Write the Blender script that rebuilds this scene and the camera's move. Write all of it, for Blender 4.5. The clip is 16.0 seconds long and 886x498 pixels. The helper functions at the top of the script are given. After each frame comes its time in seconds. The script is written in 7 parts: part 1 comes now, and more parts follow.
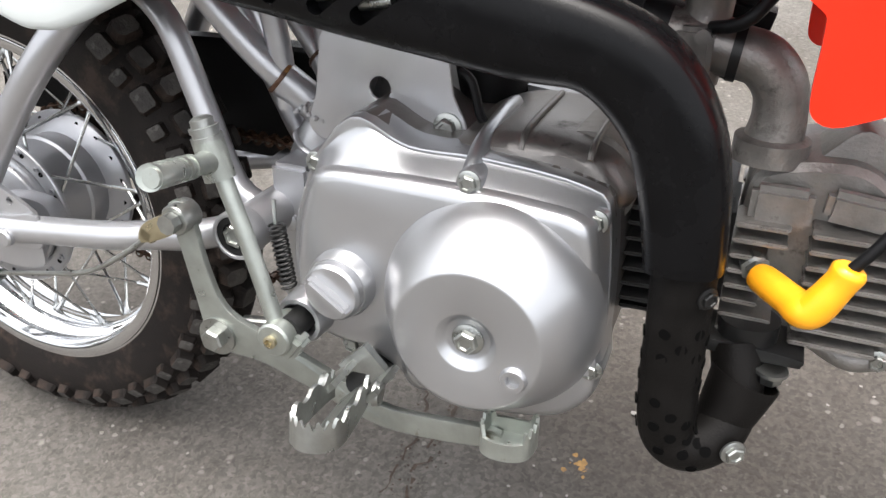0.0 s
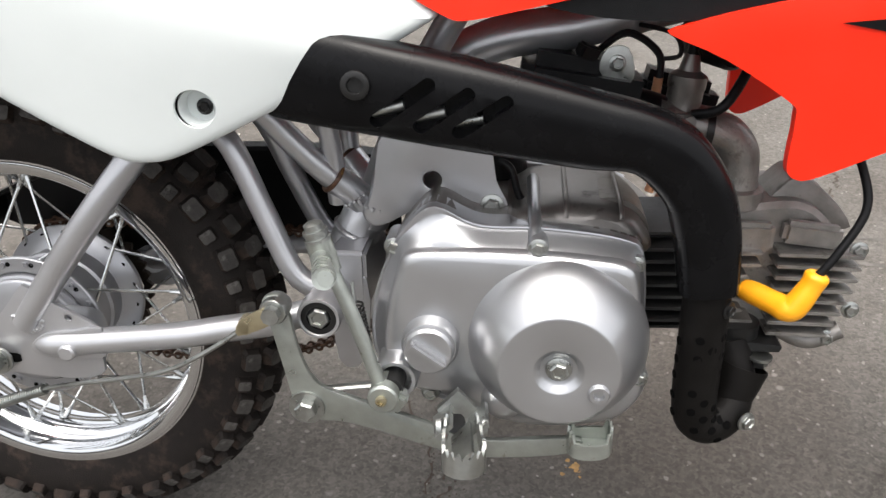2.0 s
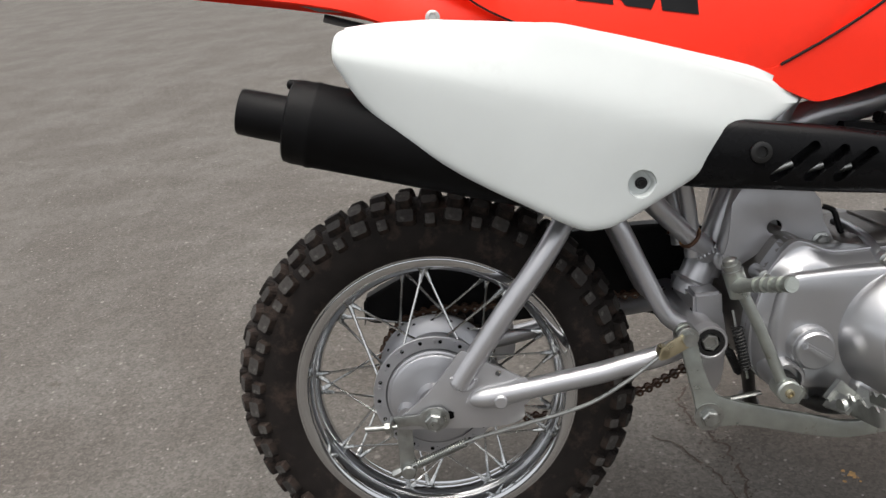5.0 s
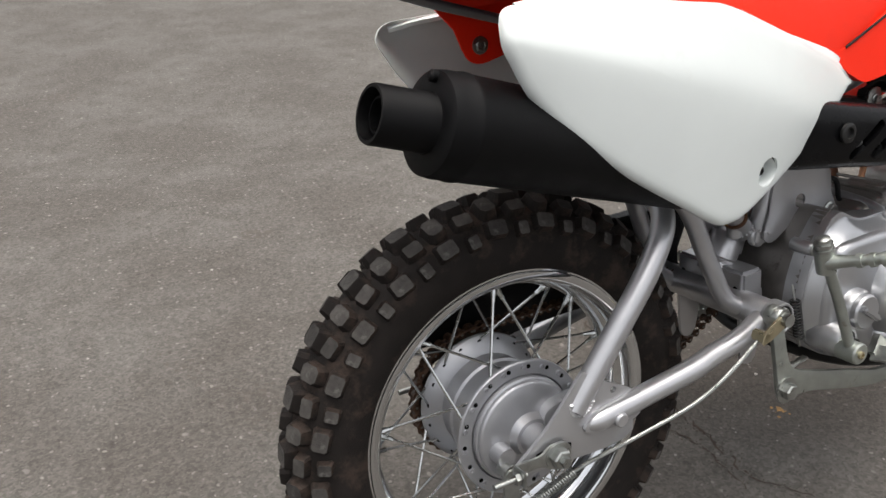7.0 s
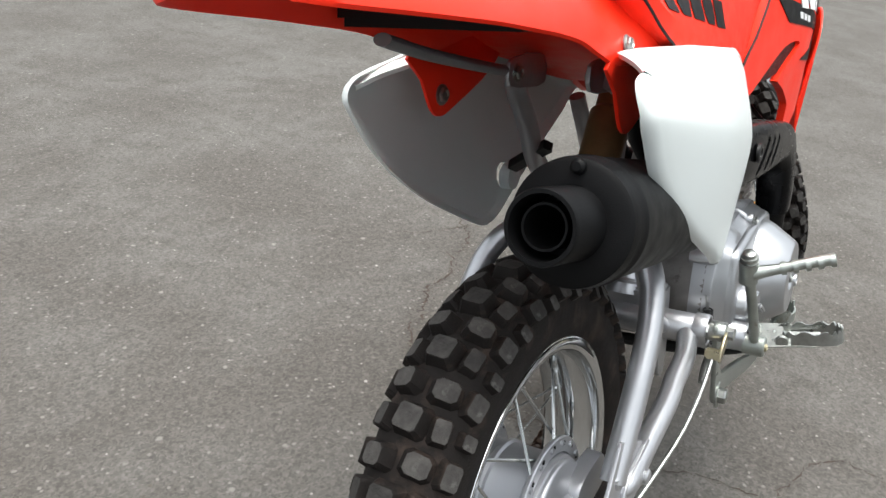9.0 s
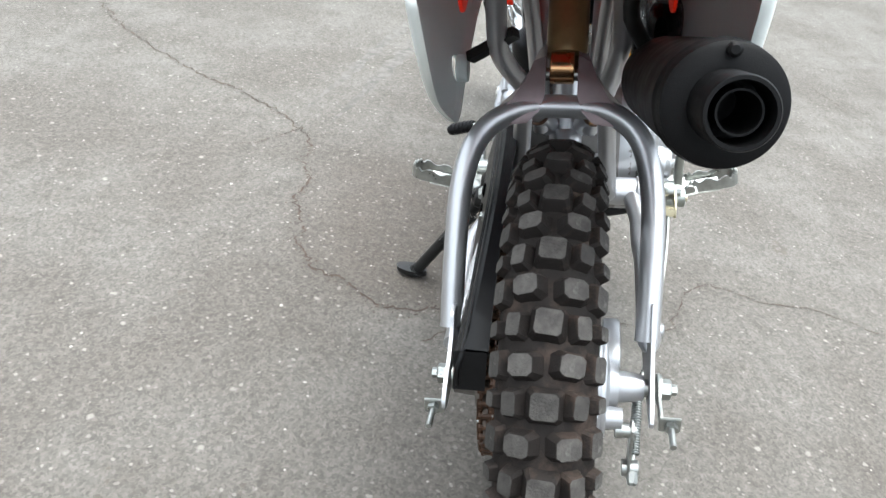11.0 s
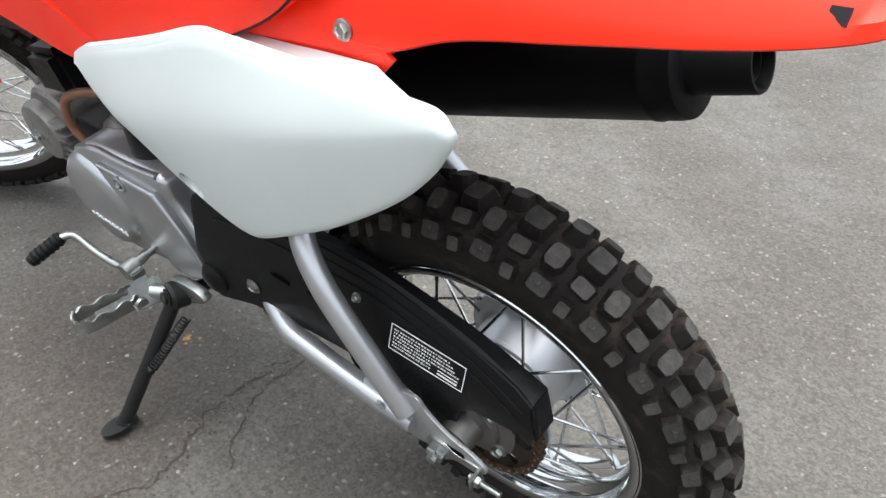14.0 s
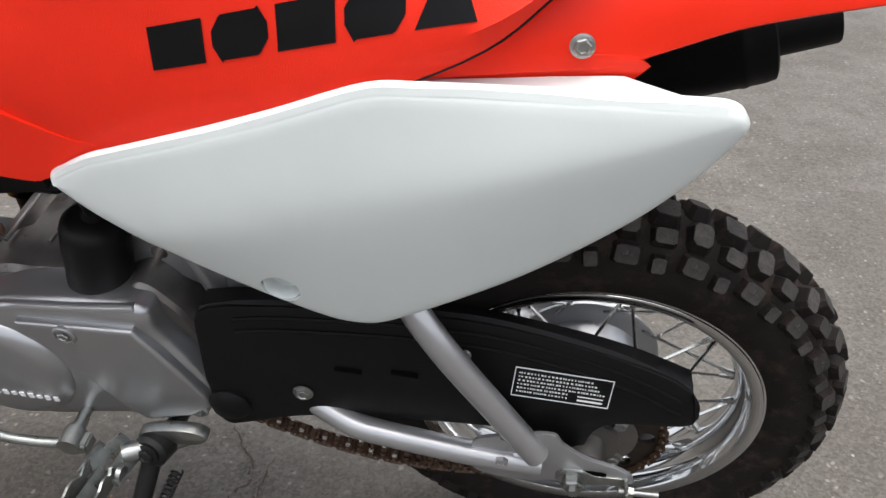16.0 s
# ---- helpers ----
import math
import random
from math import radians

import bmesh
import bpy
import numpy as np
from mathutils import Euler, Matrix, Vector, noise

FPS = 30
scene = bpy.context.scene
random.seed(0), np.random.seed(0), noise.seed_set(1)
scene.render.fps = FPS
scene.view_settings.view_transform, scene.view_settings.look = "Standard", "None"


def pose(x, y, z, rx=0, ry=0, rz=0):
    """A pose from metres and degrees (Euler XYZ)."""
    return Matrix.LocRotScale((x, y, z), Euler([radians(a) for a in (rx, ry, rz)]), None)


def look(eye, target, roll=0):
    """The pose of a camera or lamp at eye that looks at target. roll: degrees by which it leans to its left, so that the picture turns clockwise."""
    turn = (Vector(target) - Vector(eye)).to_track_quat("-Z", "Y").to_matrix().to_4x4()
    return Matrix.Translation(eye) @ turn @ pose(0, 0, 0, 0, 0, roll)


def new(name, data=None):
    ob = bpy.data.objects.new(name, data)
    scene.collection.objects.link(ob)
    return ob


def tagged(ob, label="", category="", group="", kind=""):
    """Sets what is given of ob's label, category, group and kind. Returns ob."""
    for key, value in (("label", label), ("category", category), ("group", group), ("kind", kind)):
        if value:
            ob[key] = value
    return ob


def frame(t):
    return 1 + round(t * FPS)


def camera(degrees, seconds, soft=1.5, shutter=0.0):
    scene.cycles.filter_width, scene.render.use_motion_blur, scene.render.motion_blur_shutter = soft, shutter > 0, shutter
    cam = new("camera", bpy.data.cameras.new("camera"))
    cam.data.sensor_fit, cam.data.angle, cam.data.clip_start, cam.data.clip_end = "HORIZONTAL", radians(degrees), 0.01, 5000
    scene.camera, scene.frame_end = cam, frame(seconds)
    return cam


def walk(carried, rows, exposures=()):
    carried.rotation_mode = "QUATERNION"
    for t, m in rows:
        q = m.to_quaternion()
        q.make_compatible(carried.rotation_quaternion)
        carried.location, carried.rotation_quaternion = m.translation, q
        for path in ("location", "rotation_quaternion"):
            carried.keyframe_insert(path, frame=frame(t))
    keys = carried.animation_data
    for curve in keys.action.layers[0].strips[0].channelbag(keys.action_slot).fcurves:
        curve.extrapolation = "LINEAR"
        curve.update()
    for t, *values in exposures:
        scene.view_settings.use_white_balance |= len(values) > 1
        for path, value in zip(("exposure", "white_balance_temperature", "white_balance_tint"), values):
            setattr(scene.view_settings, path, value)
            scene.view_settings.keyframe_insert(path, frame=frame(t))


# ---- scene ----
cam = camera(57.5, 16.0)
PATH = [
    (0, (0.6372, -0.4251, 0.6555), (0.3128, 0.3027, 0.0512), -3.94),
    (0.5, (0.5795, -0.4572, 0.6530), (0.2908, 0.2903, 0.0547), -1.73),
    (1, (0.5116, -0.4895, 0.6645), (0.3238, 0.3002, 0.0805), -2.04),
    (1.5, (0.4595, -0.5189, 0.6997), (0.3399, 0.2793, 0.1094), -2.74),
    (2, (0.4739, -0.5610, 0.7499), (0.3761, 0.2555, 0.1808), -1.67),
    (2.5, (0.5065, -0.6889, 0.8245), (0.3662, 0.1673, 0.3273), -3.88),
    (3, (0.4956, -0.7984, 0.8590), (0.3421, 0.0683, 0.3844), -4.45),
    (3.3, (0.4410, -0.8138, 0.8453), (0.2778, 0.0538, 0.3756), -3.72),
    (3.5, (0.3818, -0.8138, 0.8481), (0.2174, 0.0557, 0.3824), -4.02),
    (4, (0.2278, -0.8140, 0.8381), (0.1070, 0.0699, 0.3864), -6.44),
    (4.5, (0.1439, -0.8189, 0.8021), (0.0631, 0.0865, 0.3854), -6.10),
    (4.7, (0.1200, -0.8135, 0.7974), (0.0463, 0.0955, 0.3872), -6.47),
    (6.8, (-0.3694, -0.5610, 0.8102), (0.0242, 0.2234, 0.3308), 0.32),
    (7, (-0.3864, -0.5232, 0.8076), (0.0381, 0.2449, 0.3281), 0.92),
    (7.5, (-0.4228, -0.3917, 0.7976), (0.0665, 0.3261, 0.3023), 2.30),
    (8, (-0.4807, -0.2899, 0.8128), (0.0696, 0.3779, 0.3116), 4.20),
    (8.2, (-0.5161, -0.2654, 0.8136), (0.1001, 0.3437, 0.3143), 5.80),
    (10.3, (-0.5819, 0.0575, 0.7677), (0.2564, 0.2314, 0.2509), 7.37),
    (10.5, (-0.5989, 0.0762, 0.7528), (0.2384, 0.1987, 0.2200), 8.77),
    (11, (-0.6274, 0.1369, 0.7769), (0.2080, 0.1879, 0.2296), 10.25),
    (11.5, (-0.6223, 0.1996, 0.7639), (0.1686, 0.1690, 0.1527), 9.21),
    (12, (-0.5457, 0.2901, 0.7718), (0.2094, 0.1448, 0.1325), 8.48),
    (12.5, (-0.4967, 0.3663, 0.7994), (0.2609, 0.1218, 0.1943), 5.24),
    (12.8, (-0.5053, 0.4165, 0.8259), (0.2093, 0.0360, 0.2389), 5.93),
    (13, (-0.5088, 0.4559, 0.8394), (0.1797, 0.0237, 0.2570), 5.08),
    (13.5, (-0.4432, 0.5448, 0.8345), (0.2046, 0.0511, 0.2543), 0.26),
    (13.7, (-0.3832, 0.5574, 0.8216), (0.2032, -0.0032, 0.2370), 0.69),
    (14, (-0.3105, 0.5653, 0.8260), (0.1844, -0.0790, 0.2429), 1.20),
    (14.3, (-0.2439, 0.5909, 0.8556), (0.2086, -0.0874, 0.2767), 1.00),
    (14.5, (-0.2104, 0.6146, 0.8580), (0.2033, -0.0992, 0.2929), 1.29),
    (15, (-0.1397, 0.7306, 0.8723), (0.1566, -0.0612, 0.3383), 1.24),
    (15.2, (-0.1113, 0.7468, 0.8744), (0.1556, -0.0601, 0.3474), -0.12),
    (15.5, (-0.0516, 0.7202, 0.8496), (0.1496, -0.1070, 0.3250), -0.45),
    (16, (0.0642, 0.6744, 0.7918), (0.1725, -0.1601, 0.2516), 0.51),
]
# The bike leans on its side stand; bike space has x ahead, y to its left and z up along the bike.
LEAN = Matrix.Translation((0, 0, 0.0135)) @ Matrix.Rotation(radians(-11.15), 4, "X")

walk(
    cam,
    [(t, look(eye, target, roll)) for t, eye, target, roll in PATH],
    exposures=[
        (0.0, 2.12, 6600, 10), (1.5, 2.04, 6650, 10), (2.5, 1.29, 6700, 10), (3.5, 1.01, 6700, 10), (4.7, 1.07, 6700, 10), (7.0, 1.17, 6700, 10), (8.2, 1.24, 6600, 8),
        (10.3, 2.13, 6150, 4), (12.5, 2.38, 6150, 4), (13.5, 1.97, 6150, 5), (14.0, 1.84, 6250, 6), (14.5, 1.56, 6400, 8), (15.2, 1.32, 6450, 9), (16.0, 1.43, 6500, 10),
    ],
)

# ---- light: an overcast sky and a very soft sun ----
world = bpy.data.worlds.new("overcast_sky")
scene.world = world
world.use_nodes = True
wt = world.node_tree
wt.nodes.clear()
sky = wt.nodes.new("ShaderNodeTexSky")
sky.sky_type, sky.sun_disc = "NISHITA", False
sky.sun_elevation, sky.sun_rotation = radians(88), radians(215)
sky.air_density, sky.dust_density, sky.ozone_density = 1.0, 6.0, 1.0
grey = wt.nodes.new("ShaderNodeHueSaturation")
grey.inputs["Saturation"].default_value = 0.25
back = wt.nodes.new("ShaderNodeBackground")
back.inputs["Strength"].default_value = 0.15
wout = wt.nodes.new("ShaderNodeOutputWorld")
wt.links.new(sky.outputs[0], grey.inputs["Color"])
wt.links.new(grey.outputs[0], back.inputs["Color"])
wt.links.new(back.outputs[0], wout.inputs["Surface"])

sun_data = bpy.data.lights.new("sun", "SUN")
sun_data.energy, sun_data.angle, sun_data.color = 0.6, radians(75), (1.0, 0.97, 0.93)
sun = new("sun", sun_data)
sun.matrix_world = look((-0.06, -0.085, 3.0), (0, 0, 0))


# ---- materials ----
def material(name, color, rough=0.5, metal=0.0, vary=0.08, scale=30.0, bump=0.0, bump_scale=400.0, stain=None, stain_at=0.6, stain_scale=18.0, coat=0.0, spec=0.5, pieces=0.0, even=0.07):
    """A node material: base colour with two scales of variation, a stain with its own shape, and fine relief."""
    m = bpy.data.materials.new(name)
    m.use_nodes = True
    t = m.node_tree
    bsdf = t.nodes["Principled BSDF"]
    co = t.nodes.new("ShaderNodeTexCoord")
    n1 = t.nodes.new("ShaderNodeTexNoise")
    n1.inputs["Scale"].default_value, n1.inputs["Detail"].default_value = scale, 6.0
    t.links.new(co.outputs["Object"], n1.inputs["Vector"])
    ramp = t.nodes.new("ShaderNodeMapRange")
    ramp.inputs["From Min"].default_value, ramp.inputs["From Max"].default_value = 0.3, 0.7
    ramp.inputs["To Min"].default_value, ramp.inputs["To Max"].default_value = 1.0 - vary, 1.0 + vary
    t.links.new(n1.outputs["Fac"], ramp.inputs["Value"])
    mul = t.nodes.new("ShaderNodeVectorMath")
    mul.operation = "SCALE"
    mul.inputs[0].default_value = color
    t.links.new(ramp.outputs[0], mul.inputs["Scale"])
    last = mul.outputs[0]
    if pieces:
        info = t.nodes.new("ShaderNodeObjectInfo")
        pr = t.nodes.new("ShaderNodeMapRange")
        pr.inputs["To Min"].default_value, pr.inputs["To Max"].default_value = 1.0 - pieces, 1.0 + pieces
        t.links.new(info.outputs["Random"], pr.inputs["Value"])
        each = t.nodes.new("ShaderNodeVectorMath")
        each.operation = "SCALE"
        t.links.new(last, each.inputs[0])
        t.links.new(pr.outputs[0], each.inputs["Scale"])
        last = each.outputs[0]
    if stain:
        n2 = t.nodes.new("ShaderNodeTexNoise")
        n2.inputs["Scale"].default_value, n2.inputs["Detail"].default_value, n2.inputs["Roughness"].default_value = stain_scale, 8.0, 0.7
        t.links.new(co.outputs["Object"], n2.inputs["Vector"])
        r2 = t.nodes.new("ShaderNodeMapRange")
        r2.inputs["From Min"].default_value, r2.inputs["From Max"].default_value = stain_at, stain_at + 0.12
        t.links.new(n2.outputs["Fac"], r2.inputs["Value"])
        mix = t.nodes.new("ShaderNodeMix")
        mix.data_type = "RGBA"
        t.links.new(r2.outputs[0], mix.inputs[0])
        t.links.new(last, mix.inputs[6])
        mix.inputs[7].default_value = (*stain, 1)
        last = mix.outputs[2]
    t.links.new(last, bsdf.inputs["Base Color"])
    rr = t.nodes.new("ShaderNodeMapRange")
    rr.inputs["From Min"].default_value, rr.inputs["From Max"].default_value = 0.3, 0.7
    rr.inputs["To Min"].default_value, rr.inputs["To Max"].default_value = max(0.02, rough - even), min(1, rough + even)
    t.links.new(n1.outputs["Fac"], rr.inputs["Value"])
    t.links.new(rr.outputs[0], bsdf.inputs["Roughness"])
    bsdf.inputs["Metallic"].default_value = metal
    bsdf.inputs["Coat Weight"].default_value = coat
    bsdf.inputs["Specular IOR Level"].default_value = spec
    if bump:
        n3 = t.nodes.new("ShaderNodeTexNoise")
        n3.inputs["Scale"].default_value, n3.inputs["Detail"].default_value = bump_scale, 3.0
        t.links.new(co.outputs["Object"], n3.inputs["Vector"])
        b = t.nodes.new("ShaderNodeBump")
        b.inputs["Strength"].default_value, b.inputs["Distance"].default_value = bump, 0.001
        t.links.new(n3.outputs["Fac"], b.inputs["Height"])
        t.links.new(b.outputs[0], bsdf.inputs["Normal"])
    return m


SILVER = material("silver_frame_paint", (0.43, 0.432, 0.445), 0.34, 0.76, 0.03, 40, 0.02, 2500, even=0.02)
ENGINE = material("silver_engine_paint", (0.39, 0.395, 0.407), 0.31, 0.84, 0.03, 25, 0.02, 2500, even=0.02)
CAST = material("dull_cast_aluminium", (0.24, 0.228, 0.215), 0.45, 0.7, 0.25, 60, 0.5, 500, (0.07, 0.06, 0.052), 0.57, 30)
CRANK = material("dark_crankcase_casting", (0.19, 0.178, 0.168), 0.40, 0.78, 0.15, 60, 0.25, 700, (0.05, 0.043, 0.037), 0.58, 30)
DARKCAST = material("dark_cast_fins", (0.03, 0.03, 0.03), 0.55, 0.3, 0.2, 60, 0.4, 500, (0.10, 0.10, 0.095), 0.68, 40)
# silver yoke paint with its dark mauve reflection put into the base colour
YOKE_REFLECTION = material("mauve_grey_frame_paint", (0.21, 0.165, 0.172), 0.38, 0.55, 0.12, 60, 0.2, 700, (0.13, 0.10, 0.095), 0.60, 45)
CHROME = material("chrome", (0.56, 0.57, 0.58), 0.06, 1.0, 0.03, 20)
SPOKE = material("bright_zinc_spoke", (0.47, 0.48, 0.475), 0.22, 1.0, 0.12, 60)
HUBPAINT = material("silver_hub_paint", (0.37, 0.375, 0.392), 0.36, 0.7, 0.04, 40, 0.03, 2000, even=0.03)
FORK = material("grey_fork_paint", (0.17, 0.172, 0.178), 0.42, 0.3, 0.08, 40, 0.05, 700)
ZINC = material("zinc_plate", (0.33, 0.34, 0.325), 0.33, 0.95, 0.16, 90, 0.2, 700, (0.19, 0.17, 0.12), 0.66, 60)
STEEL = material("zinc_lever_steel", (0.32, 0.34, 0.315), 0.34, 0.8, 0.12, 60, 0.2, 600, (0.12, 0.085, 0.05), 0.62, 40)
BRONZE = material("bronze_paint_shock", (0.22, 0.15, 0.07), 0.35, 0.6, 0.15, 60, 0.1, 500)
BLACK = material("satin_black_heat_paint", (0.0032, 0.0032, 0.0036), 0.25, 0.0, 0.2, 40, 0.03, 900, (0.008, 0.0078, 0.0075), 0.64, 35, spec=0.12)
MATT = material("matt_black_silencer_paint", (0.0035, 0.0035, 0.0038), 0.5, 0.0, 0.15, 50, 0.2, 1100, spec=0.1)
COPPER = material("copper_gold_bush", (0.42, 0.24, 0.12), 0.25, 0.95, 0.1, 60)
HEADER = material("matt_black_pipe", (0.0055, 0.005, 0.0047), 0.48, 0.0, 0.25, 60, 0.3, 700, (0.06, 0.024, 0.012), 0.68, 28, spec=0.09)
PLASTIC = material("black_plastic", (0.0045, 0.0045, 0.005), 0.40, 0.0, 0.15, 60, 0.3, 1500, spec=0.17)
BLACKSTEEL = material("black_painted_steel", (0.012, 0.012, 0.012), 0.4, 0.2, 0.2, 60, 0.1, 700, spec=0.35)
RUBBER = material("black_rubber", (0.013, 0.0108, 0.0098), 0.75, 0.0, 0.25, 60, 0.5, 700, (0.036, 0.026, 0.021), 0.52, 26, spec=0.12)
KNOB = material("dusty_tread_rubber", (0.043, 0.040, 0.037), 0.8, 0.0, 0.4, 120, 0.8, 500, (0.095, 0.09, 0.084), 0.57, 80, spec=0.2, pieces=0.3)
RED = material("red_plastic", (0.84, 0.026, 0.008), 0.36, 0.0, 0.03, 20, 0.06, 900, spec=0.25)
WHITE = material("white_plastic", (0.60, 0.636, 0.626), 0.36, 0.0, 0.03, 12, 0.05, 900, (0.55, 0.575, 0.56), 0.62, 9, spec=0.4)
SEAT = material("black_seat_vinyl", (0.014, 0.0155, 0.017), 0.5, 0.0, 0.15, 80, 0.6, 1400, spec=0.35)
SEATRED = material("red_seat_vinyl", (0.80, 0.026, 0.009), 0.46, 0.0, 0.03, 60, 0.4, 1400, spec=0.2)
INK = material("black_print", (0.006, 0.006, 0.0065), 0.42, 0.0, 0.1, 60, spec=0.12)
PRINTWHITE = material("white_print", (0.75, 0.75, 0.75), 0.4, 0.0, 0.03, 60)
PRINTGREY = material("grey_small_print", (0.22, 0.22, 0.22), 0.5, 0.0, 0.05, 60)
ORANGE = material("orange_print", (0.75, 0.30, 0.06), 0.4, 0.0, 0.03, 60)
CHALK = material("white_chalk_marker", (0.55, 0.55, 0.55), 0.85, 0.0, 0.35, 300)
YELLOW = material("yellow_rubber_cap", (0.85, 0.36, 0.01), 0.4, 0.0, 0.05, 60, 0.1, 600)
HOSE = material("brown_hose", (0.20, 0.085, 0.045), 0.45, 0.0, 0.15, 60)
FUELHOSE = material("amber_fuel_hose", (0.62, 0.30, 0.16), 0.3, 0.0, 0.1, 60)
RUST = material("rusty_chain_steel", (0.055, 0.026, 0.013), 0.55, 0.35, 0.4, 150, 0.5, 600, (0.20, 0.085, 0.03), 0.60, 60)
RUSTGOLD = material("rust_gold_stain", (0.075, 0.035, 0.018), 0.4, 0.4, 0.3, 120, 0.2, 600, (0.62, 0.36, 0.10), 0.56, 60)
GOLD = material("yellow_zinc", (0.42, 0.37, 0.25), 0.3, 0.9, 0.15, 80, 0.1, 600)
# near-black for the shade inside holes and slots, laid on as thin solids
HOLE_SHADE = material("dark_hollow", (0.002, 0.002, 0.002), 0.9, 0.0, 0.1, 30, spec=0.05)


def asphalt():
    m = bpy.data.materials.new("worn_asphalt")
    m.use_nodes = True
    t = m.node_tree
    bsdf = t.nodes["Principled BSDF"]
    co = t.nodes.new("ShaderNodeTexCoord")
    big = t.nodes.new("ShaderNodeTexNoise")
    big.inputs["Scale"].default_value, big.inputs["Detail"].default_value = 3.4, 8.0
    fine = t.nodes.new("ShaderNodeTexNoise")
    fine.inputs["Scale"].default_value, fine.inputs["Detail"].default_value, fine.inputs["Roughness"].default_value = 90.0, 8.0, 0.75
    mid = t.nodes.new("ShaderNodeTexNoise")
    mid.inputs["Scale"].default_value, mid.inputs["Detail"].default_value, mid.inputs["Roughness"].default_value = 14.0, 6.0, 0.7
    warp = t.nodes.new("ShaderNodeTexNoise")
    warp.inputs["Scale"].default_value = 55.0
    t.links.new(co.outputs["Object"], warp.inputs["Vector"])
    bend = t.nodes.new("ShaderNodeVectorMath")
    bend.operation = "MULTIPLY_ADD"
    bend.inputs[1].default_value = (0.011, 0.011, 0.011)
    t.links.new(warp.outputs["Color"], bend.inputs[0])
    t.links.new(co.outputs["Object"], bend.inputs[2])
    vor = t.nodes.new("ShaderNodeTexVoronoi")
    vor.inputs["Scale"].default_value = 130.0
    vor2 = t.nodes.new("ShaderNodeTexVoronoi")
    vor2.inputs["Scale"].default_value = 42.0
    for n in (big, fine, mid, vor, vor2):
        t.links.new(bend.outputs[0] if n in (vor, vor2) else co.outputs["Object"], n.inputs["Vector"])

    def rng(sock, a, b, c, d):
        r = t.nodes.new("ShaderNodeMapRange")
        for k, v in zip(("From Min", "From Max", "To Min", "To Max"), (a, b, c, d)):
            r.inputs[k].default_value = v
        t.links.new(sock, r.inputs["Value"])
        return r.outputs[0]

    def mixed(fac, a, b):
        x = t.nodes.new("ShaderNodeMix")
        x.data_type = "RGBA"
        t.links.new(fac, x.inputs[0])
        for s, v in ((6, a), (7, b)):
            if isinstance(v, tuple):
                x.inputs[s].default_value = (*v, 1)
            else:
                t.links.new(v, x.inputs[s])
        return x.outputs[2]

    def math_node(op, a, b):
        x = t.nodes.new("ShaderNodeMath")
        x.operation = op
        for i, v in enumerate((a, b)):
            if isinstance(v, float):
                x.inputs[i].default_value = v
            else:
                t.links.new(v, x.inputs[i])
        return x.outputs[0]

    base = mixed(rng(big.outputs["Fac"], 0.40, 0.60, 0, 1), (0.066, 0.0595, 0.052), (0.088, 0.082, 0.074))
    base = mixed(rng(mid.outputs["Fac"], 0.46, 0.68, 0, 0.65), base, (0.050, 0.0435, 0.037))
    base = mixed(rng(fine.outputs["Fac"], 0.48, 0.74, 0, 0.6), base, (0.118, 0.110, 0.099))
    base = mixed(rng(fine.outputs["Fac"], 0.46, 0.28, 0, 0.6), base, (0.028, 0.024, 0.021))
    # old brown stain with a darker rim on the asphalt by the side stand
    far = t.nodes.new("ShaderNodeVectorMath")
    far.operation = "DISTANCE"
    t.links.new(co.outputs["Object"], far.inputs[0])
    far.inputs[1].default_value = (0.62, 0.25, 0.0)
    reach = math_node("ADD", far.outputs["Value"], rng(mid.outputs["Fac"], 0.3, 0.7, -0.035, 0.035))
    base = mixed(rng(reach, 0.30, 0.17, 0, 0.42), base, (0.044, 0.034, 0.026))
    base = mixed(math_node("MULTIPLY", rng(reach, 0.275, 0.25, 0, 0.10), rng(reach, 0.195, 0.24, 0, 1.0)), base, (0.036, 0.027, 0.022))
    # grains of the aggregate, each with a shade of its own
    vor3 = t.nodes.new("ShaderNodeTexVoronoi")
    vor3.inputs["Scale"].default_value = 270.0
    t.links.new(bend.outputs[0], vor3.inputs["Vector"])
    sep3 = t.nodes.new("ShaderNodeSeparateColor")
    t.links.new(vor3.outputs["Color"], sep3.inputs[0])
    grain = t.nodes.new("ShaderNodeVectorMath")
    grain.operation = "SCALE"
    t.links.new(base, grain.inputs[0])
    t.links.new(rng(sep3.outputs[0], 0, 1, 0.76, 1.24), grain.inputs["Scale"])
    base = grain.outputs[0]
    # pale chips of stone: some cells of the finer mesh only
    sep = t.nodes.new("ShaderNodeSeparateColor")
    t.links.new(vor.outputs["Color"], sep.inputs[0])
    chip = math_node("MULTIPLY", rng(vor.outputs["Distance"], 0.42, 0.30, 0, 1), rng(sep.outputs[0], 0.90, 0.98, 0, 0.6))
    base = mixed(chip, base, (0.205, 0.192, 0.172))
    sep2 = t.nodes.new("ShaderNodeSeparateColor")
    t.links.new(vor2.outputs["Color"], sep2.inputs[0])
    chip2 = math_node("MULTIPLY", rng(vor2.outputs["Distance"], 0.24, 0.12, 0, 1), rng(sep2.outputs[1], 0.93, 0.97, 0, 0.55))
    base = mixed(chip2, base, (0.235, 0.22, 0.198))
    dark2 = math_node("MULTIPLY", rng(vor2.outputs["Distance"], 0.30, 0.15, 0, 1), rng(sep2.outputs[2], 0.93, 0.95, 0, 0.7))
    base = mixed(dark2, base, (0.027, 0.024, 0.021))
    t.links.new(base, bsdf.inputs["Base Color"])
    bsdf.inputs["Roughness"].default_value = 0.85
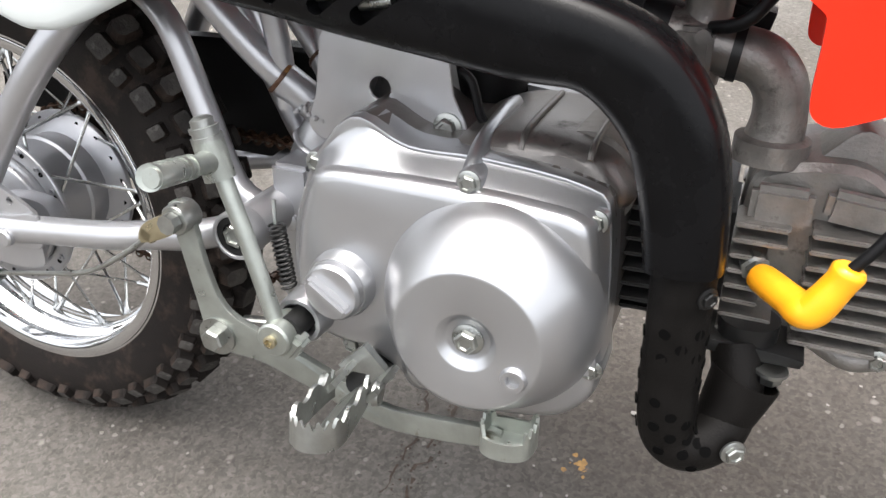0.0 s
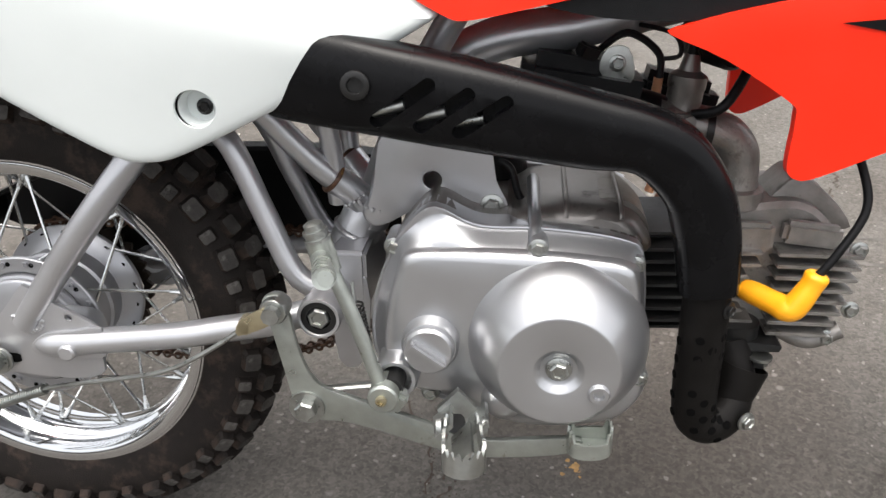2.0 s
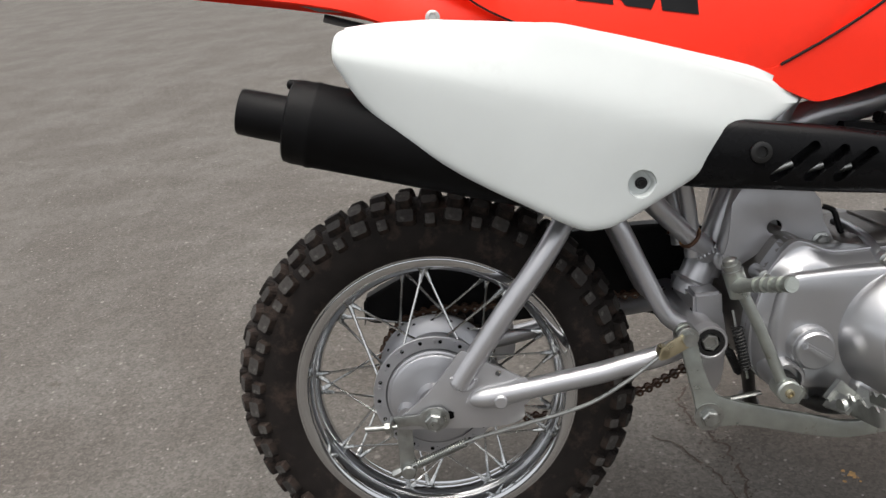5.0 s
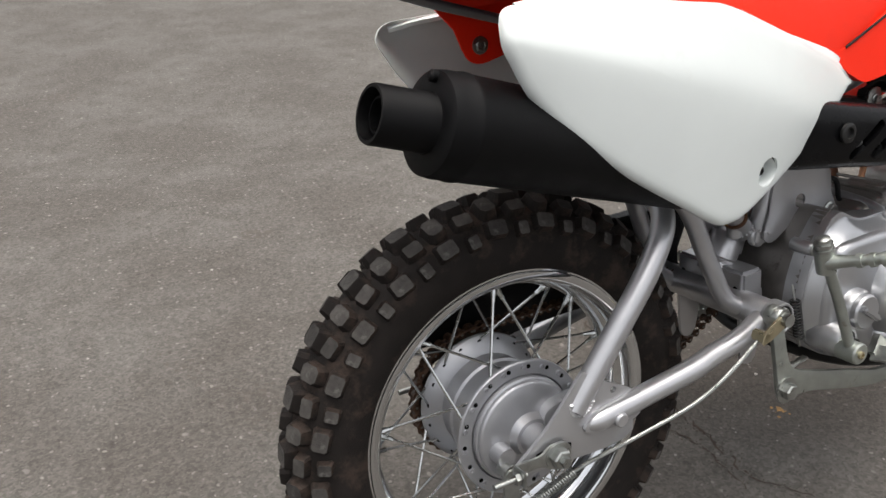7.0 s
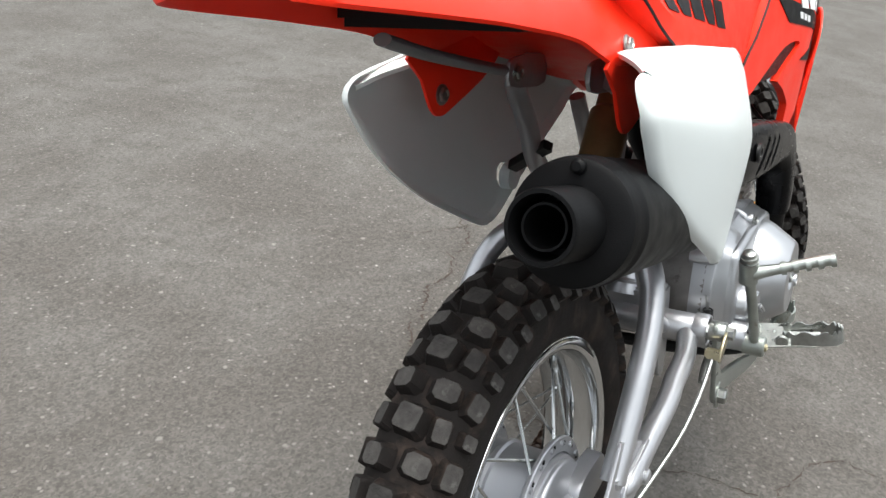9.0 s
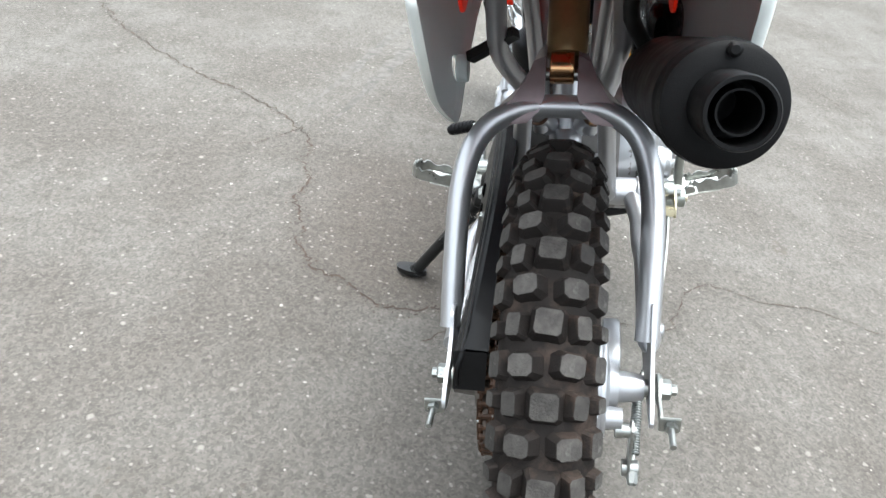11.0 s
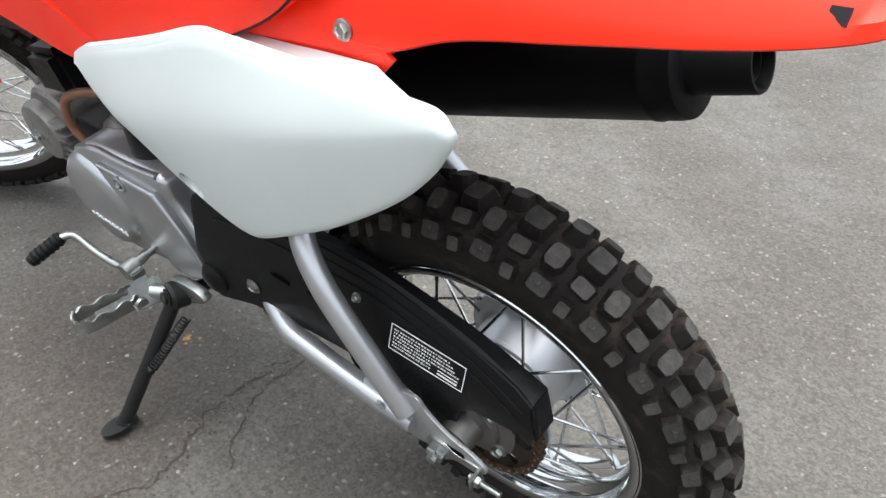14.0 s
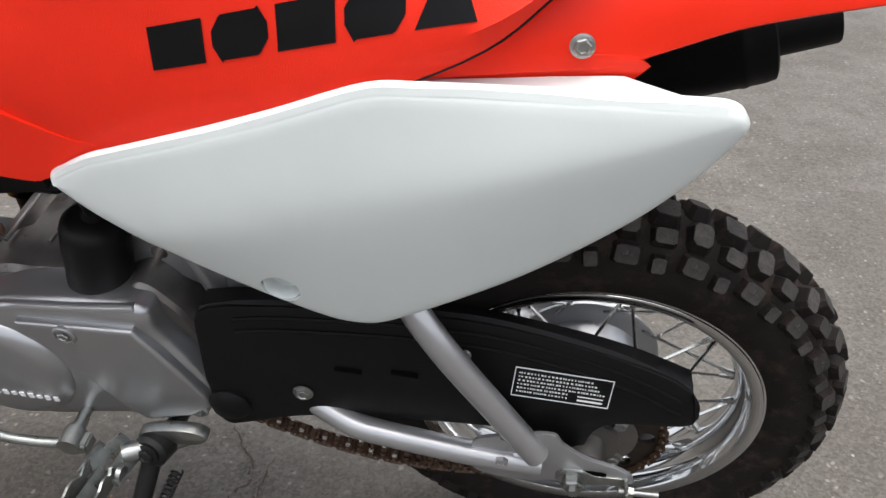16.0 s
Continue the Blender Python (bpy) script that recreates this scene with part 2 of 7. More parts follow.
    bsdf.inputs["Specular IOR Level"].default_value = 0.3
    b = t.nodes.new("ShaderNodeBump")
    b.inputs["Strength"].default_value, b.inputs["Distance"].default_value = 0.6, 0.003
    t.links.new(math_node("ADD", fine.outputs["Fac"], chip), b.inputs["Height"])
    t.links.new(b.outputs[0], bsdf.inputs["Normal"])
    return m


ASPHALT = asphalt()
CRACK = material("crack_dirt", (0.036, 0.025, 0.018), 0.95, 0.0, 0.4, 60, 0.8, 300, (0.062, 0.047, 0.036), 0.54, 60)
SPOT = material("dark_ground_stain", (0.058, 0.050, 0.042), 0.9, 0.0, 0.3, 60, 0.6, 300, (0.10, 0.092, 0.084), 0.5, 90)


# ---- mesh helpers ----
def part(name, bm, mat, parent=None, label="", smooth=True):
    """Links a bmesh as one mesh object under a thing or a part."""
    bmesh.ops.recalc_face_normals(bm, faces=bm.faces)
    me = bpy.data.meshes.new(name)
    bm.to_mesh(me)
    bm.free()
    for mt in mat if isinstance(mat, (list, tuple)) else [mat]:
        me.materials.append(mt)
    if smooth:
        me.polygons.foreach_set("use_smooth", [True] * len(me.polygons))
        me.set_sharp_from_angle(angle=radians(38))
    ob = new(name, me)
    ob.parent = parent
    if label:
        tagged(ob, label)
    return ob


def spline(pts, n=8, closed=False):
    """Catmull-Rom through the points; each may carry further values, such as a radius."""
    p = [np.array(q, float) for q in pts]
    out, k = [], len(p)
    for i in range(k if closed else k - 1):
        a, b, c, d = (p[(i + j) % k] if closed else p[min(max(i + j, 0), k - 1)] for j in (-1, 0, 1, 2))
        for s in np.linspace(0, 1, n, endpoint=False):
            out.append(0.5 * (2 * b + (c - a) * s + (2 * a - 5 * b + 4 * c - d) * s**2 + (3 * b - a - 3 * c + d) * s**3))
    if not closed:
        out.append(p[-1])
    return out


def bridge(bm, a, b, closed=True):
    n = len(a)
    for i in range(n if closed else n - 1):
        try:
            bm.faces.new((a[i], a[(i + 1) % n], b[(i + 1) % n], b[i]))
        except ValueError:
            pass


def sweep(bm, pts, r, seg=14, cap=True, flat=1.0, up=(0, 0, 1)):
    """A tube along points; r is one radius, or one for each point; flat squeezes it along the up direction."""
    pts = [Vector(p[:3]) for p in pts]
    n, rings = len(pts), []
    side = None
    for i, p in enumerate(pts):
        d = (pts[min(i + 1, n - 1)] - pts[max(i - 1, 0)]).normalized()
        if side is None:
            side = d.cross(Vector(up))
            if side.length < 1e-3:
                side = d.cross(Vector((1, 0, 0)))
        side = (side - d * side.dot(d)).normalized()
        top = side.cross(d).normalized()
        rad = r[i] if isinstance(r, (list, tuple)) else r
        rings.append([bm.verts.new(p + side * (rad * math.cos(a)) + top * (rad * flat * math.sin(a))) for a in (2 * math.pi * k / seg for k in range(seg))])
    for a, b in zip(rings, rings[1:]):
        bridge(bm, a, b)
    if cap:
        bm.faces.new(rings[0])
        bm.faces.new(rings[-1])
    return rings


def tube(pts, r, n=6, seg=14, flat=1.0, bm=None):
    """A bent tube through a few points (x, y, z or x, y, z, radius)."""
    bm = bm or bmesh.new()
    s = spline(pts, n) if len(pts) > 2 else [np.array(p, float) for p in pts]
    sweep(bm, s, [float(p[3]) for p in s] if len(pts[0]) > 3 else r, seg, True, flat)
    return bm


def frame_of(axis):
    z = Vector(axis).normalized()
    x = z.orthogonal().normalized()
    return Matrix((x, z.cross(x), z)).transposed()


def lathe(profile, center, axis, seg=32, bm=None):
    """Turns (radius, height) pairs about an axis through center."""
    bm = bm or bmesh.new()
    m, c = frame_of(axis), Vector(center)
    rings = []
    for r, h in profile:
        if r < 1e-6:
            rings.append([bm.verts.new(c + m @ Vector((0, 0, h)))])
        else:
            rings.append([bm.verts.new(c + m @ Vector((r * math.cos(a), r * math.sin(a), h))) for a in (2 * math.pi * k / seg for k in range(seg))])
    for a, b in zip(rings, rings[1:]):
        if len(a) == 1 and len(b) > 1:
            for i in range(seg):
                bm.faces.new((a[0], b[i], b[(i + 1) % seg]))
        elif len(b) == 1 and len(a) > 1:
            for i in range(seg):
                bm.faces.new((b[0], a[i], a[(i + 1) % seg]))
        elif len(a) > 1:
            bridge(bm, a, b)
    for ring in (rings[0], rings[-1]):
        if len(ring) > 1:
            bm.faces.new(ring)
    return bm


def ring_lathe(profile, center, axis, seg=96, bm=None):
    """Turns a closed profile about an axis."""
    bm = bm or bmesh.new()
    m, c = frame_of(axis), Vector(center)
    rings = [[bm.verts.new(c + m @ Vector((r * math.cos(a), r * math.sin(a), h))) for a in (2 * math.pi * k / seg for k in range(seg))] for r, h in profile]
    for i in range(len(rings)):
        bridge(bm, rings[i], rings[(i + 1) % len(rings)])
    return bm


def prism(bm, a, b, size_a, size_b=None, turn=0.0, seg=4):
    """A tapered bar from a to b; sizes are (width, depth)."""
    a, b = Vector(a), Vector(b)
    m = frame_of(b - a) @ Matrix.Rotation(turn, 3, "Z")
    size_b = size_b or size_a
    q = [(-0.5, -0.5), (0.5, -0.5), (0.5, 0.5), (-0.5, 0.5)]
    r0 = [bm.verts.new(a + m @ Vector((u * size_a[0], v * size_a[1], 0))) for u, v in q]
    r1 = [bm.verts.new(b + m @ Vector((u * size_b[0], v * size_b[1], 0))) for u, v in q]
    bridge(bm, r0, r1)
    bm.faces.new(r0)
    bm.faces.new(r1)
    return bm


def slab(outline, y0, y1, bevel=0.002, bm=None, holes=(), segs=2):
    """A plate with an outline in x and z, from y0 to y1, with rounded edges."""
    own = bmesh.new()
    v = [own.verts.new((x, y0, z)) for x, z in outline]
    loops = [[own.edges.new((v[i], v[(i + 1) % len(v)])) for i in range(len(v))]]
    for hx, hz, hr in holes:
        h = [own.verts.new((hx + hr * math.cos(k * math.pi / 8), y0, hz + hr * math.sin(k * math.pi / 8))) for k in range(16)]
        loops.append([own.edges.new((h[i], h[(i + 1) % 16])) for i in range(16)])
    if holes:
        bmesh.ops.triangle_fill(own, edges=[e for l in loops for e in l], use_beauty=True)
    else:
        own.faces.new(v)
    g = bmesh.ops.extrude_face_region(own, geom=list(own.faces))
    bmesh.ops.translate(own, verts=[e for e in g["geom"] if isinstance(e, bmesh.types.BMVert)], vec=(0, y1 - y0, 0))
    bmesh.ops.recalc_face_normals(own, faces=own.faces)
    if bevel:
        sharp = [e for e in own.edges if len(e.link_faces) == 2 and e.calc_face_angle(0) > radians(50) and abs(e.verts[0].co.y - e.verts[1].co.y) < 1e-6]
        bmesh.ops.bevel(own, geom=sharp, offset=bevel, segments=segs, affect="EDGES", profile=0.6, clamp_overlap=True)
    return merge(bm, own)


def merge(bm, other):
    if bm is None:
        return other
    me = bpy.data.meshes.new("tmp")
    other.to_mesh(me)
    other.free()
    bm.from_mesh(me)
    bpy.data.meshes.remove(me)
    return bm


def loft(sections, closed=True, cap=True, bm=None):
    """Bridges rows of points with one another."""
    bm = bm or bmesh.new()
    rings = [[bm.verts.new(p) for p in s] for s in sections]
    for a, b in zip(rings, rings[1:]):
        bridge(bm, a, b, closed)
    if cap and closed:
        bm.faces.new(rings[0])
        bm.faces.new(rings[-1])
    return bm


def box(bm, c, size, rot=None, bevel=0.0):
    own = bmesh.new()
    bmesh.ops.create_cube(own, size=1.0)
    bmesh.ops.scale(own, vec=size, verts=own.verts)
    if bevel:
        bmesh.ops.bevel(own, geom=list(own.edges), offset=bevel, segments=2, affect="EDGES", clamp_overlap=True)
    if rot:
        bmesh.ops.rotate(own, matrix=Euler([radians(a) for a in rot]).to_matrix(), verts=own.verts, cent=(0, 0, 0))
    bmesh.ops.translate(own, vec=c, verts=own.verts)
    return merge(bm, own)


def hexbolt(c, axis, r=0.006, h=0.005, flange=True, bm=None):
    """A hexagon bolt head with its washer flange."""
    bm = bm or bmesh.new()
    if flange:
        lathe([(0, 0), (r * 1.35, 0), (r * 1.35, h * 0.25), (r * 1.05, h * 0.4), (0, h * 0.4)], c, axis, 20, bm)
    lathe([(0, 0), (r, 0), (r, h * 0.85), (r * 0.85, h), (r * 0.62, h), (r * 0.52, h * 0.8), (0, h * 0.8)], c, axis, 6, bm)
    return bm


def cut(ob, *cutters):
    """Cuts solid shapes out of a part's mesh."""
    for cbm in cutters:
        bmesh.ops.recalc_face_normals(cbm, faces=cbm.faces)
        me = bpy.data.meshes.new("cutter")
        cbm.to_mesh(me)
        cbm.free()
        tool = new("cutter", me)
        mod = ob.modifiers.new("cut", "BOOLEAN")
        mod.operation, mod.solver, mod.object = "DIFFERENCE", "EXACT", tool
        keep, par = ob.matrix_basis.copy(), ob.parent
        ob.parent = None
        ob.matrix_basis = Matrix.Identity(4)
        bpy.context.view_layer.update()
        done = bpy.data.meshes.new_from_object(ob.evaluated_get(bpy.context.evaluated_depsgraph_get()))
        ob.modifiers.clear()
        old, name = ob.data, ob.data.name
        ob.data = done
        bpy.data.meshes.remove(old)
        done.name = name
        bpy.data.objects.remove(tool)
        bpy.data.meshes.remove(me)
        ob.parent = par
        ob.matrix_basis = keep
        done.set_sharp_from_angle(angle=radians(38))
    return ob


def rod(a, b, r, seg=20):
    """A plain round rod as a cutter."""
    bm = bmesh.new()
    sweep(bm, [Vector(a), Vector(b)], r, seg)
    return bm


# ---- ground: one sheet of worn asphalt to the horizon ----
def flat_patch(name, outline, z, mat, label):
    bm = bmesh.new()
    bm.faces.new([bm.verts.new((x, y, z)) for x, y in outline])
    ob = part(name, bm, mat, None, label, False)
    tagged(ob, label, "ground mark", kind="stuff")
    return ob


bm = bmesh.new()
ticks = [-2000, -60, -8] + [i * 0.5 for i in range(-8, 13)] + [9, 60, 2000]
grid = [[bm.verts.new((x, y, 0)) for x in ticks] for y in ticks]
for r0, r1 in zip(grid, grid[1:]):
    bridge(bm, r0, r1, False)
ground = part("ground", bm, ASPHALT, None, "", False)
tagged(ground, "worn grey-brown asphalt with pale stone chips", "asphalt", kind="structure")

# plain walls added all out of view, to darken reflections near the horizon
UNSEEN_WALL = material("grey_yard_wall", (0.10, 0.095, 0.09), 0.9, 0.0, 0.2, 2, 0.3, 40)
for nm, cc, sz in (("wall_north", (0, 19, 1.6), (38.6, 0.3, 3.2)), ("wall_south", (0, -19, 1.6), (38.6, 0.3, 3.2)), ("wall_east", (19, 0, 1.6), (0.3, 37.6, 3.2)), ("wall_west", (-19, 0, 1.6), (0.3, 37.6, 3.2))):
    tagged(part(nm, box(bmesh.new(), cc, sz), UNSEEN_WALL, None, "", False), "plain grey wall added out of view to darken reflections", "wall", kind="structure")


def crack(pts, w, seed):
    """A broken seam of dirt in the asphalt: jagged pieces of uneven width, with crumbs scattered along it."""
    rnd = random.Random(seed)
    bm = bmesh.new()
    fine = spline(pts, 40)
    s = [fine[0]]
    for p in fine[1:]:
        if np.linalg.norm(p - s[-1]) > 0.0065:
            s.append(p)
    left, right, drift, open_for = [], [], 0.0, 12
    for i, p in enumerate(s):
        d = s[min(i + 1, len(s) - 1)] - s[max(i - 1, 0)]
        d = d / (np.linalg.norm(d) + 1e-9)
        nrm = np.array((-d[1], d[0]))
        drift = drift * 0.72 + rnd.gauss(0, 0.9) * w
        a, b = w * rnd.uniform(0.05, 0.65), w * rnd.uniform(0.05, 0.65)
        left.append(bm.verts.new((*(p + nrm * (drift + a)), 0.0012)))
        right.append(bm.verts.new((*(p + nrm * (drift - b)), 0.0012)))
        open_for -= 1
        if open_for <= 0 or i == len(s) - 1:
            bridge(bm, left, right, False)
            left, right, open_for = [], [], rnd.choice((4, 7, 11, 16))
            drift += rnd.gauss(0, 1.0) * w
        for _ in range(rnd.choice((1, 2, 3, 4))):
            c = p + nrm * (drift + rnd.gauss(0, 2.4) * w) + d * rnd.uniform(-0.008, 0.008)
            r = w * rnd.uniform(0.12, 0.55)
            bm.faces.new([bm.verts.new((c[0] + r * rnd.uniform(0.5, 1) * math.cos(k), c[1] + r * rnd.uniform(0.5, 1) * math.sin(k), 0.0009)) for k in (0.0, 0.9, 1.8, 2.7, 3.6, 4.5, 5.4)])
    loose = [v for v in bm.verts if not v.link_faces]
    bmesh.ops.delete(bm, geom=loose, context="VERTS")
    ob = part("crack", bm, CRACK, None, "", False)
    tagged(ob, "thin winding crack in the asphalt, filled with dirt", "crack", kind="stuff")


crack([(1.385, 1.29), (1.22, 1.10), (1.08, 0.896), (1.012, 0.724), (0.936, 0.615), (0.868, 0.55), (0.776, 0.525), (0.703, 0.499), (0.606, 0.489), (0.55, 0.473), (0.494, 0.447), (0.429, 0.410), (0.413, 0.356), (0.369, 0.301), (0.365, 0.245), (0.381, 0.199), (0.399, 0.154), (0.398, 0.068), (0.392, 0.0)], 0.0050, 3)
crack([(0.90, 0.57), (0.86, 0.60), (0.80, 0.63), (0.77, 0.68)], 0.0024, 12)
crack([(0.392, 0.0), (0.44, -0.08), (0.467, -0.189), (0.507, -0.198), (0.592, -0.226), (0.628, -0.275), (0.611, -0.324), (0.610, -0.414), (0.605, -0.493), (0.583, -0.563), (0.56, -0.66)], 0.0026, 4)
crack([(0.30, 0.20), (0.36, 0.12), (0.373, 0.055), (0.37, -0.02)], 0.0034, 8)
crack([(1.96, -0.69), (1.75, -0.78), (1.609, -0.867), (1.5, -1.0)], 0.003, 5)


def stain(x, y, r, seed):
    rnd = random.Random(seed)
    flat_patch("stain", [(x + r * rnd.uniform(0.5, 1.0) * math.cos(a), y + 0.7 * r * rnd.uniform(0.5, 1.0) * math.sin(a)) for a in (k * math.pi / 9 for k in range(18))], 0.0008, SPOT, "small dark stain on the asphalt")


for i, (sx, sy, sr) in enumerate([(0.816, -0.432, 0.03), (0.294, 0.57, 0.013), (0.218, 0.579, 0.012), (0.009, 1.006, 0.035), (-0.259, 2.17, 0.07), (0.547, 0.073, 0.012), (-0.38, 2.10, 0.04), (0.20, 1.054, 0.014), (-0.672, 0.239, 0.03), (-0.014, -0.542, 0.010), (1.12, 0.421, 0.013), (1.528, -0.535, 0.03), (-0.767, 0.509, 0.02)]):
    stain(sx, sy, sr, 20 + i)
# a broken, crumbly patch where the top layer has come off
def crumbs(name, pts, spread, n, size, seed, mat, label):
    rnd = random.Random(seed)
    bm = bmesh.new()
    s = spline(pts, 12)
    for _ in range(n):
        c = s[rnd.randrange(len(s))]
        x, y, r = c[0] + rnd.gauss(0, spread), c[1] + rnd.gauss(0, spread), size * rnd.uniform(0.25, 1.0)
        bm.faces.new([bm.verts.new((x + r * rnd.uniform(0.5, 1) * math.cos(k), y + r * rnd.uniform(0.5, 1) * math.sin(k), 0.0006 + 0.0004 * rnd.random())) for k in (0.0, 0.8, 1.6, 2.4, 3.2, 4.0, 4.8, 5.6)])
    tagged(part(name, bm, mat, None, "", False), label, "ground mark", kind="stuff")


crumbs("worn_patch", [(-0.24, 0.64), (-0.19, 0.52), (-0.13, 0.45), (-0.08, 0.36), (-0.055, 0.29)], 0.022, 260, 0.0060, 31, SPOT, "dark crumbly patch of worn asphalt")
crumbs("worn_patch", [(0.62, 0.40), (0.50, 0.36), (0.44, 0.26), (0.45, 0.18)], 0.035, 120, 0.006, 32, SPOT, "brown dirty patch beside the crack")
CHIP = material("pale_stone_chip", (0.20, 0.19, 0.172), 0.8, 0.0, 0.25, 300, 0.3, 500)
crumbs("stone_chip", [(-1.2, 1.6), (-0.6, 0.5), (0.2, -0.6), (0.9, 0.4), (0.3, 0.9), (1.6, -0.6), (1.4, 0.9)], 0.35, 700, 0.0032, 33, CHIP, "pale stone chips in the asphalt")
OCHRE = material("ochre_stain", (0.26, 0.15, 0.05), 0.8, 0.0, 0.3, 200, 0.3, 500)
crumbs("ochre_drip", [(0.541, 0.066), (0.544, 0.075), (0.540, 0.084)], 0.005, 16, 0.0045, 36, OCHRE, "small ochre drip on the asphalt")
crumbs("worn_patch", [(-0.16, 0.40), (-0.10, 0.437), (-0.05, 0.45)], 0.030, 150, 0.0055, 37, SPOT, "dark crumbly patch of worn asphalt")
crumbs("worn_patch", [(-0.012, 1.016), (0.010, 1.010)], 0.010, 40, 0.011, 38, SPOT, "dark blotch on the asphalt")
# two faint dark tyre marks that lead away across the yard
MARK = material("faint_tyre_mark", (0.062, 0.057, 0.051), 0.9, 0.0, 0.35, 25, 0.6, 300, (0.095, 0.088, 0.080), 0.46, 40)
for k, (w0, off) in enumerate(((0.020, 0.0), (0.026, 0.075))):
    rnd = random.Random(40 + k)
    bm = bmesh.new()
    rows_ = [[], []]
    for i in range(60):
        f = i / 59
        x, y = 0.95 + 1.6 * f, 0.60 - 0.30 * f + 0.05 * math.sin(2 * f) - off
        for row, s in zip(rows_, (-1, 1)):
            row.append(bm.verts.new((x, y + s * w0 * rnd.uniform(0.35, 1.0) * min(1.0, 4 * f + 0.1), 0.0007)))
    bridge(bm, rows_[0], rows_[1], False)
    tagged(part("tyre_mark", bm, MARK, None, "", False), "faint dark tyre mark on the asphalt", "ground mark", kind="stuff")

# ---- the motorcycle ----
bike = new("dirt_bike")
bike.matrix_world = LEAN
tagged(bike, "small red and white dirt bike leaning on its side stand", "motorcycle")
A = (0.0, 0.0, 0.228)


def band(outline, n=6):
    return [(float(p[0]), float(p[1])) for p in spline(outline, n, True)]


def pebble_ring(n):
    return [2 * math.pi * k / n for k in range(n)]


def tread_block(bm, c, ang, lat, y_w, x_l, h, crown, r_top, turn=0.0, taper=0.78, cut=0.25):
    """One tread block: centre angle, lateral angle on the crown, width across, length round, height."""
    rr = r_top - crown * (1 - math.cos(lat))
    yy = crown * math.sin(lat)
    radial = Vector((math.cos(ang) * math.cos(lat), math.sin(lat), math.sin(ang) * math.cos(lat)))
    along = Vector((-math.sin(ang), 0, math.cos(ang)))
    across = radial.cross(along)
    top = Vector(c) + Vector((rr * math.cos(ang), yy, rr * math.sin(ang)))
    cs, sn = math.cos(turn), math.sin(turn)
    along, across = along * cs + across * sn, across * cs - along * sn
    shape = [(-1, -1 + cut), (-1 + cut, -1), (1 - cut, -1), (1, -1 + cut), (1, 1 - cut), (1 - cut, 1), (-1 + cut, 1), (-1, 1 - cut)]
    t = [bm.verts.new(top + across * (u * y_w / 2 * taper) + along * (v * x_l / 2 * taper)) for u, v in shape]
    m = [bm.verts.new(top - radial * 0.0012 + across * (u * y_w / 2 * taper * 1.08) + along * (v * x_l / 2 * taper * 1.08)) for u, v in shape]
    b = [bm.verts.new(top - radial * h + across * (u * y_w / 2 * 1.08) + along * (v * x_l / 2 * 1.08)) for u, v in shape]
    f = bm.faces.new(t)
    f.material_index = 1
    bridge(bm, t, m)
    bridge(bm, m, b)


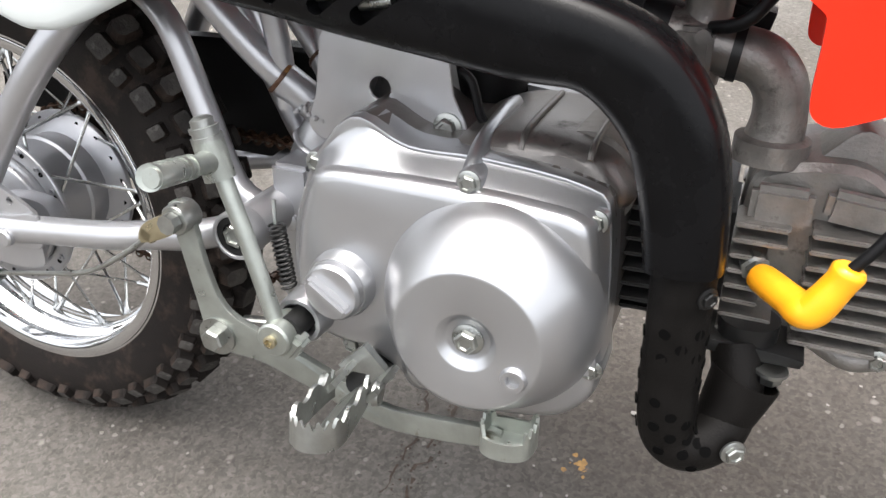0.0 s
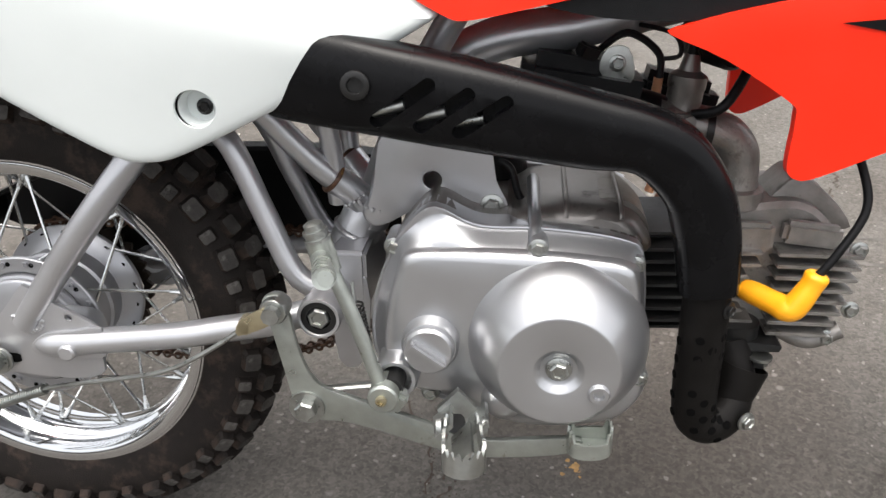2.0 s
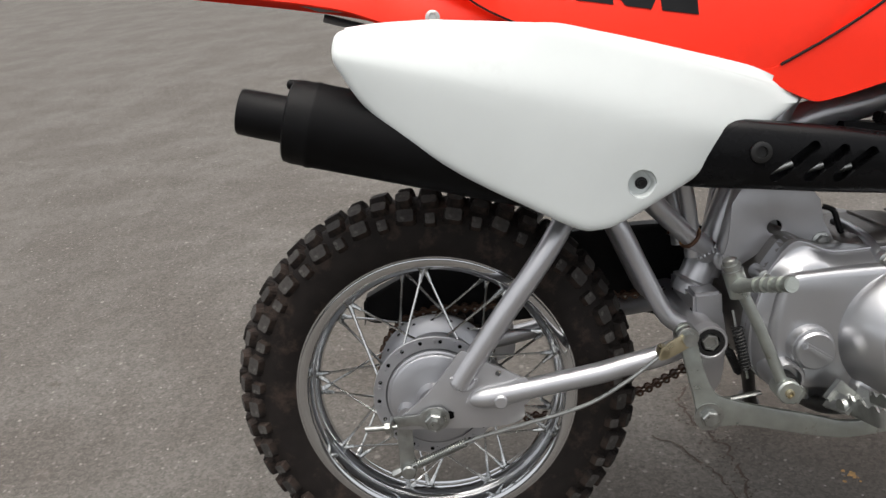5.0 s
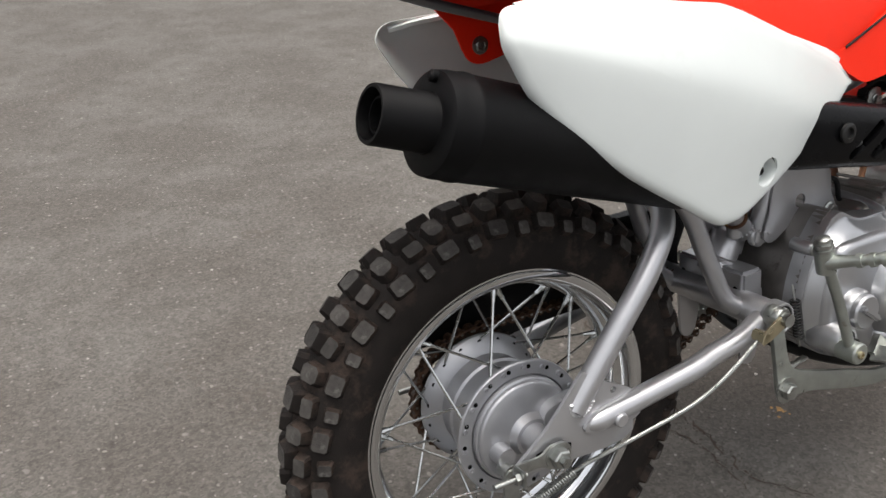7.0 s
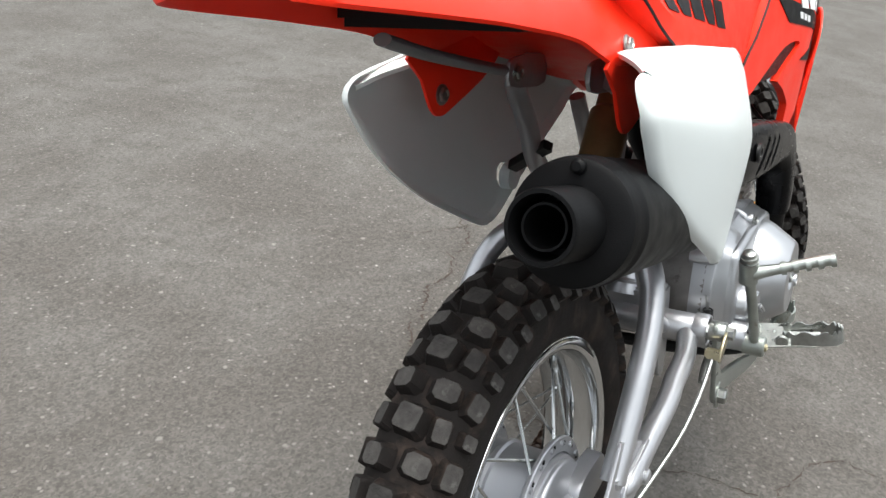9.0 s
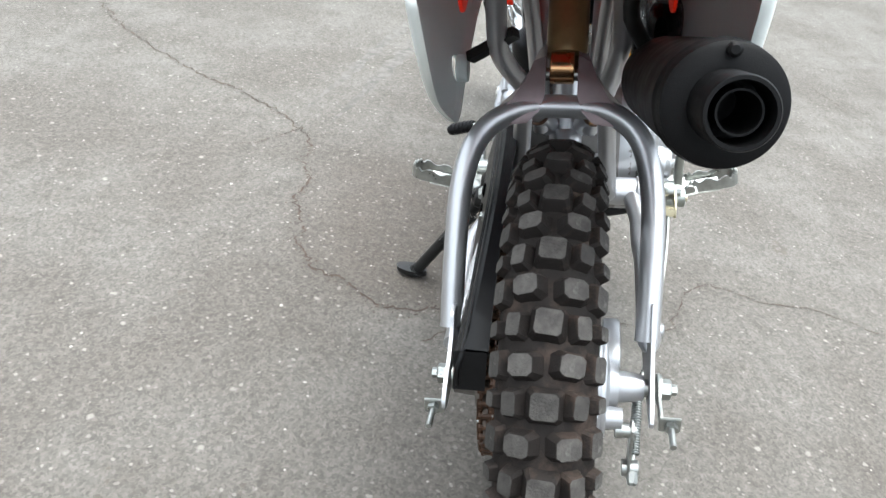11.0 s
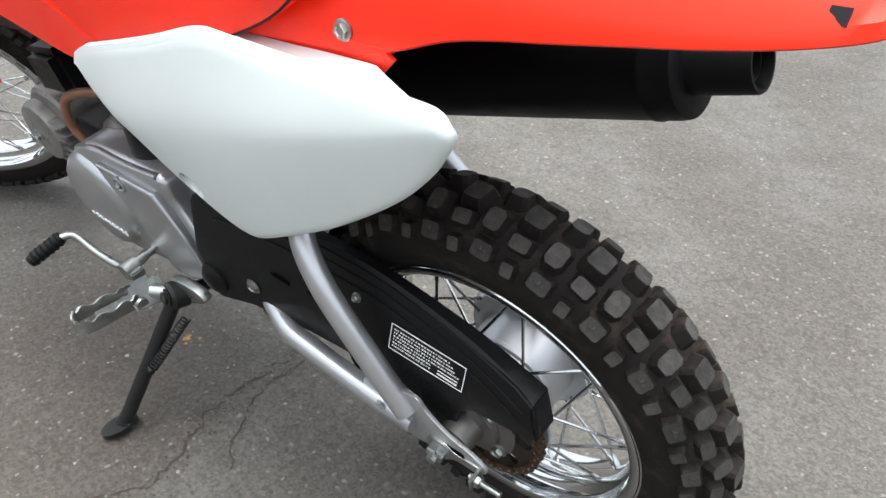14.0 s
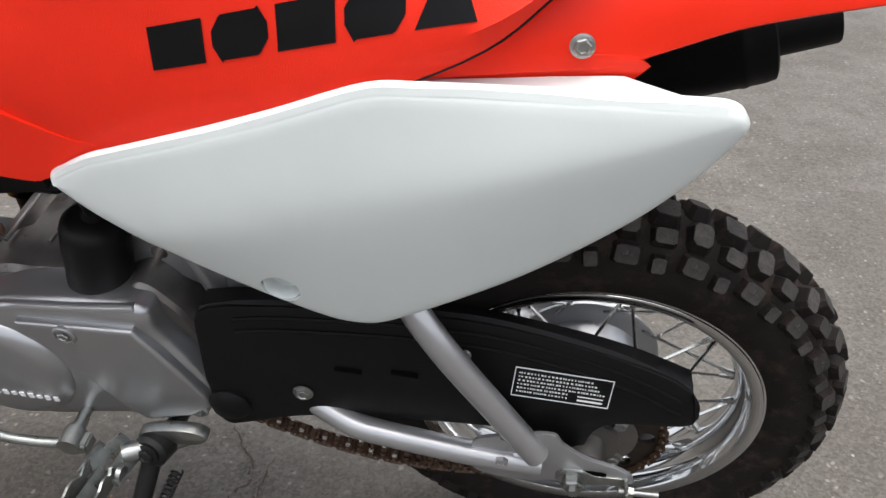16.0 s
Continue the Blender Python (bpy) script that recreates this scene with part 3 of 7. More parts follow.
def wheel(name, parent, m, r_rim, w_rim, r_out, half, rows, hub, label, blocks_scale=1.0, spokes=36):
    """A spoked wheel about the origin: chrome rim, knobbly tyre, spokes with nipples; the hub is added outside."""
    s = w_rim
    prof = [(r_rim + dr, h) for dr, h in ((0.0014, s + 0.001), (0.0004, s + 0.0026), (-0.0015, s + 0.0030), (-0.0078, s + 0.0018), (-0.0100, s + 0.0004), (-0.0112, s - 0.0030), (-0.0120, s - 0.0080), (-0.0134, s - 0.0135), (-0.0160, s - 0.0160), (-0.0195, s - 0.0185), (-0.0220, 0.0070), (-0.0232, 0.0030))]
    inner = [(r - 0.0022, h) for r, h in prof]
    full = prof + [(r, -h) for r, h in prof[::-1]]
    innr = [(r - 0.0024 if abs(h) < s - 0.001 else r - 0.004, h * (1.0 if abs(h) < s - 0.006 else 0.97) + (0.0022 if h < 0 else -0.0022) * (abs(h) >= s - 0.011) * -1) for r, h in full]
    rim = part(name, ring_lathe(full + innr[::-1], (0, 0, 0), (0, 1, 0), 120), CHROME, parent, label)
    rim.matrix_local = m
    # tyre: sidewalls and crown, a hollow body seated on the rim
    crown = half * 1.05
    tp, ti = [], []
    for k in range(25):
        a = math.pi * (k / 24.0)
        y = half * math.cos(a)
        body = (r_out - 0.011) - r_rim
        tp.append((r_rim + 0.001 + body * (math.sin(a) ** 0.62), y * (0.80 + 0.20 * math.sin(a) ** 0.5)))
        ti.append((r_rim - 0.004 + (body - 0.006) * (math.sin(a) ** 0.62), y * 0.86 * (0.80 + 0.20 * math.sin(a) ** 0.5)))
    bm = ring_lathe(tp + ti[::-1], (0, 0, 0), (0, 1, 0), 96)
    part("tyre", bm, RUBBER, rim, "black knobbly off-road tyre, dusty")
    k = blocks_scale
    rnd = random.Random(4)
    pitch = 2 * math.pi / rows
    kinds = [("c", 0, 0.0, 0.026, 0.025, 0.012, 0.25, 0.0)]
    for sd in (-1, 1):
        kinds += [("f", 0, sd * 0.60, 0.016, 0.022, 0.012, 0.25, 0.0), ("m", 0.5, sd * 0.42, 0.025, 0.021, 0.012, 0.38, 0.0), ("s", 0.5, sd * 1.0, 0.019, 0.024, 0.012, 0.25, 0.001), ("e", 0, sd * 1.10, 0.016, 0.014, 0.010, 0.25, 0.002)]
    joined = None if rows <= 30 else bmesh.new()
    for kind, shift, lat, bw, bl, bh, cut, low in kinds:
        shared = []
        for v in range(3):
            turn = rnd.uniform(-0.12, 0.12)
            if joined is None:
                own = bmesh.new()
                tread_block(own, (0, 0, 0), 0.0, lat, bw * k, bl, bh, crown, r_out - low, turn, cut=cut)
                ob = part("tread_block", own, [RUBBER, KNOB], rim, "", False)
                shared.append(ob)
        for i in range(rows):
            a = radians(114.6) + (i + shift) * pitch + rnd.uniform(-0.006, 0.006)
            if joined is not None:
                tread_block(joined, (0, 0, 0), a, lat, bw * k, bl, bh, crown, r_out - low, rnd.uniform(-0.12, 0.12), cut=cut)
                continue
            o = shared[i] if i < 3 else new("tread_block", shared[rnd.randrange(3)].data)
            o.parent = rim
            o.matrix_local = Matrix.Rotation(-a, 4, "Y")
    if joined is not None:
        tagged(part("tread", joined, [RUBBER, KNOB], rim, "raised rubber tread blocks", False), kind="stuff")
    # spokes, crossed, from the hub's flanges to the rim
    hr, hy = hub
    bm = bmesh.new()
    sweep(bm, [(0, 0, 0), (0, 0, 1)], 0.0016, 6)
    sp = part("spoke", bm, SPOKE, rim)
    spoke_mesh = sp.data
    bm = lathe([(0, 0), (0.0034, 0), (0.0034, 0.009), (0.0025, 0.011), (0.0025, 0.017), (0, 0.017)], (0, 0, 0), (0, 0, 1), 8)
    ni = part("nipple", bm, SPOKE, rim)
    for i in range(spokes):
        sd = 1 if i % 2 else -1
        j = i // 2
        way = 1 if j % 2 else -1
        a0 = 2 * math.pi * (j + (0.5 if sd > 0 else 0)) / (spokes / 2)
        a1 = a0 + way * 0.52
        p = Vector((hr * math.cos(a0), sd * hy + (0.003 if way > 0 else -0.003), hr * math.sin(a0)))
        q = Vector(((r_rim - 0.0225) * math.cos(a1), sd * 0.005, (r_rim - 0.0225) * math.sin(a1)))
        d = q - p
        rot = d.to_track_quat("Z", "Y").to_matrix().to_4x4()
        o = sp if i == 0 else new("spoke", spoke_mesh)
        o.parent = rim
        o.matrix_local = Matrix.Translation(p) @ rot @ Matrix.Diagonal((1, 1, d.length, 1))
        o = ni if i == 0 else new("nipple", ni.data)
        o.parent = rim
        o.matrix_local = Matrix.Translation(q) @ (-d).to_track_quat("Z", "Y").to_matrix().to_4x4()
    return rim


# rear wheel and its hub
rear = wheel("rear_wheel", bike, Matrix.Translation(A), 0.1692, 0.031, 0.2425, 0.0450, 25, (0.068, 0.040), "chrome spoked rear wheel rim")
bm = lathe([(0.0585, -0.040), (0.0600, -0.0435), (0.0735, -0.0435), (0.0745, -0.0425), (0.0745, -0.0395), (0.0735, -0.0385), (0.0660, -0.0370), (0.0565, -0.033), (0.0550, -0.028), (0.0550, 0.004), (0.0575, 0.006), (0.0575, 0.010), (0.0550, 0.012), (0.0550, 0.028), (0.0735, 0.0365), (0.0745, 0.038), (0.0745, 0.041), (0.0735, 0.042), (0.048, 0.043), (0.044, 0.052), (0, 0.052)], (0, 0, 0), (0, 1, 0), 64)
for k in range(18):
    a = 2 * math.pi * (k + 0.25) / 18
    lathe([(0, 0), (0.003, 0), (0.003, 0.002), (0.0014, 0.002), (0.0014, 0.0005), (0, 0.0005)], (0.0680 * math.cos(a), -0.0433, 0.0680 * math.sin(a)), (0, -1, 0), 10, bm)
hub_ob = part("hub", bm, HUBPAINT, rear, "silver drum brake hub")
for sd in (-1, 1):
    for k in range(18):
        a = 2 * math.pi * (k + (0.5 if sd > 0 else 0.0)) / 18
        part("spoke_hole", lathe([(0, 0), (0.0025, 0), (0.0023, 0.0011), (0, 0.0011)], (0.0680 * math.cos(a), -0.0430 if sd < 0 else 0.0352, 0.0680 * math.sin(a)), (0, -1, 0), 12), HOLE_SHADE, hub_ob)
# brake backing plate with its cast boss and ribs
bm = lathe([(0, -0.066), (0.020, -0.066), (0.024, -0.0575), (0.040, -0.0545), (0.0525, -0.0535), (0.0545, -0.0525), (0.0555, -0.0505), (0.0555, -0.0480), (0.0575, -0.0470), (0.0580, -0.0450), (0.0580, -0.042), (0, -0.042)], (0, 0, 0), (0, 1, 0), 48)
lathe([(0, 0), (0.017, 0), (0.015, 0.022), (0.0125, 0.036), (0, 0.036)], (0, -0.055, 0), (0, -1, 0), 24, bm)
bm = slab(band([(0.012, 0.018), (0.03, 0.03), (0.070, 0.030), (0.082, 0.016), (0.080, -0.006), (0.05, -0.012), (0.02, -0.014)], 4), -0.068, -0.050, 0.004, bm)
lathe([(0, 0), (0.012, 0), (0.010, 0.022), (0, 0.022)], (-0.035, -0.048, -0.010), (0, -1, 0), 20, bm)
part("brake_panel", bm, HUBPAINT, rear, "silver cast brake panel")
SPROCKET = material("dark_oily_steel", (0.045, 0.035, 0.028), 0.45, 0.7, 0.3, 90, 0.3, 600, (0.09, 0.04, 0.02), 0.6, 60)
# sprocket, on the chain's side
bm = bmesh.new()
sp_r, sp_y, teeth = 0.074, 0.058, 37
loop = []
for k in range(teeth * 4):
    a = 2 * math.pi * k / (teeth * 4)
    rr = sp_r + (0.003, 0.0005, -0.003, 0.0005)[k % 4]
    loop.append((rr * math.cos(a), rr * math.sin(a)))
bm = slab(loop, sp_y - 0.0025, sp_y + 0.0025, 0, None, [(0.058 * math.cos(k * math.pi / 4), 0.058 * math.sin(k * math.pi / 4), 0.009) for k in range(8)])
part("sprocket", bm, SPROCKET, rear, "dark steel rear sprocket with round openings", False)
bm = lathe([(0, 0), (0.05, 0), (0.05, 0.003), (0.034, 0.005), (0.033, 0.012), (0.020, 0.014), (0.018, 0.036), (0, 0.036)], (0, sp_y + 0.003, 0), (0, 1, 0), 40)
part("sprocket_carrier", bm, CRANK, rear, "dark grey cast sprocket carrier")
for k in range(4):
    a = math.pi / 4 + k * math.pi / 2
    part("sprocket_nut", hexbolt((0.042 * math.cos(a), sp_y + 0.006, 0.042 * math.sin(a)), (0, 1, 0), 0.007, 0.008), ZINC, rear)

# chain: alternate links round both sprockets, along the upper and the lower run
front_c, front_r = Vector((0.395, 0, 0.268)), 0.028
rear_c = Vector((0, 0, 0.228))
path = []
d = front_c - rear_c
base = math.atan2(d.z, d.x)
da = math.acos((sp_r - front_r) / d.length)
for k in range(40):
    a = base + da + (2 * math.pi - 2 * da) * k / 39
    path.append(rear_c + Vector((math.cos(a), 0, math.sin(a))) * sp_r)
lo_a, lo_b = path[-1].copy(), front_c + Vector((math.cos(base - da), 0, math.sin(base - da))) * front_r
for k in range(1, 12):
    path.append(lo_a.lerp(lo_b, k / 12) - Vector((0, 0, 0.049 * math.sin(math.pi * k / 12))))
for k in range(10):
    a = base - da + 2 * da * k / 9
    path.append(front_c + Vector((math.cos(a), 0, math.sin(a))) * front_r)
path.append(path[0])
link_len, pos, along = 0.0127, [], 0.0
for p, q in zip(path, path[1:]):
    seg = (q - p).length
    while along < seg:
        pos.append((p + (q - p) * (along / seg), (q - p).normalized()))
        along += link_len
    along -= seg
bm, pins = bmesh.new(), bmesh.new()
for i, (p, w) in enumerate(pos):
    q = pos[(i + 1) % len(pos)][0]
    half = 0.0055 if i % 2 else 0.0035
    for sd in (-1, 1):
        prism(bm, (p.x - w.x * 0.004, sp_y + sd * half, p.z - w.z * 0.004), (q.x + w.x * 0.004, sp_y + sd * half, q.z + w.z * 0.004), (0.0060, 0.0014), turn=math.pi / 2)
    lathe([(0, -0.0062), (0.0050, -0.0062), (0.0050, -0.0042), (0.0036, -0.0042), (0.0036, 0.0042), (0.0050, 0.0042), (0.0050, 0.0062), (0, 0.0062)], (p.x, sp_y, p.z), (0, 1, 0), 10, bm)
    lathe([(0, -0.0074), (0.0017, -0.0074), (0.0017, 0.0074), (0, 0.0074)], (p.x, sp_y, p.z), (0, 1, 0), 6, pins)
chain = part("chain", bm, RUST, bike, "dark oily drive chain with some rust", False)
tagged(part("chain_pins", pins, ZINC, chain, "bright worn pin ends", False), kind="stuff")

# ---- swing arm: an arch over the tyre, two lower tubes, struts to the pivot ----
arch = [(0.030, -0.093, 0.262), (0.085, -0.095, 0.335), (0.128, -0.092, 0.388), (0.158, -0.078, 0.426), (0.171, -0.045, 0.448), (0.173, 0.004, 0.453), (0.171, 0.050, 0.448), (0.158, 0.086, 0.426), (0.128, 0.103, 0.386), (0.085, 0.107, 0.320), (0.045, 0.107, 0.255)]
swing = part("swing_arm", tube(arch, 0.0122, 7, 18), SILVER, bike, "silver painted tubular swing arm with an arch over the tyre")
for sd, y in ((-1, -0.098), (1, 0.104)):
    if sd < 0:
        low_line = [(0.038, y, 0.2425, 0.003), (0.045, y, 0.2435, 0.0085), (0.056, y, 0.2448, 0.0122), (0.075, y, 0.2468, 0.0126), (0.105, y, 0.2505, 0.0118), (0.18, y, 0.2605, 0.0118), (0.215, y * 0.97, 0.2665, 0.0118), (0.258, y * 0.96, 0.2745, 0.0118), (0.300, -0.085, 0.286, 0.0118)]
    else:
        low_line = [(0.040, y, 0.236), (0.10, y, 0.2415), (0.18, y, 0.258), (0.215, y * 0.97, 0.2655), (0.258, 0.083, 0.2745), (0.300, 0.064, 0.286)]
    part("lower_tube", tube(low_line, 0.0118, 6, 16), SILVER, swing)
    part("strut", tube([(0.176, sd * 0.034, 0.450), (0.218, sd * 0.045, 0.424), (0.247, sd * 0.05, 0.36), (0.272, sd * 0.055, 0.305), (0.300, sd * 0.055, 0.287)], 0.0105, 6, 16), SILVER, swing)
part("pivot_tube", lathe([(0, -0.096), (0.016, -0.096), (0.0175, -0.094), (0.0175, 0.094), (0.016, 0.096), (0, 0.096)], (0.305, 0, 0.287), (0, 1, 0), 24), SILVER, swing)
for sd in (-1, 1):
    out = band([(-0.044, 0.228), (-0.030, 0.240), (0.0, 0.252), (0.022, 0.270), (0.032, 0.284), (0.060, 0.280), (0.085, 0.272), (0.102, 0.262), (0.104, 0.230), (0.098, 0.215), (0.070, 0.207), (0.030, 0.210), (-0.010, 0.216), (-0.040, 0.218)], 4)
    if sd < 0:
        out = band([(-0.0435, 0.2255), (-0.024, 0.2405), (-0.0037, 0.257), (0.020, 0.283), (0.034, 0.2995), (0.0406, 0.3014), (0.0646, 0.2852), (0.096, 0.2675), (0.0999, 0.2600), (0.1005, 0.2307), (0.0963, 0.2147), (0.0653, 0.2090), (0.010, 0.2120), (-0.0391, 0.2157), (-0.0440, 0.2190)], 3)
    y = sd * 0.1 + 0.003
    bm = slab(out, y - 0.002, y + 0.002, 0.001, None, [(0.075, 0.272, 0.0035)])
    part("dropout_plate", bm, SILVER, swing)
    # fish-mouth weld where the lower tube meets the plate, and its bolt
    if sd > 0:
        bm = lathe([(0, 0), (0.014, 0), (0.0135, 0.006), (0.008, 0.012), (0, 0.013)], (0.062, sd * 0.098, 0.238), (-0.5, sd * 0.9, -0.1), 20)
        part("bolt", hexbolt((0.076, sd * 0.111, 0.246), (0, sd, 0), 0.0062, 0.004, False), SILVER, swing)
    else:
        # flattened flange round the tube's end, its round pin, and the bead at the arch's foot
        bm = slab(band([(0.036, 0.242), (0.050, 0.2325), (0.080, 0.2325), (0.106, 0.237), (0.106, 0.265), (0.080, 0.2615), (0.052, 0.2565)], 4), -0.1035, -0.099, 0.0018)
        for k in range(12):
            a = math.pi * (0.95 + 1.0 * k / 11)
            bmesh.ops.create_icosphere(bm, subdivisions=1, radius=0.0034, matrix=Matrix.Translation((0.0365 + 0.0130 * math.cos(a), -0.0985, 0.2685 + 0.0120 * math.sin(a))))
        part("pin", lathe([(0, 0), (0.0078, 0), (0.0078, 0.004), (0.0062, 0.0056), (0, 0.0058)], (0.075, -0.1085, 0.2435), (0, -1, 0), 20), SILVER, swing)
    part("weld", bm, SILVER, swing)
    # axle nut, washer and chain adjuster
    ax, az = (0.0, 0.228) if sd < 0 else (0.009, 0.221)
    bm = lathe([(0, 0), (0.014, 0), (0.014, 0.002), (0, 0.002)], (ax, sd * 0.106, az), (0, sd, 0), 28)
    lathe([(0, 0.002), (0.0105, 0.002), (0.0105, 0.010), (0.009, 0.0115), (0.0055, 0.0115), (0.0055, 0.017), (0, 0.017)], (ax, sd * 0.106, az), (0, sd, 0), 6, bm)
    part("axle_nut", bm, ZINC, bike, "zinc plated rear axle nut")
    bm = slab(band([(-0.016, 0.2225), (0.018, 0.2235), (0.021, 0.228), (0.018, 0.2325), (-0.016, 0.2335), (-0.020, 0.228)], 3), y + sd * 0.0021, y + sd * 0.0027, 0)
    part("axle_slot", bm, HOLE_SHADE, swing, "dark slab standing for the shade in the axle slot")
    bm = slab(band([(-0.046, 0.2225), (-0.046, 0.2335), (-0.020, 0.2340), (-0.008, 0.2405), (0.008, 0.2405), (0.0155, 0.234), (0.0165, 0.228), (0.0155, 0.222), (0.008, 0.2155), (-0.008, 0.2155), (-0.020, 0.2220)], 4), sd * 0.1035, sd * 0.1065, 0.0006)
    box(bm, (-0.0475, sd * 0.113, 0.2265), (0.003, 0.02, 0.017), None, 0.0008)
    lathe([(0, 0), (0.0032, 0), (0.0032, 0.036), (0, 0.036)], (-0.041, sd * 0.114, 0.2265), (-1, 0, 0), 10, bm)
    lathe([(0, 0), (0.0062, 0), (0.0062, 0.005), (0, 0.005)], (-0.0495, sd * 0.114, 0.2265), (-1, 0, 0), 6, bm)
    bmesh.ops.translate(bm, vec=(ax, 0, az - 0.228), verts=bm.verts)
    part("chain_adjuster", bm, ZINC, bike, "zinc plated chain adjuster with its screw")
bm = lathe([(0, 0), (0.009, 0), (0.009, 0.2), (0, 0.2)], (0, -0.1, 0.228), (0, 1, 0), 16)
lathe([(0, 0), (0.013, 0), (0.013, 0.03), (0, 0.03)], (0, 0.070, 0.228), (0, 1, 0), 18, bm)
part("rear_axle", bm, ZINC, bike)
# yoke plates for the shock absorber: two broad gussets that rise from the arch to a fork
for sd in (-1, 1):
    rows_ = []
    for x, z, y0, y1 in ((0.158, 0.440, 0.034, 0.076), (0.160, 0.452, 0.022, 0.068), (0.166, 0.468, 0.0165, 0.050), (0.176, 0.486, 0.0165, 0.037), (0.188, 0.502, 0.0165, 0.029)):
        y0, y1 = sd * y0 + 0.004, sd * y1 + 0.004
        rows_.append([(x, y0, z), (x + 0.002, y1, z - 0.006), (x + 0.030, y1 - sd * 0.004, z - 0.004), (x + 0.032, y0, z + 0.004)])
    part("shock_yoke", loft(rows_), YOKE_REFLECTION, swing, "welded gusset of the shock mount")
bm = lathe([(0, -0.03), (0.007, -0.03), (0.007, 0.03), (0, 0.03)], (0.200, 0, 0.478), (0, 1, 0), 16)
part("yoke_bolt", bm, ZINC, swing)
bm = tube([(0.200, 0.0, 0.478), (0.215, 0, 0.500)], 0.0125, 1, 16)
lathe([(0.012, 0), (0.021, 0.002), (0.022, 0.006), (0.022, 0.07), (0.018, 0.075), (0.018, 0.17), (0, 0.17)], (0.210, 0, 0.492), (0.62, 0, 0.78), 24, bm)
shock = part("shock_absorber", bm, BRONZE, bike, "bronze rear shock absorber")
part("shock_eye", lathe([(0, -0.0125), (0.0155, -0.0125), (0.0165, -0.0115), (0.0165, 0.0115), (0.0155, 0.0125), (0, 0.0125)], (0.194, 0.004, 0.487), (0, 1, 0), 28), COPPER, shock, "copper coloured bush of the shock absorber")

# ---- main frame ----
bm = bmesh.new()
tube([(0.330, 0, 0.335), (0.345, 0, 0.375), (0.375, 0, 0.445), (0.405, 0, 0.482), (0.45, 0, 0.505), (0.53, 0, 0.52), (0.66, 0, 0.56), (0.80, 0, 0.62)], 0.0185, 6, 20, bm=bm)
for sd in (-1, 1):
    wide = 0.074 if sd > 0 else 0.056
    tube([(0.333, sd * 0.02, 0.362), (0.305, sd * 0.034, 0.39), (0.267, sd * 0.044, 0.433), (0.228, sd * wide * 0.96, 0.488), (0.205, sd * wide, 0.543), (0.168, sd * (wide - 0.006), 0.588), (0.125, sd * 0.047, 0.612)], 0.0112, 6, 16, bm=bm)
    tube([(0.345, sd * 0.030, 0.352), (0.356, sd * 0.034, 0.40), (0.375, sd * 0.038, 0.46), (0.42, sd * 0.04, 0.54)], 0.0118, 6, 16, bm=bm)
    tube([(0.31, sd * 0.03, 0.365), (0.305, sd * 0.035, 0.43), (0.29, sd * 0.04, 0.50), (0.27, sd * 0.045, 0.56)], 0.009, 5, 14, bm=bm)
frame_ob = part("frame", bm, SILVER, bike, "silver painted tubular steel frame")
bm = bmesh.new()
lathe([(0, 0), (0.0205, 0), (0.0205, 0.047), (0.0190, 0.050), (0, 0.050)], (0.311, 0, 0.312), (0.5, 0, 1), 26, bm)
part("seat_tube_socket", bm, SILVER, frame_ob)
bm = ring_lathe([(0.0195, -0.003), (0.0225, -0.002), (0.0235, 0.0006), (0.0220, 0.003), (0.0195, 0.004)], (0.318, 0, 0.326), (0.5, 0, 1), 26)
part("weld_bead", bm, SILVER, frame_ob)
bm = box(bmesh.new(), (0.3195, 0, 0.296), (0.033, 0.105, 0.060), None, 0.0035)
pivot_box = part("pivot_box", bm, SILVER, frame_ob, "silver folded steel box over the swing arm pivot")
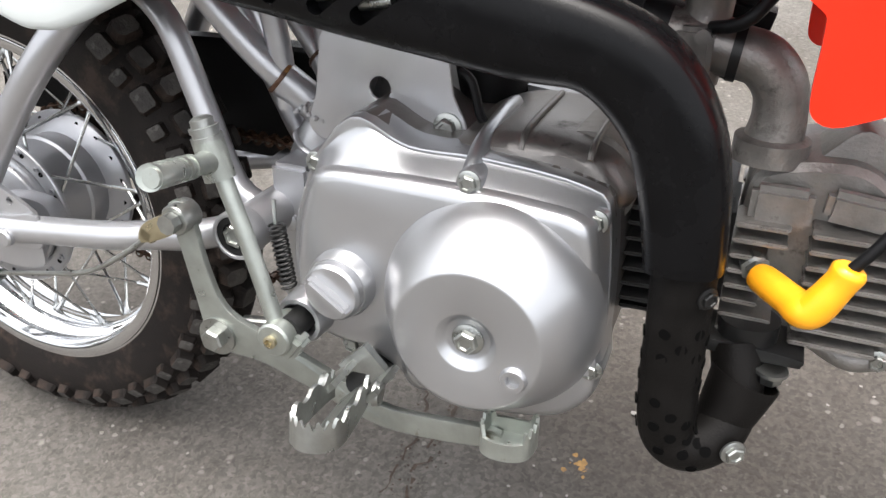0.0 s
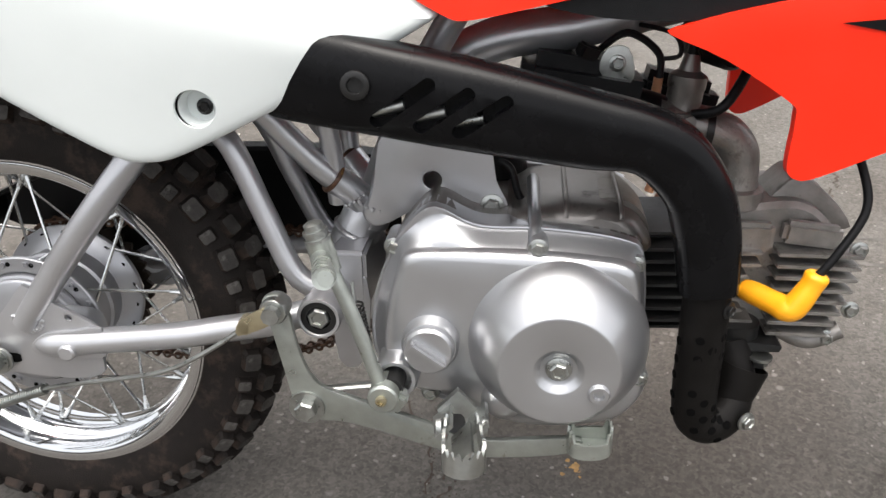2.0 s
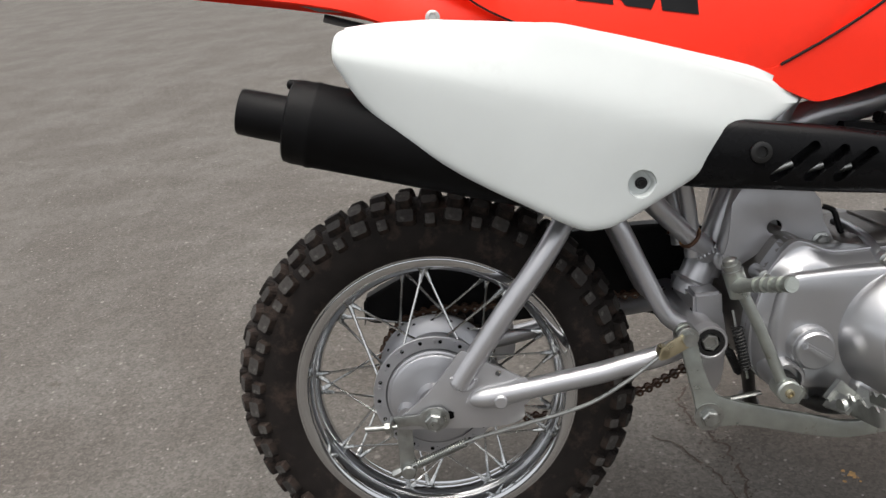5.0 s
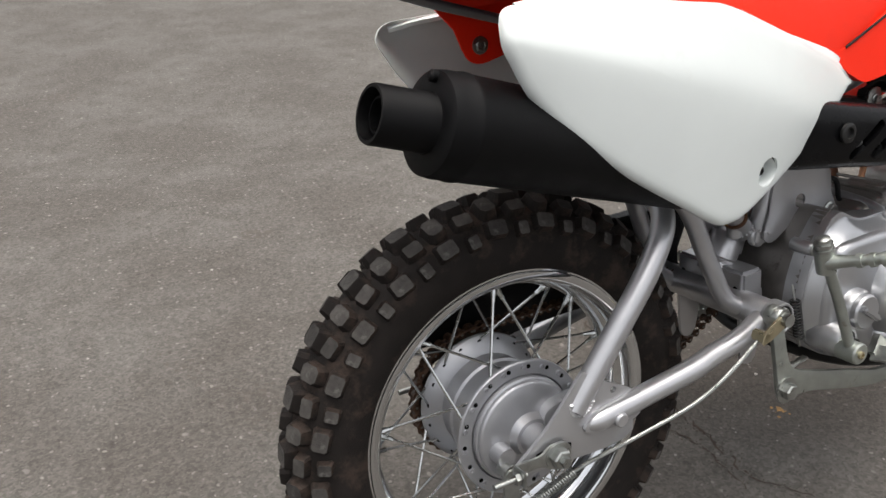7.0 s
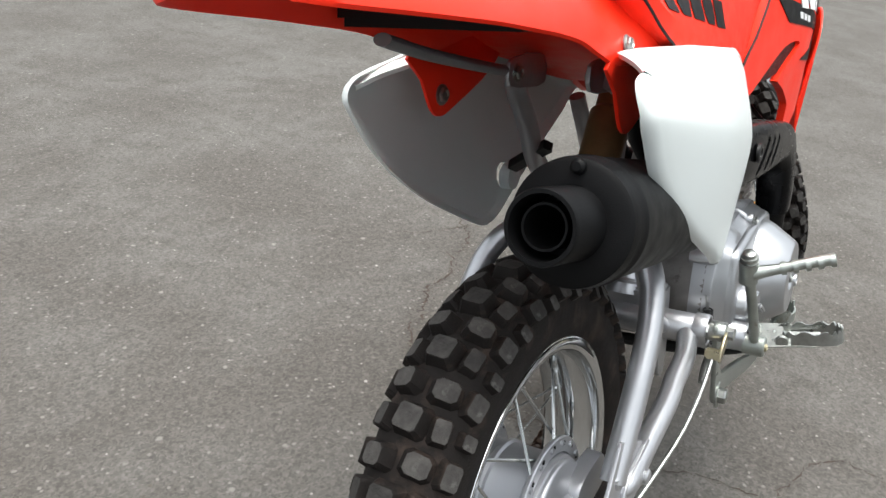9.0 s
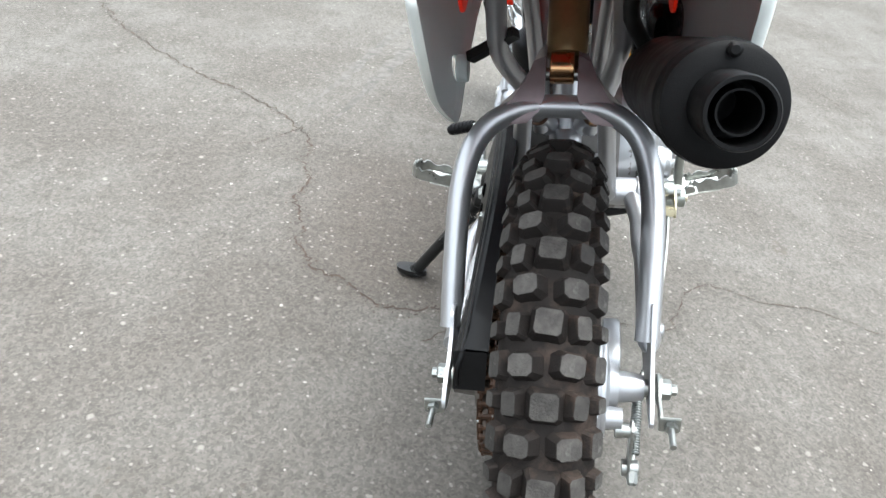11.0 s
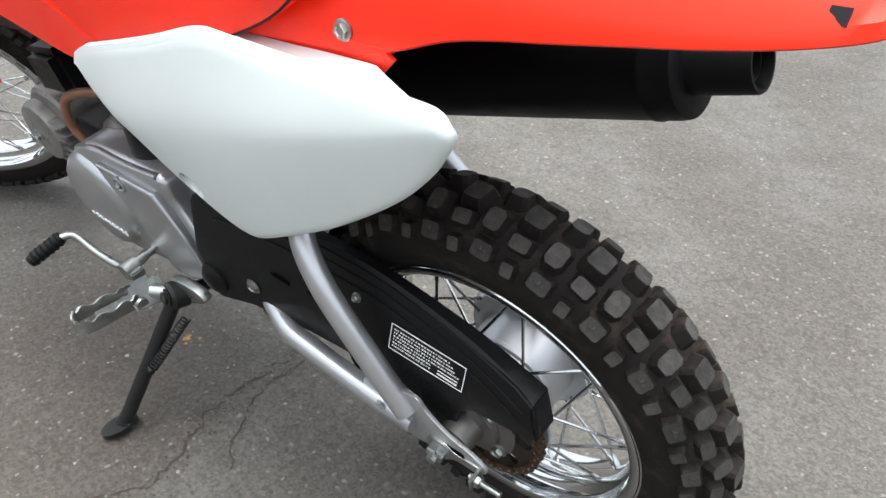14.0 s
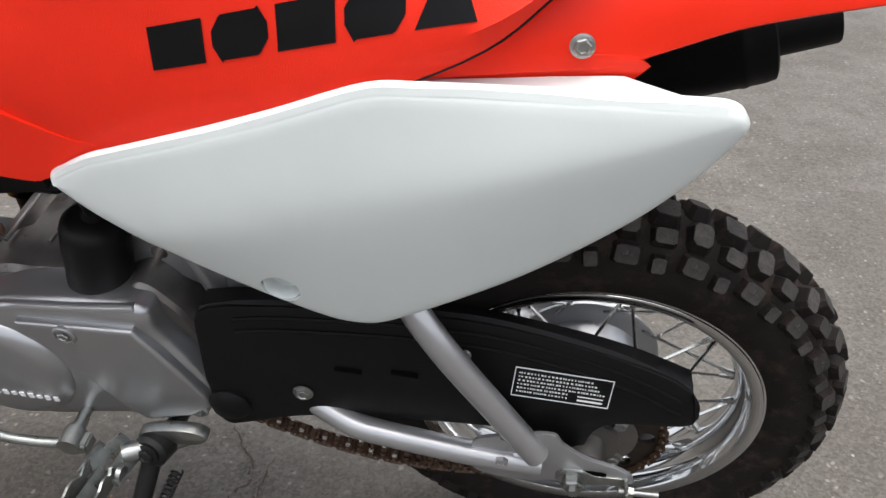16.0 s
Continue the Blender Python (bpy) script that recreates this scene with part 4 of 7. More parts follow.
for sd in (-1, 1):
    part("drain_hole", lathe([(0, 0), (0.0034, 0), (0.0034, 0.0008), (0, 0.0008)], (0.3034, sd * 0.0415, 0.3036), (-1, 0, 0), 16), HOLE_SHADE, pivot_box)
    bm = lathe([(0, 0), (0.0085, 0), (0.0075, 0.003), (0.004, 0.0045), (0, 0.0048)], (0.318, sd * 0.0524, 0.280), (0, sd, 0), 18)
    part("weld_nut", bm, SILVER, pivot_box)
    # sleeve at the foot of the rear rail, its mouth stained with rust
    bm = tube([(0.331, sd * 0.021, 0.364), (0.318, sd * 0.0275, 0.377), (0.3075, sd * 0.033, 0.3875)], 0.0136, 2, 18)
    sleeve = part("rail_sleeve", bm, SILVER, frame_ob)
    bm = ring_lathe([(0.0110, -0.0012), (0.0142, -0.0012), (0.0146, 0.0006), (0.0140, 0.0020), (0.0110, 0.0022)], (0.3070, sd * 0.0333, 0.3880), (-0.72, sd * 0.33, 0.66), 20)
    part("stain_ring", bm, RUSTGOLD, sleeve, "rust and gold stain at the tube's mouth")
    bm = slab(band([(0.303, 0.300), (0.336, 0.300), (0.337, 0.250), (0.330, 0.214), (0.318, 0.206), (0.306, 0.216), (0.303, 0.255)], 2), sd * 0.047, sd * 0.0515, 0.001)
    part("pivot_bracket", bm, SILVER, frame_ob)
    # engine hanger plate with a round hole
    bm = slab(band([(0.360, 0.440), (0.437, 0.432), (0.450, 0.395), (0.460, 0.374), (0.452, 0.362), (0.436, 0.362), (0.418, 0.372), (0.395, 0.374), (0.372, 0.362), (0.352, 0.352), (0.338, 0.360), (0.345, 0.385)], 3), (-0.046 if sd < 0 else 0.026), (-0.049 if sd < 0 else 0.029), 0.0012, None, [(0.396, 0.394, 0.0082)])
    part("engine_hanger", bm, SILVER, frame_ob)
    part("hanger_bolt", hexbolt((0.447, -0.049 if sd < 0 else 0.029, 0.373), (0, sd, 0), 0.0078, 0.008), ZINC, frame_ob)
# pivot bolt in its black collar; a smooth black cap on the chain's side
bm = ring_lathe([(0.0155, -0.092), (0.0190, -0.092), (0.0190, -0.106), (0.0180, -0.108), (0.0160, -0.108), (0.0155, -0.1075)], (0.305, 0, 0.288), (0, 1, 0), 36)
part("pivot_ring", bm, SILVER, bike)
bm = ring_lathe([(0.0105, -0.096), (0.0154, -0.096), (0.0154, -0.1065), (0.0105, -0.1065)], (0.305, 0, 0.288), (0, 1, 0), 32)
part("pivot_collar", bm, BLACKSTEEL, bike)
part("pivot_bolt", hexbolt((0.305, -0.098, 0.288), (0, -1, 0), 0.0098, 0.011, False), ZINC, bike)
part("pivot_cap", lathe([(0, 0), (0.020, 0), (0.020, 0.008), (0.014, 0.014), (0, 0.016)], (0.330, 0.094, 0.275), (0, 1, 0), 28), PLASTIC, bike, "black plastic pivot cap")
bm = lathe([(0, 0), (0.013, 0), (0.013, 0.006), (0.011, 0.008), (0, 0.008)], (0.345, -0.03, 0.358), (0, -1, 0), 18)
part("weld_bead", bm, SILVER, frame_ob)
# welds at the joints of the tubes
for c, ax, r in (((0.343, -0.036, 0.366), (0.3, 0, 1), 0.0135), ((0.326, -0.026, 0.368), (-0.5, 0, 0.8), 0.0125)):
    bm = bmesh.new()
    m = frame_of(ax)
    for k in range(14):
        a = 2 * math.pi * k / 14
        c2 = Vector(c) + m @ Vector((r * math.cos(a), r * math.sin(a), 0))
        bmesh.ops.create_icosphere(bm, subdivisions=1, radius=0.0024, matrix=Matrix.Translation(c2))
    part("weld_bead", bm, SILVER, frame_ob)


# ---- engine ----
def rounded_case(outline, levels, bm=None):
    """A casting: the outline in x and z, shrunk towards its middle level by level. levels: (y, inset in metres)."""
    cx = sum(p[0] for p in outline) / len(outline)
    cz = sum(p[1] for p in outline) / len(outline)
    sec = []
    for y, inset in levels:
        row = []
        for x, z in outline:
            d = math.hypot(x - cx, z - cz)
            k = (d - inset) / d
            row.append((cx + (x - cx) * k, y, cz + (z - cz) * k))
        sec.append(row)
    return loft(sec, bm=bm)


case_line = band([(0.3655, 0.347), (0.376, 0.366), (0.401, 0.3895), (0.438, 0.3745), (0.490, 0.374), (0.555, 0.366), (0.572, 0.345), (0.575, 0.245), (0.556, 0.205), (0.50, 0.195), (0.44, 0.197), (0.385, 0.218), (0.354, 0.245), (0.348, 0.275), (0.353, 0.312)], 5)
bm = rounded_case(case_line, [(-0.088, 0.002), (-0.086, 0), (-0.02, 0.001), (0.06, 0.002), (0.064, 0.006)])
hump = band([(0.448, 0.352), (0.458, 0.372), (0.480, 0.3825), (0.515, 0.3865), (0.548, 0.383), (0.570, 0.370), (0.577, 0.345), (0.52, 0.335)], 5)
rounded_case(hump, [(-0.082, 0.014), (-0.078, 0.006), (-0.068, 0.001), (0.02, 0.0), (0.045, 0.006), (0.05, 0.016)], bm)
for xr in (0.508, 0.552):
    tube([(xr, -0.080, 0.376), (xr, -0.064, 0.3865 - 0.05 * max(0.0, xr - 0.52)), (xr, 0.02, 0.387 - 0.05 * max(0.0, xr - 0.52))], 0.0022, 4, 8, bm=bm)
lathe([(0, 0), (0.034, 0), (0.034, 0.05), (0.031, 0.055), (0, 0.056)], (0.545, -0.055, 0.352), (0, 1, 0), 36, bm)
engine = part("crankcase", bm, CRANK, bike, "dull cast aluminium crankcase")
cover_line = band([(0.375, 0.338), (0.385, 0.356), (0.42, 0.3595), (0.484, 0.3595), (0.53, 0.357), (0.556, 0.353), (0.566, 0.340), (0.572, 0.29), (0.578, 0.246), (0.566, 0.220), (0.545, 0.207), (0.50, 0.200), (0.462, 0.204), (0.44, 0.216), (0.415, 0.228), (0.384, 0.232), (0.366, 0.248), (0.364, 0.29)], 5)
bm = rounded_case(cover_line, [(-0.080, -0.001), (-0.112, -0.001), (-0.1150, 0.0002), (-0.1180, 0.0020), (-0.1200, 0.0048), (-0.1210, 0.009), (-0.122, 0.03)])


def polar(outline, c, n):
    """The outline's points at n even turns round c."""
    out = []
    for k in range(n):
        u = (math.cos(2 * math.pi * k / n), math.sin(2 * math.pi * k / n))
        best = 0.0
        for (x0, z0), (x1, z1) in zip(outline, outline[1:] + outline[:1]):
            ex, ez, fx, fz = x1 - x0, z1 - z0, x0 - c[0], z0 - c[1]
            den = u[0] * ez - u[1] * ex
            if abs(den) > 1e-9:
                r, q = (fx * ez - fz * ex) / den, (fx * u[1] - fz * u[0]) / den
                if -1e-6 <= q <= 1.000001 and r > best:
                    best = r
        out.append((c[0] + u[0] * best, c[1] + u[1] * best))
    return out


mid_c = (0.462, 0.288)
edge_a, edge_b = polar([tuple(p[:2]) for p in case_line], mid_c, 120), polar([tuple(p[:2]) for p in cover_line], mid_c, 120)
wall = []
for f, y in ((0.0, -0.070), (0.0, -0.0945), (0.03, -0.0962), (0.10, -0.0966), (0.22, -0.0960), (0.40, -0.0985), (0.72, -0.1065), (1.0, -0.1118)):
    wall.append([(p[0] + (q[0] - p[0]) * f, y, p[1] + (q[1] - p[1]) * f) for p, q in zip(edge_a, edge_b)])
loft(wall, bm=bm)
tube([(0.4834, -0.107, 0.3605), (0.4832, -0.096, 0.3705), (0.4825, -0.075, 0.3785), (0.4815, -0.03, 0.3835), (0.481, -0.005, 0.383)], 0.0056, 4, 14, bm=bm)
# round clutch housing with a sloping shoulder and a flat dished face
lathe([(0.0735, 0), (0.0722, 0.0075), (0.0712, 0.0100), (0.0705, 0.0125), (0.0665, 0.0205), (0.0498, 0.0466), (0.0475, 0.0487), (0.0466, 0.0498), (0.0455, 0.0502), (0.0440, 0.0502), (0.0200, 0.0502), (0.0188, 0.0498), (0.0150, 0.0455), (0.0135, 0.0445), (0, 0.0445)], (0.505, -0.114, 0.283), (0, -1, 0), 64, bm)
# two dimple bosses, the oil drain bulge and the kick shaft boss
lathe([(0, 0), (0.0085, 0), (0.0085, 0.0475), (0.0072, 0.0495), (0.0045, 0.0495), (0.0035, 0.046), (0, 0.046)], (0.536, -0.118, 0.266), (0, -1, 0), 22, bm)
lathe([(0, 0), (0.012, 0), (0.010, 0.016), (0.006, 0.021), (0, 0.022)], (0.551, -0.118, 0.262), (0, -1, 0), 20, bm)
lathe([(0, 0), (0.020, 0), (0.0195, 0.014), (0.014, 0.024), (0.007, 0.028), (0, 0.0285)], (0.463, -0.106, 0.228), (0, -1, 0), 28, bm)
lathe([(0.017, 0), (0.0195, 0), (0.018, 0.036), (0.0165, 0.039), (0.0135, 0.039), (0.0125, 0.030), (0, 0.030)], (0.375, -0.10, 0.252), (0.0, -1, 0), 32, bm)
lathe([(0, 0), (0.024, 0), (0.0235, 0.018), (0.0215, 0.0215), (0, 0.0215)], (0.4025, -0.112, 0.281), (0, -1, 0), 36, bm)
clutch = part("engine_cover", bm, ENGINE, bike, "smooth silver engine side cover with a round clutch housing")
# oil cap with its grip bar
bm = lathe([(0, 0), (0.0205, 0), (0.0205, 0.006), (0.0185, 0.0085), (0, 0.0085)], (0.4025, -0.1335, 0.281), (0, -1, 0), 36)
box(bm, (0.4025, -0.1445, 0.281), (0.034, 0.011, 0.0075), (0, 35, 0), 0.0022)
part("oil_cap", bm, ENGINE, clutch, "silver oil filler cap")
# cover bolts
part("bolt", hexbolt((0.505, -0.158, 0.283), (0, -1, 0), 0.0075, 0.0075), ZINC, clutch)
for x, y, z in ((0.486, -0.105, 0.363), (0.572, -0.108, 0.252), (0.563, -0.095, 0.347), (0.369, -0.085, 0.351), (0.40, -0.1, 0.222)):
    bm = lathe([(0, -0.02), (0.0085, -0.02), (0.0085, 0.006), (0.0075, 0.0075), (0, 0.0075)], (x, y, z), (0, -1, 0), 18)
    part("bolt_boss", bm, ENGINE, clutch)
    part("bolt", hexbolt((x, y - 0.0075, z), (0, -1, 0), 0.0058, 0.006), ZINC, clutch)
bm = lathe([(0, 0), (0.0095, 0), (0.0095, 0.010), (0, 0.010)], (0.515, -0.06, 0.200), (0, 0, -1), 6)
tube([(0.535, -0.085, 0.205), (0.536, -0.088, 0.192), (0.542, -0.088, 0.188), (0.544, -0.086, 0.202)], 0.0013, 4, 6, bm=bm)
part("drain_plug", bm, ZINC, clutch)
# cylinder with its fins, lying forward
bm = bmesh.new()
box(bm, (0.605, 0, 0.305), (0.07, 0.07, 0.075), None, 0.006)
cyl = part("cylinder", bm, DARKCAST, bike, "black finned engine cylinder")
for k in range(9):
    bm = bmesh.new()
    box(bm, (0.606, 0, 0.262 + k * 0.0112), (0.062, 0.108 if 0 < k < 8 else 0.09, 0.0028), (0, -2, 0), 0.0009)
    part("cooling_fin", bm, DARKCAST, cyl, "", False)
# head: block, horizontal fins on the flank, rocker cover and bosses
bm = bmesh.new()
head_line = band([(0.640, 0.345), (0.648, 0.372), (0.685, 0.382), (0.715, 0.378), (0.742, 0.350), (0.750, 0.31), (0.748, 0.280), (0.735, 0.256), (0.69, 0.250), (0.648, 0.254), (0.638, 0.29)], 4)
rounded_case(head_line, [(-0.036, 0.008), (-0.032, 0.003), (0.05, 0.003), (0.054, 0.008)], bm)
box(bm, (0.664, -0.045, 0.352), (0.036, 0.014, 0.026), None, 0.004)
box(bm, (0.712, -0.045, 0.356), (0.048, 0.014, 0.020), (0, 6, 0), 0.004)
slab(band([(0.678, 0.362), (0.690, 0.388), (0.705, 0.398), (0.722, 0.388), (0.745, 0.366), (0.748, 0.350)], 3), -0.02, 0.03, 0.004, bm)
part_head = part("cylinder_head", bm, CAST, bike, "grey cast cylinder head with stains")
for k in range(8):
    z = 0.342 - k * 0.0105
    for x0, x1 in ((0.640, 0.672), (0.684, 0.752 - 0.0012 * k * k * 0.3)):
        if x0 < 0.66 and 2 <= k <= 5:
            x1 = 0.662
        bm = bmesh.new()
        box(bm, ((x0 + x1) / 2, -0.046, z), (x1 - x0, 0.030, 0.0032), None, 0.001)
        part("fin", bm, CAST, part_head)
for x, z in ((0.750, 0.345), (0.753, 0.290), (0.738, 0.262)):
    part("bolt", hexbolt((x, -0.050, z), (0, -1, 0), 0.0055, 0.006), ZINC, part_head)
bm = tube([(0.70, -0.035, 0.262), (0.725, -0.045, 0.256), (0.75, -0.045, 0.268)], 0.008, 5, 14)
part("chain_tensioner_boss", bm, CAST, part_head)
# camshaft cap and dark clutter on the left flank of the head
bm = lathe([(0, 0), (0.044, 0), (0.044, 0.014), (0.040, 0.020), (0.030, 0.023), (0.012, 0.024), (0, 0.024)], (0.705, 0.050, 0.318), (0, 1, 0), 40)
part("camshaft_cap", bm, CAST, part_head, "round grey camshaft cap")
part("bolt", hexbolt((0.705, 0.074, 0.318), (0, 1, 0), 0.007, 0.006), ZINC, part_head)
for k in range(6):
    bm = bmesh.new()
    box(bm, (0.670, 0.056, 0.345 - k * 0.0125), (0.060, 0.024, 0.0035), None, 0.001)
    part("fin", bm, CAST, part_head)
bm = bmesh.new()
box(bm, (0.60, 0.045, 0.440), (0.075, 0.045, 0.060), (0, 12, 0), 0.010)
part("intake_boot", bm, PLASTIC, bike, "dark rubber intake boot under the tank")
# spark plug, yellow cap and lead
bm = lathe([(0, 0), (0.0095, 0), (0.0095, 0.008), (0.007, 0.009), (0.007, 0.014), (0, 0.014)], (0.655, -0.052, 0.315), (0.25, -1, -0.1), 6)
part("spark_plug", bm, ZINC, bike, "spark plug")
bm = tube([(0.659, -0.066, 0.313, 0.0085), (0.664, -0.072, 0.313, 0.0096), (0.678, -0.088, 0.312, 0.0098), (0.684, -0.096, 0.312, 0.0108), (0.690, -0.099, 0.3155, 0.0106), (0.699, -0.100, 0.334, 0.0092), (0.702, -0.100, 0.342, 0.0098), (0.703, -0.100, 0.345, 0.0075)], 0.01, 5, 18)
cap_ob = part("spark_plug_cap", bm, YELLOW, bike, "bright yellow rubber spark plug cap")
bm = tube([(0.702, -0.100, 0.342), (0.715, -0.098, 0.362), (0.732, -0.090, 0.395), (0.728, -0.076, 0.425), (0.715, -0.05, 0.46), (0.70, -0.02, 0.52)], 0.0035, 8, 10)
part("lead", bm, PLASTIC, cap_ob, "black ignition lead")
# intake: curved manifold, clamp, carburettor, cables
bm = tube([(0.652, -0.018, 0.382, 0.0185), (0.653, -0.018, 0.400, 0.0165), (0.650, -0.018, 0.418, 0.0165), (0.638, -0.018, 0.432, 0.0165), (0.622, -0.018, 0.436, 0.0165)], 0.016, 6, 22)
lathe([(0, 0), (0.023, 0), (0.023, 0.014), (0.019, 0.016), (0, 0.016)], (0.652, -0.018, 0.372), (0, 0, 1), 24, bm)
part("intake_manifold", bm, CAST, bike, "grey cast intake elbow")
bm = lathe([(0, 0), (0.0185, 0), (0.0185, 0.006), (0, 0.006)], (0.625, -0.018, 0.436), (-1, 0, 0.1), 28)
part("clamp", bm, BLACKSTEEL, bike)
bm = tube([(0.622, -0.018, 0.437, 0.0175), (0.605, -0.018, 0.440, 0.0175), (0.580, -0.018, 0.444, 0.018)], 0.017, 3, 22)
lathe([(0, -0.032), (0.010, -0.032), (0.016, -0.026), (0.016, 0.006), (0.0145, 0.01), (0.0145, 0.026), (0.0155, 0.028), (0.0155, 0.038), (0.009, 0.042), (0.006, 0.055), (0, 0.055)], (0.600, -0.016, 0.442), (0.08, 0, 1), 26, bm)
box(bm, (0.598, -0.034, 0.437), (0.022, 0.014, 0.03), None, 0.003)
lathe([(0, 0), (0.005, 0), (0.005, 0.006), (0, 0.006)], (0.603, -0.041, 0.448), (0, -1, 0), 8, bm)
part("carburettor", bm, CRANK, bike, "grey cast carburettor")
bm = tube([(0.604, -0.016, 0.495), (0.607, -0.016, 0.52), (0.62, -0.01, 0.56)], 0.0045, 5, 10)
tube([(0.606, -0.036, 0.452), (0.628, -0.045, 0.462), (0.650, -0.03, 0.50), (0.66, -0.02, 0.54)], 0.0042, 6, 10, bm=bm)
tube([(0.53, -0.02, 0.50), (0.55, -0.03, 0.515), (0.575, -0.03, 0.500), (0.578, -0.03, 0.480)], 0.003, 6, 8, bm=bm)
tube([(0.56, -0.02, 0.52), (0.585, -0.035, 0.515), (0.592, -0.03, 0.498), (0.575, -0.03, 0.495)], 0.002, 6, 8, bm=bm)
part("cable", bm, PLASTIC, bike, "black control cables and wires")
bm = slab(band([(0.53, 0.485), (0.535, 0.502), (0.552, 0.503), (0.558, 0.480), (0.545, 0.470)], 3), -0.030, -0.027, 0.0008)
part("cable_bracket", bm, ZINC, bike)
part("bracket_bolt", hexbolt((0.544, -0.030, 0.491), (0, -1, 0), 0.005, 0.005), ZINC, bike)
bm = bmesh.new()
box(bm, (0.515, -0.005, 0.470), (0.10, 0.07, 0.05), (0, 8, 0), 0.012)
tube([(0.485, 0, 0.455), (0.545, -0.005, 0.452), (0.585, -0.016, 0.443)], 0.019, 5, 18, bm=bm)
for x, y, z in ((0.47, -0.04, 0.452), (0.50, -0.043, 0.447), (0.535, -0.04, 0.449), (0.52, -0.03, 0.50)):
    box(bm, (x, y, z), (0.018, 0.012, 0.012), (10, 20, 30), 0.002)
part("air_box", bm, PLASTIC, bike, "black plastic air cleaner box")
bm = tube([(0.585, 0.02, 0.47), (0.582, 0.015, 0.43), (0.590, 0.01, 0.395), (0.585, 0.01, 0.37)], 0.0042, 6, 10)
part("fuel_hose", bm, FUELHOSE, bike, "amber rubber fuel hose")
bm = tube([(0.452, -0.04, 0.41), (0.462, -0.045, 0.405), (0.468, -0.045, 0.385), (0.472, -0.045, 0.378)], 0.0032, 5, 8)
part("starter_lead", bm, PLASTIC, bike)

# ---- kick starter ----
bm = tube([(0.367, -0.150, 0.246), (0.345, -0.146, 0.310), (0.325, -0.142, 0.360)], 0.0060, 4, 16)
lathe([(0, -0.012), (0.0125, -0.012), (0.0125, 0.011), (0.011, 0.0125), (0, 0.0125)], (0.368, -0.149, 0.247), (0, -1, 0), 24, bm)
box(bm, (0.378, -0.149, 0.240), (0.012, 0.016, 0.020), (0, 35, 0), 0.003)
lathe([(0, 0), (0.0105, 0), (0.0105, 0.026), (0, 0.026)], (0.326, -0.142, 0.350), (-0.25, 0, 0.97), 22, bm)
kick = part("kick_starter", bm, STEEL, bike, "zinc plated kick start lever with light rust")
bm = tube([(0.322, -0.146, 0.362, 0.0085), (0.330, -0.172, 0.369, 0.0060), (0.338, -0.195, 0.376, 0.0062), (0.345, -0.218, 0.382, 0.0066), (0.346, -0.226, 0.384, 0.0058)], 0.01, 6, 18)
for f in (0.36, 0.5, 0.64, 0.78, 0.92):
    p = Vector((0.322, -0.146, 0.362)).lerp(Vector((0.346, -0.230, 0.385)), f)
    lathe([(0, -0.0015), (0.0078, -0.0026), (0.0078, 0.0026), (0, 0.0015)], p, (0.024, -0.084, 0.023), 18, bm)
part("kick_pedal", bm, STEEL, kick)
bm = lathe([(0, 0), (0.0105, 0), (0.0105, 0.003), (0.009, 0.003), (0.009, 0.006), (0.0098, 0.006), (0.0098, 0.009), (0.0075, 0.009), (0.0075, 0.014), (0.005, 0.0155), (0, 0.0155)], (0.3195, -0.142, 0.375), (-0.25, 0, 0.97), 18)
part("pivot_screw", bm, ZINC, kick)
bm = lathe([(0, 0), (0.0046, 0), (0.0046, 0.003), (0.0028, 0.0035), (0.0024, 0.001), (0, 0.001)], (0.367, -0.1612, 0.247), (0, -1, 0), 16)
part("clamp_screw", bm, GOLD, kick)
part("shaft", lathe([(0, 0), (0.010, 0), (0.010, 0.05), (0, 0.05)], (0.373, -0.10, 0.250), (0, -1, 0), 18), BLACKSTEEL, kick)

# ---- rear brake pedal: plate crank, long arm and its tread ----
bm = slab(band([(0.264, 0.312), (0.276, 0.318), (0.284, 0.308), (0.291, 0.270), (0.302, 0.240), (0.325, 0.226), (0.40, 0.203), (0.445, 0.191), (0.520, 0.201), (0.520, 0.187), (0.450, 0.174), (0.408, 0.178), (0.335, 0.197), (0.304, 0.199), (0.286, 0.206), (0.280, 0.235), (0.270, 0.285)], 4), -0.126, -0.120, 0.0012)
for v in bm.verts:
    k = max(0.0, v.co.x - 0.36) / 0.16
    v.co.y -= 0.026 * k
    v.co.z += 0.013 * k
pedal = part("brake_pedal", bm, STEEL, bike, "zinc plated steel brake pedal")
bm = lathe([(0, 0), (0.0155, 0), (0.0155, 0.002), (0, 0.002)], (0.295, -0.126, 0.212), (0, -1, 0), 24)
lathe([(0, 0.002), (0.0095, 0.002), (0.0095, 0.009), (0.008, 0.0105), (0, 0.0105)], (0.295, -0.126, 0.212), (0, -1, 0), 6, bm)
part("pivot_bolt", bm, ZINC, pedal)
bm = lathe([(0, -0.004), (0.0115, -0.004), (0.0115, 0.012), (0.0105, 0.0135), (0, 0.0135)], (0.275, -0.120, 0.306), (0, -1, 0), 20)
lathe([(0, 0), (0.0075, 0), (0.0075, 0.008), (0, 0.008)], (0.275, -0.134, 0.306), (0, -1, 0), 8, bm)
part("link_bolt", bm, ZINC, pedal)
bm = slab(band([(0.245, 0.284), (0.247, 0.298), (0.268, 0.310), (0.279, 0.306), (0.274, 0.296)], 3), -0.136, -0.133, 0.0006)
box(bm, (0.250, -0.127, 0.291), (0.012, 0.018, 0.012), (0, 20, 0), 0.002)
part("brake_clevis", bm, GOLD, pedal, "yellow zinc brake rod clevis")
